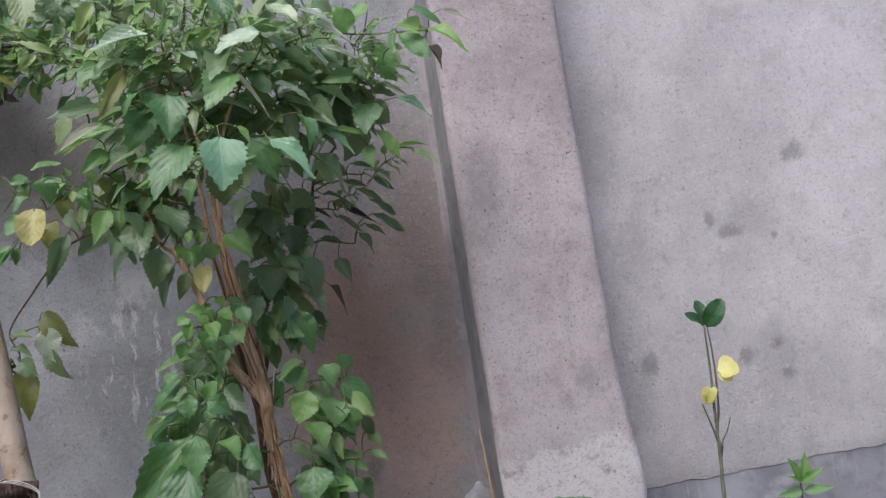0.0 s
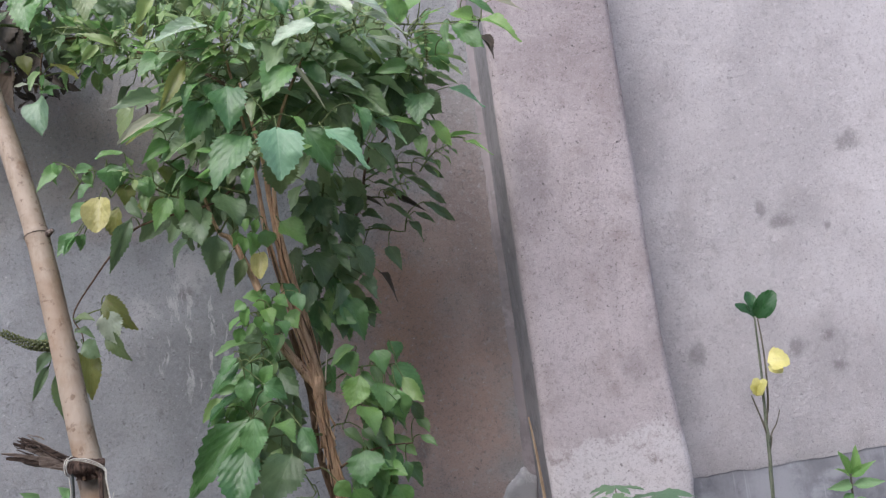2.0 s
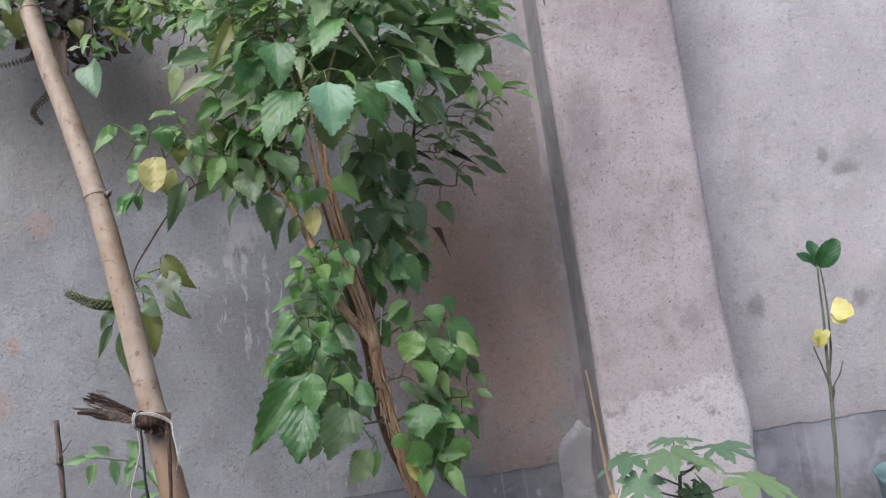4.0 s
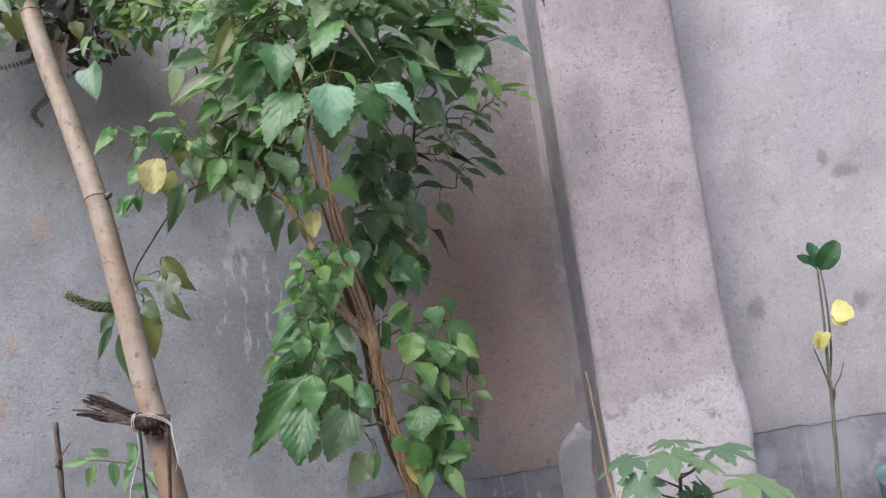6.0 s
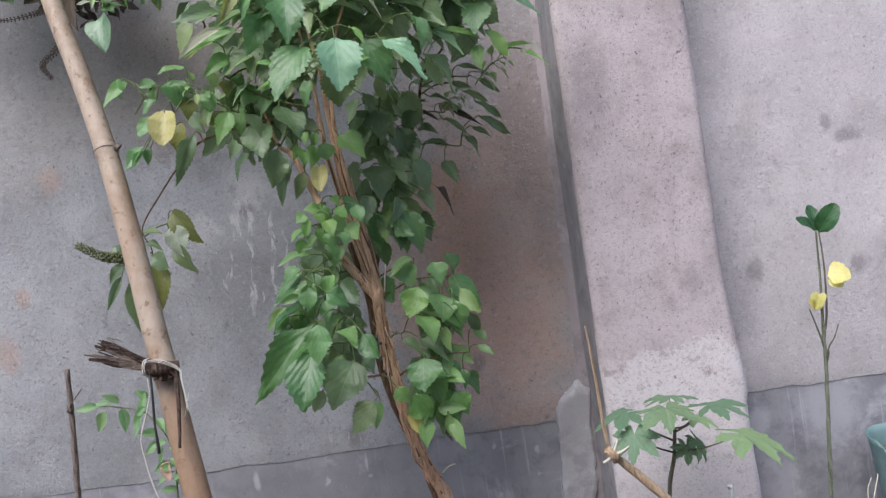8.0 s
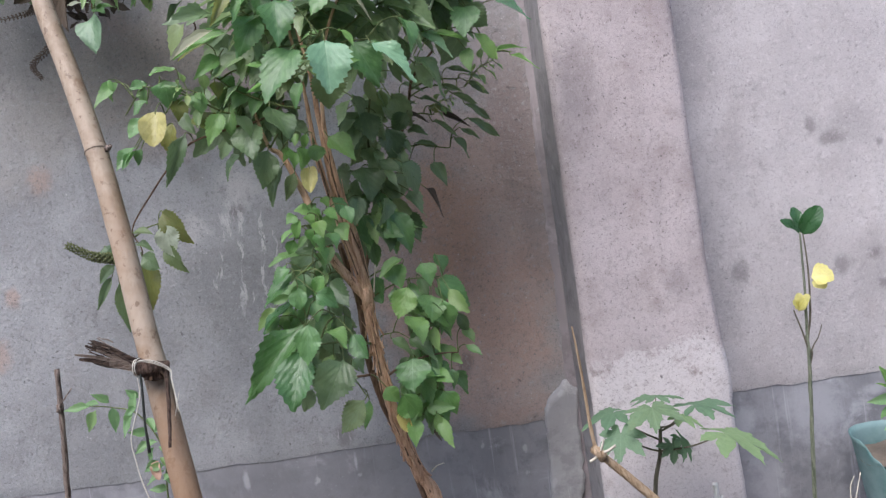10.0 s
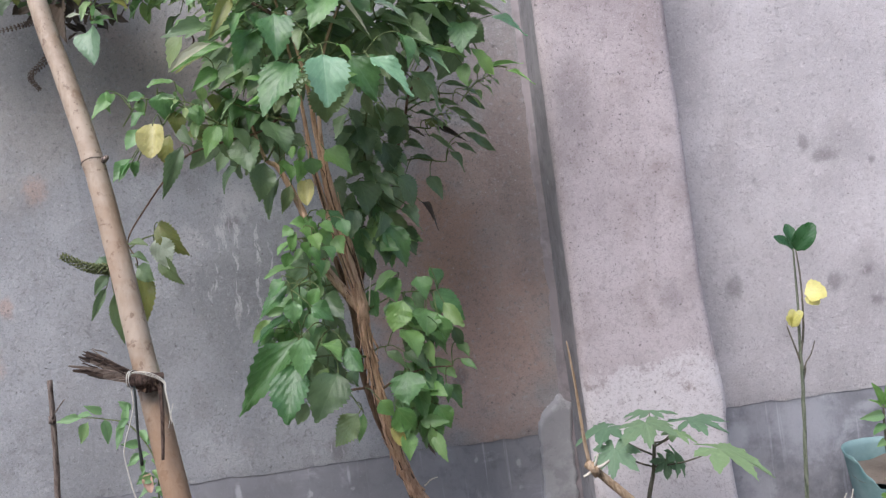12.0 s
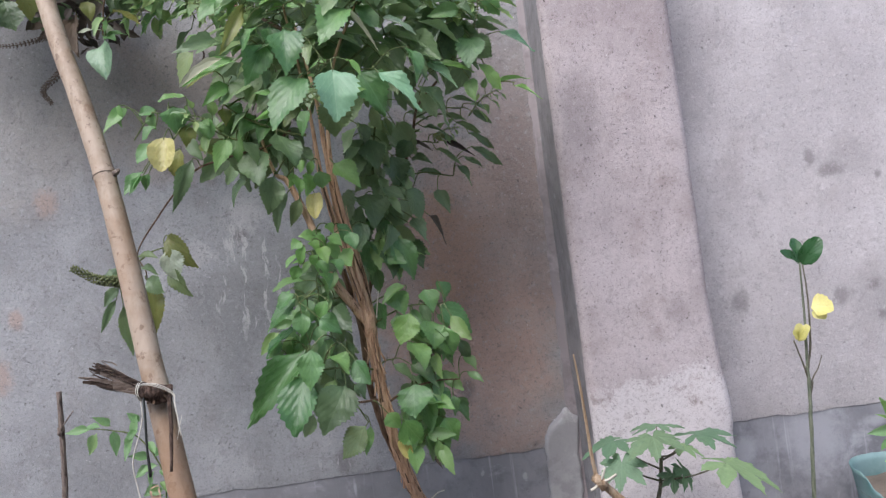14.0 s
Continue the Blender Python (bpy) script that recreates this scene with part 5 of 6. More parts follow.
    for spray in SPRAYS:
        left = [Vector(row[1:4]) for row in spray]
        while left:
            first = left[0]
            left.sort(key=lambda q: (q - first).length)
            some, left = left[:4], left[4:]
            mid = sum(some, Vector()) / len(some) + Vector((0, 0.015, 0.01))
            near = min(stems, key=lambda q: (q - mid).length + 0.35 * abs(q.z - mid.z + 0.03))
            gap = (mid - near).length
            if gap > 0.03:
                way = smooth_line([near, near + (mid - near) * 0.5 + Vector((0, 0.01, 0.1 * gap)), mid, mid + (mid - near) * 0.12], 5)
                nodes += way
                tube([q - here for q in way], 0.0026, 0.0013, 6, 0.1, v, f)

    for spray in SPRAYS:
        for kind, x, y, z, tx, ty, tz, width in spray:
            slim = x > -0.12 and y > 2.04 and z > 1.45
            spin = rnd.uniform(-0.3, 0.3) if width > 0.06 or kind in "by" or slim else rnd.uniform(-0.7, 0.7)
            spin = 0.0 if kind == "y" else spin
            # pale leaves high in the crown take the green with painted sky sheen
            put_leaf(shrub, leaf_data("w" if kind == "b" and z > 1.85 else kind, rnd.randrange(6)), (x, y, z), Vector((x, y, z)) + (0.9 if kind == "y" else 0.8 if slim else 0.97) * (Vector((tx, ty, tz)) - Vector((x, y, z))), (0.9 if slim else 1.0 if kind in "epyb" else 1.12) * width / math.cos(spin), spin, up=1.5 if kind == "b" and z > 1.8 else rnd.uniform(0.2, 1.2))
            stalk((x, y, z), (tx, ty, tz))
    # the shaded leaves inside the crown and the growth above it, too many to tell apart
    inside, low = Crowd(here), Crowd(here)
    inner = [q for q in stems if q.z > 1.5 and q.x > -0.5]
    for i in range(680):
        small = 1.0
        if i < 300 and i % 4 == 3:
            continue
        if i < 300:
            q = rnd.choice(inner) + Vector((rnd.gauss(0, 0.06), rnd.gauss(0.07, 0.06), rnd.gauss(0.02, 0.06)))
        elif i < 430:
            q = Vector((rnd.uniform(-0.5, 0.15), rnd.uniform(1.85, 2.15), rnd.uniform(1.8, 2.2)))
        elif i < 540:
            q = Vector((rnd.uniform(-1.4, 0.1), rnd.uniform(1.95, 2.25), rnd.uniform(2.16, 2.34)))
        else:
            x, z = ((-0.38, 1.06), (-0.35, 1.17), (-0.06, 1.02), (-0.08, 0.88), (-0.33, 1.27), (-0.4, 1.0), (-0.36, 1.1))[i % 7]
            q, small = Vector((x + rnd.gauss(0, 0.035), rnd.uniform(2.02, 2.1), z + rnd.gauss(0, 0.035))), 0.75
        q.y = max(q.y, 1.93)
        if q.y > 2.3 or (q.x > 0.05 and q.z > 1.98) or q.x > 0.16 or (q.x > -0.06 and q.z < 1.74):
            continue
        if i < 540 and ((abs(q.x + 0.26) < 0.06 and q.z < 1.74) or (q.z < 1.62 and q.x < -0.3)):
            continue
        a = rnd.uniform(-2.6, -0.5)
        size = rnd.uniform(0.06, 0.11) * small
        tip = q + Vector((math.cos(a) * size, rnd.uniform(-0.5, 0.3) * size, math.sin(a) * size))
        me = crowd_leaf(rnd.randrange(6))
        m = leaf_pose(q, tip, size * rnd.uniform(0.45, 0.65), rnd.uniform(-1.0, 1.0))
        inside.add(m, me)
        if i < 300 and i % 2:
            stalk(q, tip)
    for i in range(120):
        q = Vector((rnd.uniform(-0.78, 0.02), rnd.uniform(2.0, 2.2), 0.0))
        q.z = rnd.uniform(2.13 if q.x < -0.3 else 2.0, 2.32)
        a, size = rnd.uniform(-2.8, -0.3), rnd.uniform(0.06, 0.1)
        me = crowd_leaf(rnd.randrange(6))
        m = leaf_pose(q, q + Vector((math.cos(a) * size, rnd.uniform(-0.5, 0.3) * size, math.sin(a) * size * 0.7)), size * rnd.uniform(0.45, 0.65), rnd.uniform(-1.0, 1.0))
        inside.add(m, me)
    # the crown's middle layer: drooping leaves round the ends of the branches
    for cx, cz, cy, wide, tall, count in ((-0.2, 1.86, 1.86, 0.13, 0.08, 40), (-0.37, 1.84, 1.9, 0.07, 0.07, 18), (-0.02, 1.88, 1.9, 0.08, 0.06, 26), (0.1, 1.88, 1.95, 0.05, 0.04, 6), (-0.3, 1.72, 1.86, 0.1, 0.05, 10),
                                          (-0.1, 1.76, 1.95, 0.07, 0.04, 8), (-0.12, 1.62, 2.05, 0.04, 0.06, 4), (-0.36, 1.14, 1.9, 0.05, 0.08, 27), (-0.05, 1.03, 2.0, 0.05, 0.08, 24), (-0.33, 1.26, 1.92, 0.035, 0.05, 12),
                                          (-0.08, 1.18, 2.0, 0.04, 0.05, 10), (-0.1, 0.89, 1.96, 0.03, 0.045, 18), (-0.27, 1.36, 1.89, 0.035, 0.04, 12), (-0.15, 1.33, 2.03, 0.04, 0.06, 18), (-0.13, 1.5, 2.05, 0.045, 0.07, 24)):
        for i in range(count):
            q = Vector((cx + wide * max(-1.4, min(1.4, rnd.gauss(0, 1))), rnd.gauss(cy, 0.03), cz + tall * max(-1.5, min(1.5, rnd.gauss(0, 1)))))
            if (q.x > 0.05 and q.z > 1.97) or q.x > 0.2 or q.z > 2.02 or (abs(q.x + 0.26) < 0.05 and q.z < 1.72 and q.z > 1.3):
                continue
            a = -math.pi / 2 + max(-1.3, min(1.3, (q.x + 0.2) * 2.5)) + rnd.gauss(0, 0.45)
            size = rnd.uniform(0.065, 0.115) * (0.72 if cz < 1.45 else 0.82 if cz < 1.78 else 1.0)
            tip = q + Vector((math.cos(a) * size, rnd.uniform(-0.6, 0.1) * size, math.sin(a) * size))
            if q.z > 1.85:
                a = rnd.gauss(0.0 if q.x > -0.22 + rnd.gauss(0, 0.08) else math.pi, 0.5)
                tip = q + Vector((math.cos(a) * size, rnd.uniform(-0.9, 0.0) * size, math.sin(a) * size * 0.6 - 0.4 * size))
            me = crowd_leaf(rnd.randrange(6))
            m = leaf_pose(q, tip, size * rnd.uniform(0.4, 0.62), rnd.uniform(-0.7, 0.7), rnd.uniform(0.3, 1.4) if cz < 1.7 else rnd.uniform(0.8, 3.0))
            (low if cz < 1.45 else inside).add(m, me)
            stalk(q, tip)
    # slender young leaves along the arching shoots at the top
    young = Crowd(here)
    for root, wide, tall, count, lean in (((-0.6, 2.03, 2.07), 0.09, 0.045, 18, -0.6), ((-0.42, 1.93, 2.02), 0.08, 0.055, 18, -0.3), ((-0.33, 1.82, 1.98), 0.06, 0.05, 10, -0.2), ((-0.05, 1.84, 1.97), 0.13, 0.035, 16, 0.5), ((0.1, 1.9, 1.9), 0.07, 0.05, 12, 0.9)):
        for i in range(count):
            q = Vector((rnd.gauss(root[0], wide), rnd.gauss(root[1], 0.03), rnd.gauss(root[2], tall)))
            if q.x > 0.24 or (q.z > 2.0 and q.x > 0.1):
                continue
            a = -math.pi / 2 + lean + rnd.gauss(0, 0.8)
            size = rnd.uniform(0.05, 0.1)
            tip = q + Vector((math.cos(a) * size, rnd.uniform(-0.6, 0.2) * size, math.sin(a) * size * 0.8))
            me = crowd_leaf(rnd.randrange(6))
            m = leaf_pose(q, tip, size * rnd.uniform(0.22, 0.4), rnd.uniform(-0.9, 0.9), rnd.uniform(0.4, 1.6))
            young.add(m, me)
            stalk(q, tip)
    # whole shoots: a stem, crossed pairs of long-stalked leaves that shrink towards the tip, and a rosette
    yv, yf = [], []

    def shoot(root, tip, pairs, size):
        root, tip = Vector(root), Vector(tip)
        line = smooth_line([root, root.lerp(tip, 0.5) + Vector((0, 0, 0.12 * (tip - root).length)), tip], 8)
        tube([q - here for q in line], 0.0026, 0.0014, 6, 0.1, yv, yf)
        for i in range(pairs + 2):
            t = min(1.0, 0.25 + 0.75 * i / pairs)
            q = line[round(t * (len(line) - 1))]
            ahead = (line[-1] - line[-3]).normalized()
            u = ahead.cross(Vector((0.3, 1, 0.2))).normalized()
            w = ahead.cross(u)
            length = size * (1.0 - 0.55 * t) * rnd.uniform(0.8, 1.15) * (0.6 if i > pairs else 1.0)
            for side in (0, math.pi):
                a = side + (i % 2) * math.pi / 2 + rnd.gauss(0.5, 0.25)
                out = ((u * math.cos(a) + w * math.sin(a)) + ahead * rnd.uniform(0.2, 0.6) + Vector((0, -0.15, -0.1))).normalized()
                base_at = q + out * length * rnd.uniform(0.35, 0.6)
                end = base_at + (out + Vector((0, 0, -0.35))).normalized() * length
                tube([c - here for c in smooth_line([q, (q + base_at) / 2 + Vector((0, 0, 0.05 * length)), base_at, base_at.lerp(end, 0.12)], 3)], 0.0015, 0.001, 5, 0, yv, yf)
                m = leaf_pose(base_at, end, length * rnd.uniform(0.34, 0.5), rnd.uniform(-0.5, 0.5), rnd.uniform(1.0, 2.6))
                young.add(m, crowd_leaf(rnd.randrange(6)))

    top_shoots = (
            ((-0.25, 1.84, 1.9), (-0.269, 1.76, 2.0), 5, 0.085), ((-0.3, 1.85, 1.92), (-0.35, 1.77, 2.02), 4, 0.08), ((-0.12, 1.86, 1.93), (-0.13, 1.78, 2.03), 5, 0.085), ((-0.02, 1.87, 1.95), (0.03, 1.8, 2.02), 4, 0.08),
            ((-0.58, 2.06, 2.06), (-0.67, 2.0, 2.1), 5, 0.085), ((-0.66, 2.08, 2.08), (-0.71, 2.02, 2.03), 4, 0.075), ((-0.5, 2.0, 2.04), (-0.55, 1.95, 2.1), 4, 0.08), ((-0.42, 1.95, 2.0), (-0.44, 1.88, 2.07), 4, 0.08),
            ((0.06, 1.95, 1.84), (0.13, 1.9, 1.9), 4, 0.07), ((0.12, 2.05, 1.66), (0.2, 2.03, 1.715), 4, 0.06), ((-0.22, 1.9, 1.95), (-0.2, 1.84, 2.08), 4, 0.08), ((-0.36, 1.9, 1.86), (-0.42, 1.82, 1.9), 3, 0.07))
    side_shoots = (
            ((0.02, 2.1, 1.62), (0.078, 2.09, 1.64), 3, 0.05), ((-0.5, 1.9, 1.68), (-0.56, 1.83, 1.72), 3, 0.06), ((-0.28, 1.82, 1.72), (-0.21, 1.72, 1.735), 3, 0.055),
            ((-0.16, 1.84, 1.97), (-0.24, 1.72, 2.05), 5, 0.08), ((-0.34, 1.88, 1.97), (-0.4, 1.78, 2.08), 5, 0.08),
            ((0.08, 1.92, 1.88), (0.17, 1.85, 1.9), 4, 0.07), ((-0.48, 1.96, 1.98), (-0.53, 1.88, 2.0), 4, 0.075), ((-0.62, 2.02, 2.1), (-0.76, 1.98, 2.13), 4, 0.075))
    for root, tip, pairs, size in top_shoots + side_shoots:
        shoot(root, tip, pairs, size)
    tagged(part("young_foliage", young.mesh("young_foliage", young_leaf), shrub, "slender yellow-green young leaves"), kind="stuff")
    # old dry leaves caught in the upper branches
    dry = Crowd(here)
    for i in range(420):
        q = Vector((rnd.gauss(*((-0.93, 0.075), (-1.17, 0.11))[i % 2]), rnd.uniform(2.16, 2.32), 0.0))
        q.z = rnd.uniform(2.04, 2.36) + (0.3 * abs(q.x + 0.95) if i % 2 == 0 else 0.14)
        a, size = rnd.uniform(-2.8, -0.3), rnd.uniform(0.03, 0.06)
        me = crowd_leaf(rnd.randrange(6))
        m = leaf_pose(q, q + Vector((math.cos(a) * size, rnd.uniform(-0.3, 0.3) * size, math.sin(a) * size)), size * rnd.uniform(0.4, 0.7), rnd.uniform(-1.2, 1.2))
        dry.add(m, me)
    tagged(part("dry_foliage", dry.mesh("dry_foliage", dry_leaf), shrub, "dark withered leaves"), kind="stuff")
    # pale young stalks that stand out of the crown
    for root in ((-0.29, 1.79, 1.96), (-0.3, 1.8, 2.03), (-0.2, 1.82, 1.95), (-0.1, 1.84, 1.97), (0.04, 1.85, 1.98), (0.13, 1.84, 1.96), (-0.25, 1.72, 1.7), (-0.44, 1.9, 1.98), (-0.6, 2.0, 2.07), (-0.36, 1.8, 1.93)):
        for i in range(9):
            a, size = rnd.uniform(-0.5, 3.6), rnd.uniform(0.04, 0.12)
            p0 = Vector(root) + Vector((rnd.gauss(0, 0.012), rnd.gauss(0, 0.012), rnd.gauss(0, 0.012)))
            p1 = p0 + Vector((math.cos(a) * size, rnd.uniform(-0.6, 0.2) * size, math.sin(a) * size * 0.7))
            tube([q - here for q in smooth_line([p0, (p0 + p1) / 2 + Vector((0, 0, 0.12 * size)), p1], 4)], 0.0017, 0.001, 5, 0.1, yv, yf)
            if i % 3 == 0:
                p2 = p1 + (p1 - p0).normalized() * rnd.uniform(0.03, 0.055) + Vector((0, 0, -0.012))
                put_leaf(shrub, leaf_data("l", rnd.randrange(6)), p1, p2, rnd.uniform(0.012, 0.024), rnd.uniform(-0.9, 0.9))
    tagged(part("young_stalk", mesh_from("young_stalk", yv, yf, young_stalk), shrub), kind="stuff")
    tagged(part("inner_foliage", inside.mesh("inner_foliage", inner_leaf), shrub), kind="stuff")
    tagged(part("low_foliage", low.mesh("low_foliage", low_leaf), shrub, "fresh green leaves round the lower stems"), kind="stuff")
    stalks = part("foliage_stalk", mesh_from("foliage_stalk", v, f, twig_green), shrub)
    tagged(stalks, kind="stuff")
    spike("flower_spike", [Vector(q) - here for q in ((-1.0, 2.16, 2.06), (-1.033, 2.15, 2.046), (-1.1, 2.12, 2.03), (-1.157, 2.1, 2.038))], spike_brown, shrub, 8, 0.0085)
    spike("flower_spike", [Vector(q) - here for q in ((-0.95, 2.16, 2.02), (-0.991, 2.15, 1.946), (-1.031, 2.13, 1.9), (-1.008, 2.12, 1.859))], spike_brown, shrub, 8, 0.0105)
    spike("flower_spike", [Vector(q) - here for q in ((-0.82, 2.09, 1.33), (-0.857, 2.05, 1.347), (-0.91, 2.03, 1.36), (-0.97, 2.02, 1.399))], spike_green, shrub, 10, 0.017)
    for x, y, z, dx in ((-0.232, 1.7, 1.722, 0.012), (-0.25, 1.76, 2.0, 0.012), (-0.31, 1.77, 1.98, -0.01), (0.1, 1.85, 1.9, 0.004), (-0.16, 1.78, 1.99, 0.01)):
        spike("flower_spike", [Vector((x, y, z)) - here, Vector((x + dx, y, z + 0.03)) - here, Vector((x + 1.6 * dx, y, z + 0.065)) - here], spike_green, shrub, 6, 0.006)
    spike("flower_spike", [Vector(q) - here for q in ((0.172, 1.83, 1.98), (0.168, 1.83, 1.929), (0.163, 1.83, 1.883), (0.148, 1.83, 1.834))], spike_green, shrub, 7, 0.0055)
    # a leaf whose rim has rolled up and dried pale
    rolled = put_leaf(shrub, leaf_mesh("leaf", LEAF["l"], 0.12, 0.22, 0.1, 0.02, "lance", seed=9), (-0.43, 1.83, 1.832), (-0.552, 1.8, 1.779), 0.046, 0.25)
    tagged(rolled, "light green leaf with a rolled dry rim")
    rim = put_leaf(shrub, leaf_mesh("rolled_rim", LEAF["p"], 0.1, 0.3, 0.1, 0.04, "lance", 8, 2, 3), (-0.452, 1.808, 1.836), (-0.556, 1.788, 1.776), 0.017, 0.3, "rolled_rim")
    tagged(rim, "cream dried leaf rim")
    # a dead hooked tendril against the wall
    part("dead_tendril", tube_mesh("dead_tendril", [Vector(q) - here for q in ((-0.5, 2.05, 2.03), (-0.549, 2.2, 1.987), (-0.575, 2.2, 1.983), (-0.599, 2.2, 1.978), (-0.596, 2.2, 1.957), (-0.606, 2.2, 1.935), (-0.616, 2.2, 1.918), (-0.63, 2.2, 1.915))], 0.0035, 0.0028, char_wood, 6, 0.6), shrub)
    return shrub


build_shrub()


# ---- the leaning bamboo pole ----
def build_bamboo():
    foot, head = Vector((-0.43, 1.4, -0.05)), Vector((-1.235, 2.365, 3.27))
    pole = base("bamboo_pole", (-0.43, 1.4, 0.0), "old buff bamboo pole leaning on the wall with dark nodes", "pole")
    here = Vector(pole.location)
    n = 21 * 8 - 8
    bend = ((-0.44, 1.385, -0.05), (-0.532, 1.51, 0.39), (-0.624, 1.64, 0.83), (-0.694, 1.74, 1.16), (-0.743, 1.81, 1.4), (-0.79, 1.87, 1.608), (-0.852, 1.935, 1.82), (-0.922, 2.0, 2.045), (-1.08, 2.18, 2.65), (-1.24, 2.365, 3.27))
    line = [q - here for q in smooth_line(bend, 18)]
    n = len(line) - 1
    joints = [min(range(n + 1), key=lambda i: abs(line[i].z - z)) / n for z in (0.1, 0.58, 1.095, 1.608, 2.12, 2.62, 3.05)]
    rings = []
    for i in range(n + 1):
        t = i / n
        d = min((abs(t - j), j) for j in joints)[0]
        rings.append(1 + 0.08 * math.exp(-(d / 0.007) ** 2) - 0.02 * math.exp(-(d / 0.03) ** 2))
    v, f = tube(line, 0.0295, 0.0225, 20, 0.025, rings=rings)
    part("culm", mesh_from("culm", v, f, bamboo_mat), pole)
    along = (head - foot).normalized()
    for t in joints:
        mid = line[round(t * n)]
        r = (0.0295 - 0.007 * t) * 1.085
        u, w, v, f = along.cross(Vector((0, 1, 0))).normalized(), None, [], []
        w = along.cross(u)
        loop = [mid + (u * math.cos(a) + w * math.sin(a)) * r for a in [2 * math.pi * k / 24 for k in range(25)]]
        tube(loop, 0.0008, 0.0008, 6, 0.3, v, f)
        part("node_ring", mesh_from("node_ring", v, f, dead_wood), pole)
    # the bud stub on one node
    at = line[round(joints[3] * n)]
    v, f = tube([at + Vector((0.024, -0.006, 0.0)), at + Vector((0.034, -0.01, 0.003)), at + Vector((0.042, -0.012, 0.008))], 0.009, 0.004, 7, 0.5)
    part("bud_stub", mesh_from("bud_stub", v, f, dead_wood), pole)
    # the broken side branch, its frayed end and its scar
    k0 = Vector((-0.668, 1.675, 1.097)) - here
    v, f = tube(smooth_line([k0 + Vector((0.03, 0.012, -0.01)), k0 + Vector((0.0, -0.006, 0.0)), k0 + Vector((-0.03, -0.014, 0.01))], 5), 0.022, 0.0165, 12, 0.6)
    stub = part("branch_stub", mesh_from("branch_stub", v, f, char_wood), pole, "dark broken side branch, frayed at its end")
    rnd = random.Random(5)

    def sliver(a, b, wide, thick, end, mat):
        """A flat torn sliver of cane from a to b, given as places in the yard."""
        a, b = Vector(a) - here, Vector(b) - here
        up = Vector((0.15, -0.25, 1.0)).normalized()
        line = smooth_line([a, a.lerp(b, 0.4) + up * rnd.uniform(-0.002, 0.002), a.lerp(b, 0.75) + up * rnd.uniform(-0.003, 0.003), b], 4)
        verts, faces = [], []
        for i, q in enumerate(line):
            t = i / (len(line) - 1)
            h = (wide + (end - wide) * t ** 1.5) * (1 + 0.15 * noise.noise(q * 60))
            for dy, dz in ((-thick, 0.5), (-thick, -0.5), (thick, -0.5), (thick, 0.5)):
                verts.append(q + up * dz * h + Vector((0, dy, 0)))
        for i in range(len(line) - 1):
            for k in range(4):
                faces.append((4 * i + k, 4 * i + (k + 1) % 4, 4 * i + 4 + (k + 1) % 4, 4 * i + 4 + k))
        faces += [(3, 2, 1, 0), tuple(len(verts) - 4 + k for k in range(4))]
        part("splinter", mesh_from("splinter", verts, faces, mat, False), stub)

    for a, b, wide, thick, end, mat in (
            ((-0.69, 1.655, 1.113), (-0.8115, 1.64, 1.155), 0.012, 0.002, 0.003, torn_pale), ((-0.69, 1.66, 1.102), (-0.806, 1.645, 1.1434), 0.014, 0.003, 0.005, torn_dark),
            ((-0.685, 1.66, 1.116), (-0.774, 1.65, 1.178), 0.009, 0.003, 0.004, torn_dark), ((-0.69, 1.665, 1.11), (-0.796, 1.66, 1.169), 0.014, 0.003, 0.004, torn_dark),
            ((-0.69, 1.67, 1.112), (-0.785, 1.67, 1.168), 0.016, 0.004, 0.012, torn_dark), ((-0.69, 1.665, 1.098), (-0.782, 1.655, 1.131), 0.012, 0.002, 0.004, torn_pale),
            ((-0.7, 1.66, 1.12), (-0.79, 1.662, 1.174), 0.005, 0.002, 0.001, torn_dark), ((-0.7, 1.65, 1.12), (-0.781, 1.65, 1.181), 0.004, 0.002, 0.001, torn_dark),
            ((-0.7, 1.652, 1.105), (-0.788, 1.65, 1.143), 0.012, 0.002, 0.008, torn_pale), ((-0.7, 1.655, 1.115), (-0.77, 1.652, 1.158), 0.012, 0.002, 0.01, torn_pale),
            ((-0.7, 1.66, 1.125), (-0.768, 1.66, 1.182), 0.004, 0.0015, 0.001, torn_pale)):
        sliver(a, b, wide, thick, end, mat)
    for i in range(9):
        b = Vector((-0.775, 1.655, 1.165)) + Vector((rnd.uniform(-0.022, 0.012), rnd.uniform(-0.01, 0.01), rnd.uniform(-0.012, 0.02)))
        sliver(b + Vector((0.03, 0, -0.016)), b, 0.003, 0.001, 0.0008, torn_dark if i % 3 else torn_pale)
    # ragged fibre round the scar
    for i in range(22):
        a = rnd.uniform(0, 2 * math.pi)
        q = Vector((-0.66 + 0.02 * math.cos(a), 1.662 - rnd.uniform(0.0, 0.012), 1.094 + 0.018 * math.sin(a)))
        b = q + Vector((rnd.uniform(-0.012, 0.012), rnd.uniform(-0.006, 0.0), rnd.uniform(-0.014, 0.006)))
        sliver(q, b, rnd.uniform(0.004, 0.009), 0.0015, 0.002, char_wood if i % 2 else twig_brown)
    v, f = tube(smooth_line([Vector(q) - here for q in ((-0.638, 1.67, 1.095), (-0.63, 1.648, 1.06), (-0.632, 1.634, 0.992), (-0.6338, 1.615, 0.933))], 5), 0.0058, 0.0035, 6, 0.4)
    part("bark_strip", mesh_from("bark_strip", v, f, char_wood), pole, "dark torn sheath strip")
    # string over the stub, a hanging black strip and a long loose string
    v, f = [], []
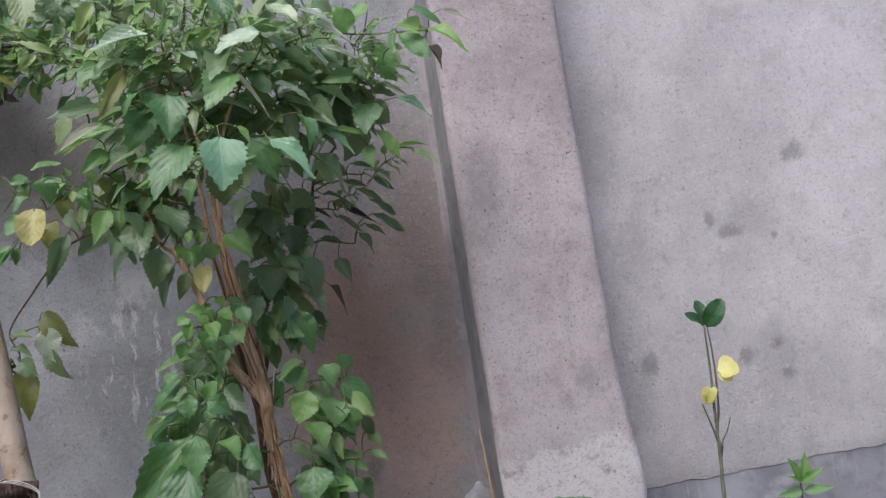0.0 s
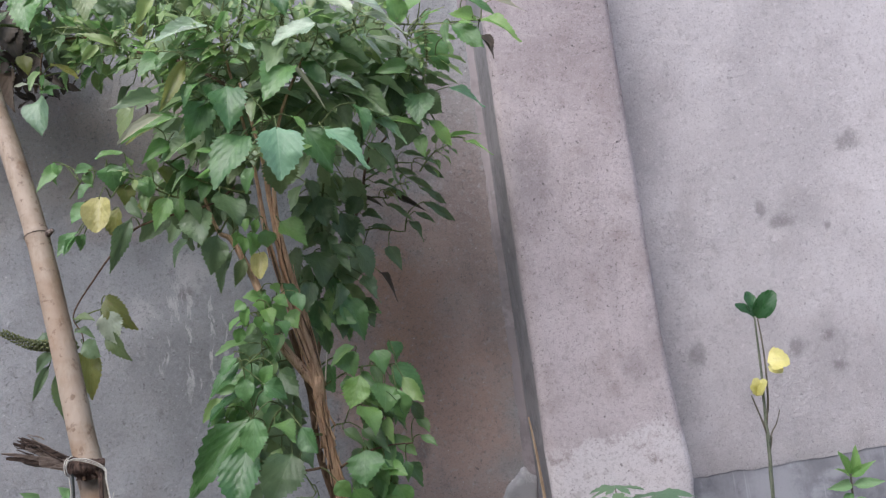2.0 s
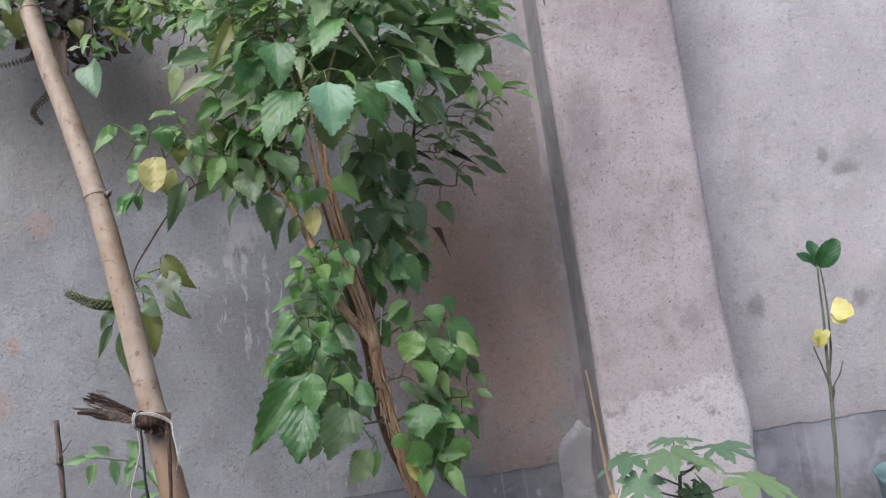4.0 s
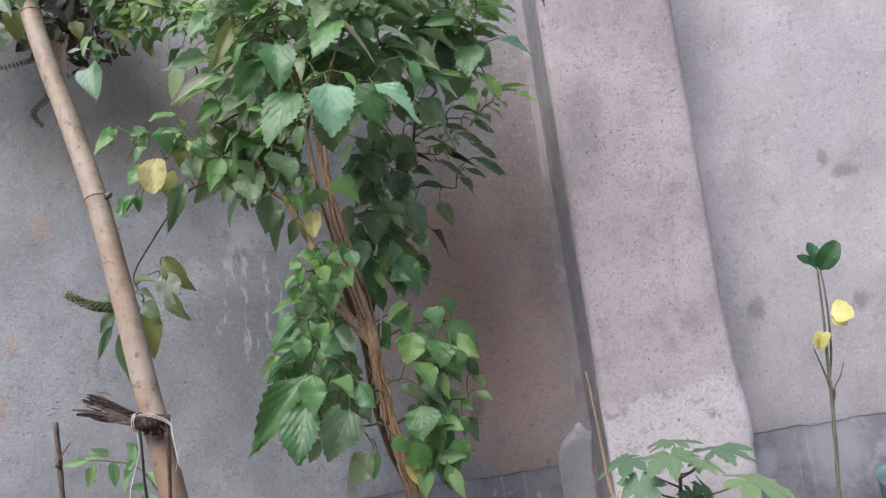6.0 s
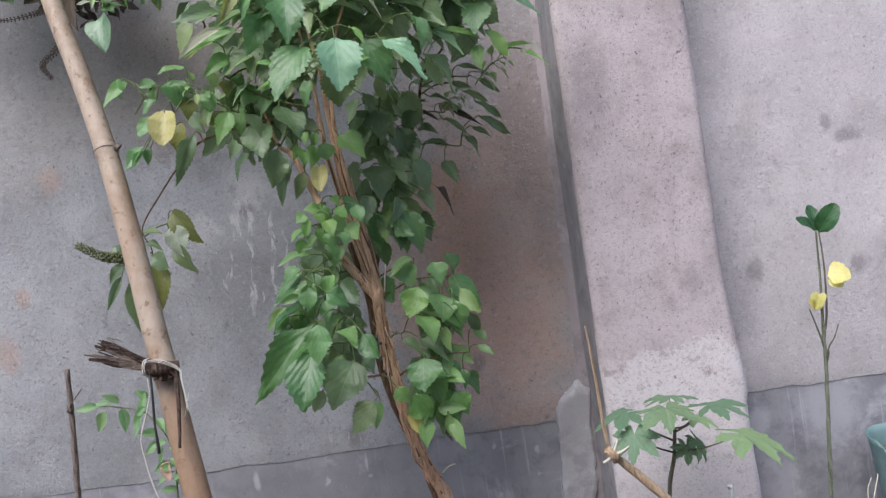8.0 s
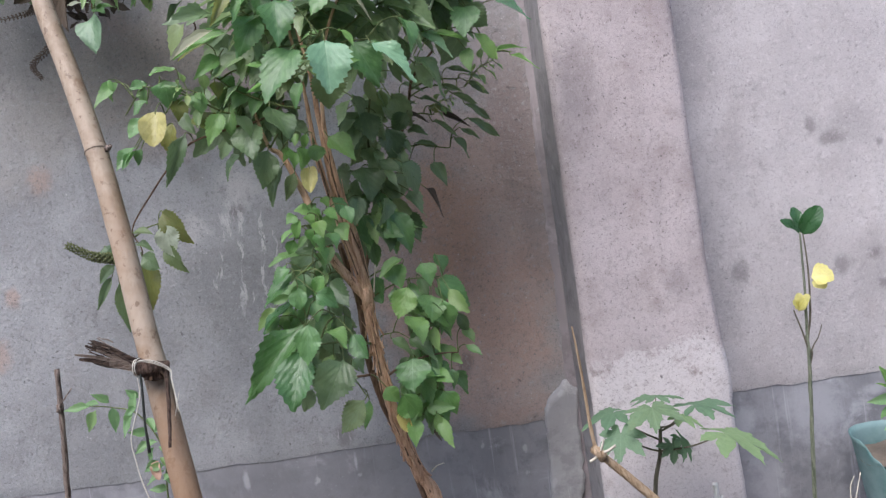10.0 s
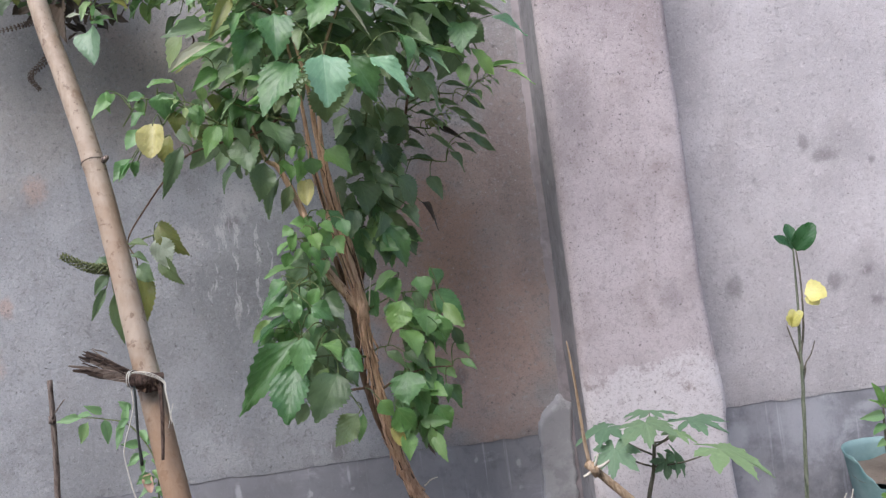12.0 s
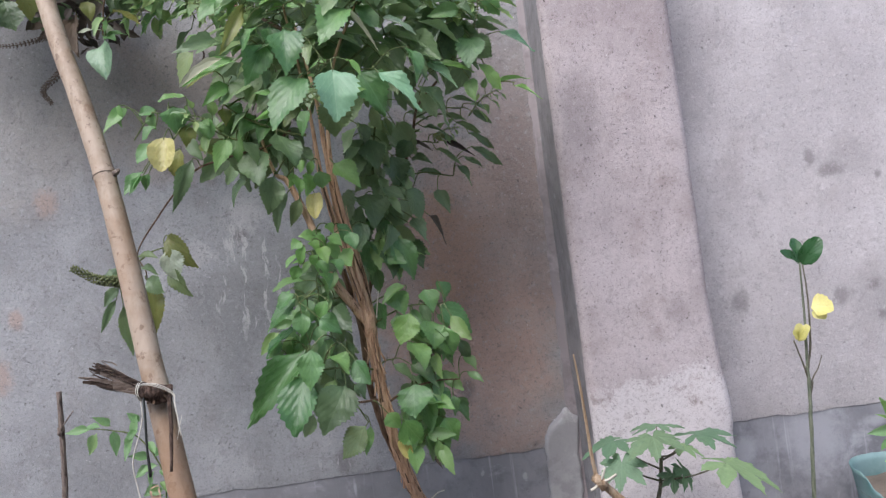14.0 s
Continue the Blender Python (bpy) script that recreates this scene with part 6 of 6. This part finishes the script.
    for d in (0.0, 0.003, -0.0028):
        tube(smooth_line([Vector(q) - here + Vector((0.4 * d, -0.3 * d, d * k)) for q, k in (((-0.7, 1.672, 1.1), 0.6), ((-0.692, 1.646, 1.112), 0.8), ((-0.6795, 1.642, 1.121), 0.5), ((-0.648, 1.64, 1.115), 1.0), ((-0.619, 1.645, 1.093), 0.8), ((-0.616, 1.64, 1.07), 0.5), ((-0.6125, 1.638, 1.03), 0.2), ((-0.611, 1.636, 1.006), 1.5))], 5), 0.0009, 0.0008, 5, 0.35, v, f)
    for b in ((-0.618, 1.63, 0.995), (-0.606, 1.632, 0.998), (-0.604, 1.64, 1.045)):
        tube(smooth_line([Vector((-0.6135, 1.637, 1.04)) - here, Vector((-0.612, 1.635, 1.02)) - here, Vector(b) - here], 4), 0.0009, 0.0006, 4, 0.3, v, f)
    for s in (0.0, 0.004):
        tube([Vector((-0.692 + s + 0.003 * math.cos(a), 1.66 + 0.021 * math.cos(a), 1.105 + 0.02 * math.sin(a))) - here for a in [2 * math.pi * k / 16 for k in range(17)]], 0.001, 0.001, 5, 0.3, v, f)
    part("string", mesh_from("string", v, f, string_mat), pole, "pale frayed string tied round the stub")
    v, f = tube(smooth_line([Vector(q) - here for q in ((-0.686, 1.652, 1.095), (-0.685, 1.648, 1.07), (-0.69, 1.645, 0.988), (-0.6918, 1.645, 0.9203))], 6), 0.0022, 0.0032, 6, 0.4)
    part("hanging_strip", mesh_from("hanging_strip", v, f, strip_mat), pole, "black rubber strip hanging from the stub")
    v, f = tube(smooth_line([Vector(q) - here for q in ((-0.693, 1.652, 1.085), (-0.693, 1.65, 1.05), (-0.7039, 1.648, 1.015), (-0.7254, 1.646, 0.956), (-0.722, 1.645, 0.9), (-0.7142, 1.643, 0.853), (-0.69, 1.64, 0.76), (-0.68, 1.64, 0.68))], 6), 0.0011, 0.002, 6, 0.15)
    part("loose_string", mesh_from("loose_string", v, f, string_mat), pole)
    return pole


build_bamboo()


# ---- the thin stick and the pale weed behind the pole ----
def build_stick():
    stick = base("garden_stick", (-1.13, 2.0, 0.0), "thin dry brown stick standing in the soil", "stick")
    here = Vector(stick.location)
    pts = [Vector(q) - here for q in ((-1.13, 2.0, -0.05), (-1.1, 2.0, 0.4), (-1.068, 2.0, 0.757), (-1.052, 2.0, 0.93), (-1.041, 2.0, 1.084))]
    part("stalk", tube_mesh("stalk", pts, 0.0085, 0.0065, dead_wood, 8, 0.25, 10), stick)
    part("side_twig", tube_mesh("side_twig", [Vector(q) - here for q in ((-1.046, 1.99, 0.987), (-1.035, 1.988, 1.0), (-1.004, 1.985, 1.032))], 0.0026, 0.0014, dead_wood, 5, 0.2), stick)
    v, f = tube([Vector((-1.05, 1.998, 0.972)) - here, Vector((-1.048, 1.998, 0.982)) - here, Vector((-1.047, 1.998, 0.992)) - here], 0.0098, 0.0092, 8, 0.3)
    part("knot", mesh_from("knot", v, f, dead_wood), stick)


build_stick()


def build_weed():
    weed = base("pale_weed", (-0.79, 1.97, 0.0), "slender pale green weed with small oval leaves", "weed")
    here = Vector(weed.location)
    main = [Vector(q) - here for q in ((-0.79, 1.97, -0.02), (-0.8, 1.96, 0.45), (-0.79, 1.95, 0.72), (-0.781, 1.95, 0.844), (-0.83, 1.95, 0.945), (-0.9, 1.95, 0.975), (-0.95, 1.95, 0.985))]
    part("stem", tube_mesh("stem", main, 0.003, 0.0012, twig_green, 6, 0.1, 8), weed)
    rnd = random.Random(3)
    upper = ((-0.945, 0.985, -1.0, 0.012, 0.055), (-0.925, 0.985, -0.9, 0.03, 0.05), (-0.93, 0.975, -0.45, -0.9, 0.055), (-0.9, 0.972, 0.05, -1.0, 0.06), (-0.9, 0.985, -0.6, 0.6, 0.05), (-0.845, 0.955, 0.2, 0.9, 0.05), (-0.84, 0.95, -0.6, -0.6, 0.05), (-0.8, 0.9, 0.8, 0.2, 0.05), (-0.79, 0.87, -0.9, -0.2, 0.045), (-0.785, 0.84, 0.8, 0.2, 0.04), (-0.83, 0.985, -0.5, 0.5, 0.05), (-0.83, 0.965, -0.7, -0.4, 0.05))
    lower = ((-0.85, 0.94, -0.3, -0.9, 0.045), (-0.815, 0.93, 0.5, -0.6, 0.045), (-0.82, 0.89, -0.7, 0.3, 0.05), (-0.815, 0.87, -0.8, -0.5, 0.05), (-0.8, 0.86, -0.4, -0.9, 0.045), (-0.785, 0.86, 0.7, -0.5, 0.05), (-0.79, 0.83, 0.6, -0.7, 0.05), (-0.8, 0.82, -0.8, -0.5, 0.05), (-0.79, 0.79, -0.8, -0.5, 0.05), (-0.79, 0.78, 0.5, -0.7, 0.05), (-0.782, 0.81, -0.8, 0.0, 0.05), (-0.785, 0.78, 0.7, 0.2, 0.04), (-0.79, 0.74, -0.9, 0.1, 0.05))
    for x, z, dx, dz, size in upper + lower:
        y = 1.95 + rnd.uniform(-0.02, 0.02)
        put_leaf(weed, leaf_data_plain("weed"), (x, y, z), (x + 1.1 * dx * size, y - rnd.uniform(-0.01, 0.03), z + 1.1 * dz * size), size * rnd.uniform(0.36, 0.5), rnd.uniform(-0.5, 0.5))


def weed_dried_leaf():
    """A pinkish dried leaf hanging on the weed."""
    weed = bpy.data.objects["pale_weed"]
    me = leaf_mesh("dried_leaf", plain("pink_dry_leaf", (0.42, 0.25, 0.19), (0.55, 0.36, 0.28), 0.7, 60.0), 0.5, 0.3, 0.4, 0.03, "oval", 6, 2, 4)
    tagged(put_leaf(weed, me, (-0.802, 1.945, 0.822), (-0.797, 1.93, 0.775), 0.026, 0.3, "dried_leaf"), "pinkish dried leaf")


def build_peg():
    peg = base("marker_peg", (0.636, 2.05, 0.0), "short white weathered stick standing before the pier", "peg")
    part("stick", tube_mesh("stick", [Vector((0.004, 0, -0.03)), Vector((0.002, 0, 0.15)), Vector((0.0, 0, 0.48)), Vector((-0.001, 0, 0.5))], 0.0075, 0.0066, peg_mat, 8, 0.25), peg)
    part("side_stub", tube_mesh("side_stub", [Vector((0.002, 0, 0.45)), Vector((0.009, -0.002, 0.46)), Vector((0.015, -0.003, 0.475))], 0.0032, 0.0022, peg_mat, 6, 0.3), peg)


def leaf_data_plain(kind):
    """An untoothed, rounder leaf."""
    if (kind, 0) not in leaf_store:
        leaf_store[kind, 0] = leaf_mesh("leaf", LEAF[kind], 0.3, 0.2, 0.25, teeth=0.015, outline="round", count=6, cols=2, seed=2, quilt=0.006)
    return leaf_store[kind, 0]


build_weed()
weed_dried_leaf()
build_peg()


# ---- the citrus sapling ----
def build_sapling():
    sap = base("citrus_sapling", (0.905, 2.1, 0.0), "slim green sapling with three dark leaves and two yellow ones", "sapling")
    here = Vector(sap.location)
    part("stem", tube_mesh("stem", [Vector(q) - here for q in ((0.905, 2.1, -0.02), (0.912, 2.1, 0.25), (0.923, 2.1, 0.431), (0.944, 2.1, 0.68), (0.955, 2.1, 0.809), (0.955, 2.1, 0.86))], 0.006, 0.0042, stalk_green, 9, 0.45, 14), sap)
    for pts, r in ((((0.955, 2.1, 0.83), (0.96, 2.1, 0.92), (0.966, 2.1, 0.997), (0.969, 2.1, 1.08), (0.972, 2.1, 1.145)), 0.0042),
                   (((0.957, 2.1, 0.85), (0.971, 2.098, 0.92), (0.978, 2.097, 1.0), (0.98, 2.097, 1.08), (0.978, 2.098, 1.14)), 0.0032),
                   (((0.955, 2.1, 0.82), (0.944, 2.098, 0.87), (0.927, 2.097, 0.935)), 0.003),
                   (((0.956, 2.1, 0.8), (0.97, 2.1, 0.83), (0.985, 2.1, 0.85), (1.0, 2.1, 0.885)), 0.0022),
                   (((0.955, 2.1, 0.78), (0.962, 2.1, 0.8), (0.966, 2.1, 0.815)), 0.0025)):
        part("twig", tube_mesh("twig", [Vector(q) - here for q in pts], r, r * 0.6, stalk_dark if r < 0.0035 else stalk_green, 7, 0.2), sap)
    glossy = leaf_mesh("leaf", LEAF["citrus"], 0.16, 0.14, 0.15, teeth=0.01, outline="oval", count=7, seed=4, quilt=0.004, ruffle=0.05)
    for root, tip, wd, spin in (((0.978, 2.1, 1.137), (1.024, 2.08, 1.21), 0.054, 0.1), ((0.968, 2.1, 1.145), (0.917, 2.09, 1.184), 0.036, 0.3), ((0.974, 2.11, 1.14), (0.973, 2.13, 1.214), 0.042, 0.3)):
        put_leaf(sap, glossy, root, tip, wd, spin)
    yellow = leaf_mesh("leaf", LEAF["petal"], 0.25, 0.12, 0.15, teeth=0.03, outline="oval", count=6, seed=7, quilt=0.006, ruffle=0.06)
    for root, tip, wd, spin in (((0.985, 2.096, 1.018), (1.04, 2.08, 1.016), 0.066, 0.1), ((0.985, 2.097, 1.006), (1.02, 2.085, 0.988), 0.03, 0.5), ((0.94, 2.094, 0.932), (0.921, 2.08, 0.966), 0.026, 0.2),
                                ((0.94, 2.094, 0.932), (0.966, 2.08, 0.975), 0.03, -0.3), ((0.94, 2.096, 0.932), (0.944, 2.088, 0.982), 0.032, 0.1)):
        put_leaf(sap, yellow, root, tip, wd, spin, "yellow_leaf")


build_sapling()


# ---- the papaya seedling ----
def lobed_mesh(name, mat, lobes, seed, deep=0.0):
    """A palmate leaf of unit reach: lobes round the stalk's end, each notched and drooping."""
    rnd = random.Random(seed)
    bm = bmesh.new()
    centre = bm.verts.new((0, 0, 0))
    rim = []
    for i in range(lobes):
        a = math.radians(-140 + 280 * i / (lobes - 1))
        reach = (0.6 + 0.4 * math.cos(a / 1.5)) * rnd.uniform(0.9, 1.08)
        step = math.radians(280 / (lobes - 1)) / 2
        sway = rnd.uniform(-0.25, 0.25) * step
        notch, ear = rnd.uniform(0.54, 0.64) - deep, rnd.uniform(0.0, 0.09)
        for da, r in ((-step, notch), (-step * 0.86, 0.62), (-step * 0.74, 0.76 + ear), (-step * 0.62, 0.77), (-step * 0.4, 0.83), (-step * 0.24, 0.92), (-step * 0.1, 0.99), (0.0, 1.06), (step * 0.12, 0.98), (step * 0.27, 0.9), (step * 0.48, 0.84 + ear), (step * 0.58, 0.76), (step * 0.78, 0.7), (step * 0.9, 0.6)):
            rr = reach * (r - 0.6 * deep * min(1.0, 1.6 * abs(da) / step)) * rnd.uniform(0.95, 1.04)
            b = a + da + sway * max(0.0, r - 0.4)
            rim.append(bm.verts.new((rr * math.sin(b), rr * math.cos(b), -0.26 * rr * rr + 0.07 * math.cos(3 * b + seed) * rr + 0.09 * (abs(da) / step) * rr + 0.03 * rnd.uniform(-1, 1) * rr)))
    mids = [bm.verts.new((0.25 * v.co.x, 0.25 * v.co.y, 0.02)) for v in rim]
    n = len(rim)
    for i in range(n - 1):
        bm.faces.new((mids[i], mids[i + 1], rim[i + 1], rim[i]))
        bm.faces.new((centre, mids[i + 1], mids[i]))
    bmesh.ops.recalc_face_normals(bm, faces=bm.faces)
    me = bpy.data.meshes.new(name)
    bm.to_mesh(me)
    bm.free()
    me.materials.append(mat)
    me.polygons.foreach_set("use_smooth", [True] * len(me.polygons))
    return me


def build_papaya():
    seedling = base("papaya_seedling", (0.42, 1.9, 0.0), "young papaya plant with a tier of lobed green leaves", "seedling")
    here = Vector(seedling.location)
    part("stem", tube_mesh("stem", [Vector(q) - here for q in ((0.42, 1.9, -0.02), (0.43, 1.9, 0.4), (0.439, 1.9, 0.572), (0.462, 1.9, 0.66), (0.473, 1.9, 0.73))], 0.0068, 0.0042, stalk_dark, 9, 0.15, 8), seedling)
    leaves = [lobed_mesh("leaf", LEAF["papaya"], 7, 1), lobed_mesh("leaf", LEAF["papaya"], 7, 2), lobed_mesh("leaf", LEAF["papaya_light"], 7, 3, 0.03)]
    rows = (((0.466, 1.9, 0.7), (0.36, 1.9, 0.785), 0.066, -105, 5, 0), ((0.47, 1.9, 0.725), (0.443, 1.84, 0.8), 0.068, 187, 8, 1), ((0.471, 1.9, 0.73), (0.485, 1.96, 0.79), 0.065, 5, 0, 0),
            ((0.471, 1.9, 0.72), (0.572, 1.93, 0.765), 0.085, 76, 0, 0), ((0.464, 1.9, 0.67), (0.598, 1.8, 0.725), 0.095, 105, 14, 2), ((0.464, 1.9, 0.67), (0.361, 1.84, 0.748), 0.058, 205, 40, 1),
            ((0.472, 1.9, 0.73), (0.514, 1.87, 0.76), 0.045, 105, 12, 2), ((0.466, 1.9, 0.68), (0.49, 1.88, 0.69), 0.036, 170, 78, 0), ((0.468, 1.9, 0.69), (0.515, 1.88, 0.7), 0.045, 120, 55, 1))
    for root, end, size, turn, dip, which in rows:
        stalk = part("leaf_stalk", tube_mesh("leaf_stalk", [Vector(root) - here, (Vector(root) + Vector(end)) / 2 - here + Vector((0, 0, -0.008)), Vector(end) - here], 0.0026, 0.0016, stalk_dark, 6, 0.1), seedling)
        ob = part("leaf", leaves[which], stalk)
        ob.matrix_basis = Matrix.Translation(-here) @ pose(*end, 0, 0, -turn) @ pose(0, 0, 0, -dip) @ Matrix.Diagonal((1.3 * size, 1.3 * size, 1.3 * size, 1))


build_papaya()


# ---- the broken cane ----
def build_cane():
    cane = base("split_cane", (0.6, 1.72, 0.0), "broken tan cane with a thin pointed upright splinter", "cane")
    here = Vector(cane.location)
    part("shaft", tube_mesh("shaft", [Vector(q) - here for q in ((0.92, 1.72, 0.0), (0.65, 1.73, 0.33), (0.385, 1.75, 0.632), (0.285, 1.75, 0.742))], 0.0125, 0.009, cane_mat, 10, 0.12, 10), cane)
    part("splinter", tube_mesh("splinter", [Vector(q) - here for q in ((0.283, 1.745, 0.735), (0.276, 1.745, 0.8), (0.274, 1.75, 0.9), (0.27, 1.75, 0.99), (0.266, 1.75, 1.04))], 0.0055, 0.0016, cane_mat, 7, 0.2, 8), cane)
    v, f = tube([Vector(q) - here for q in ((0.296, 1.74, 0.73), (0.286, 1.74, 0.743), (0.274, 1.74, 0.757))], 0.012, 0.010, 9, 0.5)
    part("knot", mesh_from("knot", v, f, cane_mat), cane)
    for end in ((0.325, 1.735, 0.757), (0.262, 1.735, 0.728), (0.3, 1.735, 0.775)):
        part("stub", tube_mesh("stub", [Vector((0.286, 1.738, 0.743)) - here, (Vector((0.286, 1.738, 0.743)) + Vector(end)) / 2 - here + Vector((0, 0, -0.003)), Vector(end) - here], 0.004, 0.003, dead_leaf_pale, 6, 0.4), cane)


build_cane()


# ---- the broken teal pot and its plant ----
def build_pot():
    pot = base("broken_pot", (1.245, 2.2, 0.0), "faded teal plastic pot with a broken rim, filled with soil", "pot")
    sides, verts, faces = 48, [], []
    high = 0.514
    for r_add in (0.0, -0.0025):
        for j in range(13):
            v = j / 12
            for k in range(sides):
                a = 2 * math.pi * k / sides
                cut = 0.0
                d = (a - math.radians(242) + math.pi) % (2 * math.pi) - math.pi
                if abs(d) < 0.88:
                    cut = 0.085 * (1 - (abs(d) / 0.88) ** 3) + 0.03 * noise.noise(Vector((a * 5, 0, 0))) + 0.012 * noise.noise(Vector((a * 17, 0, 0)))
                cut += 0.006 * max(0.0, noise.noise(Vector((a * 4, 2, 0))))
                z = (0.27 + (high - 0.27) * v)
                z = min(z, high - cut)
                r = 0.112 + 0.03 * (z - 0.27) / (high - 0.27) + (0.003 if z > high - 0.014 else 0.0) + r_add
                verts.append((r * math.cos(a), r * math.sin(a), z - 0.05 * r * math.cos(a) - 0.02 * r * math.sin(a) * (z - 0.27) / 0.285))
    ring = 13 * sides
    for s in range(2):
        for j in range(12):
            for k in range(sides):
                a, b = s * ring + j * sides + k, s * ring + j * sides + (k + 1) % sides
                q = (a, b, b + sides, a + sides)
                faces.append(q if s == 0 else q[::-1])
    for k in range(sides):
        a, b = 12 * sides + k, 12 * sides + (k + 1) % sides
        faces.append((a, b, b + ring, a + ring))
    part("shell", mesh_from("shell", verts, faces, teal_mat), pot)
    verts, faces = [(0, 0, 0.468)], []
    for j in (1, 2, 3, 4):
        for k in range(24):
            a = 2 * math.pi * k / 24
            r = 0.0337 * j
            verts.append((r * math.cos(a), r * math.sin(a), 0.468 + 0.016 * noise.noise(Vector((r * 40 * math.cos(a), r * 40 * math.sin(a), 1))) - 0.004 * j))
    for k in range(24):
        faces.append((0, 1 + k, 1 + (k + 1) % 24))
        for j in range(3):
            a, b = 1 + j * 24 + k, 1 + j * 24 + (k + 1) % 24
            faces.append((a, a + 24, b + 24, b))
    part("soil", mesh_from("soil", verts, faces, soil_mat), pot)
    # the block that carries it
    bm = bmesh.new()
    bmesh.ops.create_cube(bm, size=1.0, matrix=Matrix.Translation((1.3, 2.2, 0.13)) @ Matrix.Diagonal((0.5, 0.3, 0.28, 1)))
    bmesh.ops.bevel(bm, geom=bm.edges[:], offset=0.008, segments=2, affect="EDGES")
    me = bpy.data.meshes.new("concrete_block")
    bm.to_mesh(me)
    bm.free()
    me.materials.append(shaded_cement_mat)
    tagged(new("concrete_block", me), "grey concrete block under the teal pot", "block")


build_pot()


def build_pot_plant():
    plant = base("pot_seedling", (1.2, 2.16, 0.47), "small bright green seedling growing in the teal pot", "seedling")
    here = Vector(plant.location)
    part("stem", tube_mesh("stem", [Vector((0.0, 0, -0.02)), Vector((-0.006, 0, 0.07)), Vector((0.0, 0, 0.19))], 0.0042, 0.0026, stalk_dark, 7, 0.25), plant)
    part("stem", tube_mesh("stem", [Vector((-0.06, -0.1, -0.04)), Vector((-0.062, -0.1, 0.03)), Vector((-0.052, -0.1, 0.1))], 0.005, 0.004, stalk_dark, 7, 0.25), plant)
    rnd = random.Random(21)
    crown = [((0.0, 0, 0.19), (-0.03, -0.01, 0.262), 0.026, "l"), ((0.0, 0, 0.19), (0.022, -0.01, 0.275), 0.028, "l"), ((0.0, 0, 0.185), (-0.06, -0.03, 0.222), 0.024, "l"), ((0.0, 0, 0.185), (0.062, -0.03, 0.226), 0.026, "l"),
             ((0.0, 0, 0.165), (-0.085, -0.02, 0.168), 0.03, "weed"), ((0.0, 0, 0.16), (0.08, -0.03, 0.165), 0.03, "weed"), ((-0.003, 0, 0.14), (-0.055, -0.03, 0.118), 0.024, "g"), ((-0.003, 0, 0.12), (0.05, -0.03, 0.1), 0.024, "weed"),
             ((-0.004, 0, 0.09), (-0.045, -0.02, 0.082), 0.02, "weed"), ((-0.004, 0, 0.07), (0.04, -0.02, 0.06), 0.02, "g")]
    foot = [((-0.06, -0.1, -0.04), (-0.115, -0.14, -0.005), 0.03, "l"), ((-0.06, -0.1, -0.04), (-0.015, -0.14, 0.012), 0.032, "weed"), ((-0.06, -0.1, -0.03), (-0.07, -0.16, -0.005), 0.03, "l"), ((-0.055, -0.1, 0.0), (-0.09, -0.13, 0.035), 0.022, "l")]
    for k, (root, tip, wd, kind) in enumerate(crown + foot):
        put_leaf(plant, leaf_data(kind, k % 4) if len(kind) == 1 else leaf_data_plain(kind), here + Vector(root), here + Vector(tip), wd, rnd.uniform(-0.4, 0.5))


build_pot_plant()


def build_dry_twig():
    twig = base("dry_twig", (1.05, 2.12, 0.0), "thin pale dry forked twig beside the pot", "twig")
    here = Vector(twig.location)
    for pts in (((1.05, 2.12, -0.02), (1.04, 2.13, 0.25), (1.045, 2.15, 0.385), (1.06, 2.15, 0.43)), ((1.043, 2.14, 0.33), (1.05, 2.14, 0.36), (1.08, 2.15, 0.438))):
        part("branch", tube_mesh("branch", [Vector(q) - here for q in pts], 0.0028, 0.0012, dead_leaf_pale, 6, 0.3), twig)


build_dry_twig()
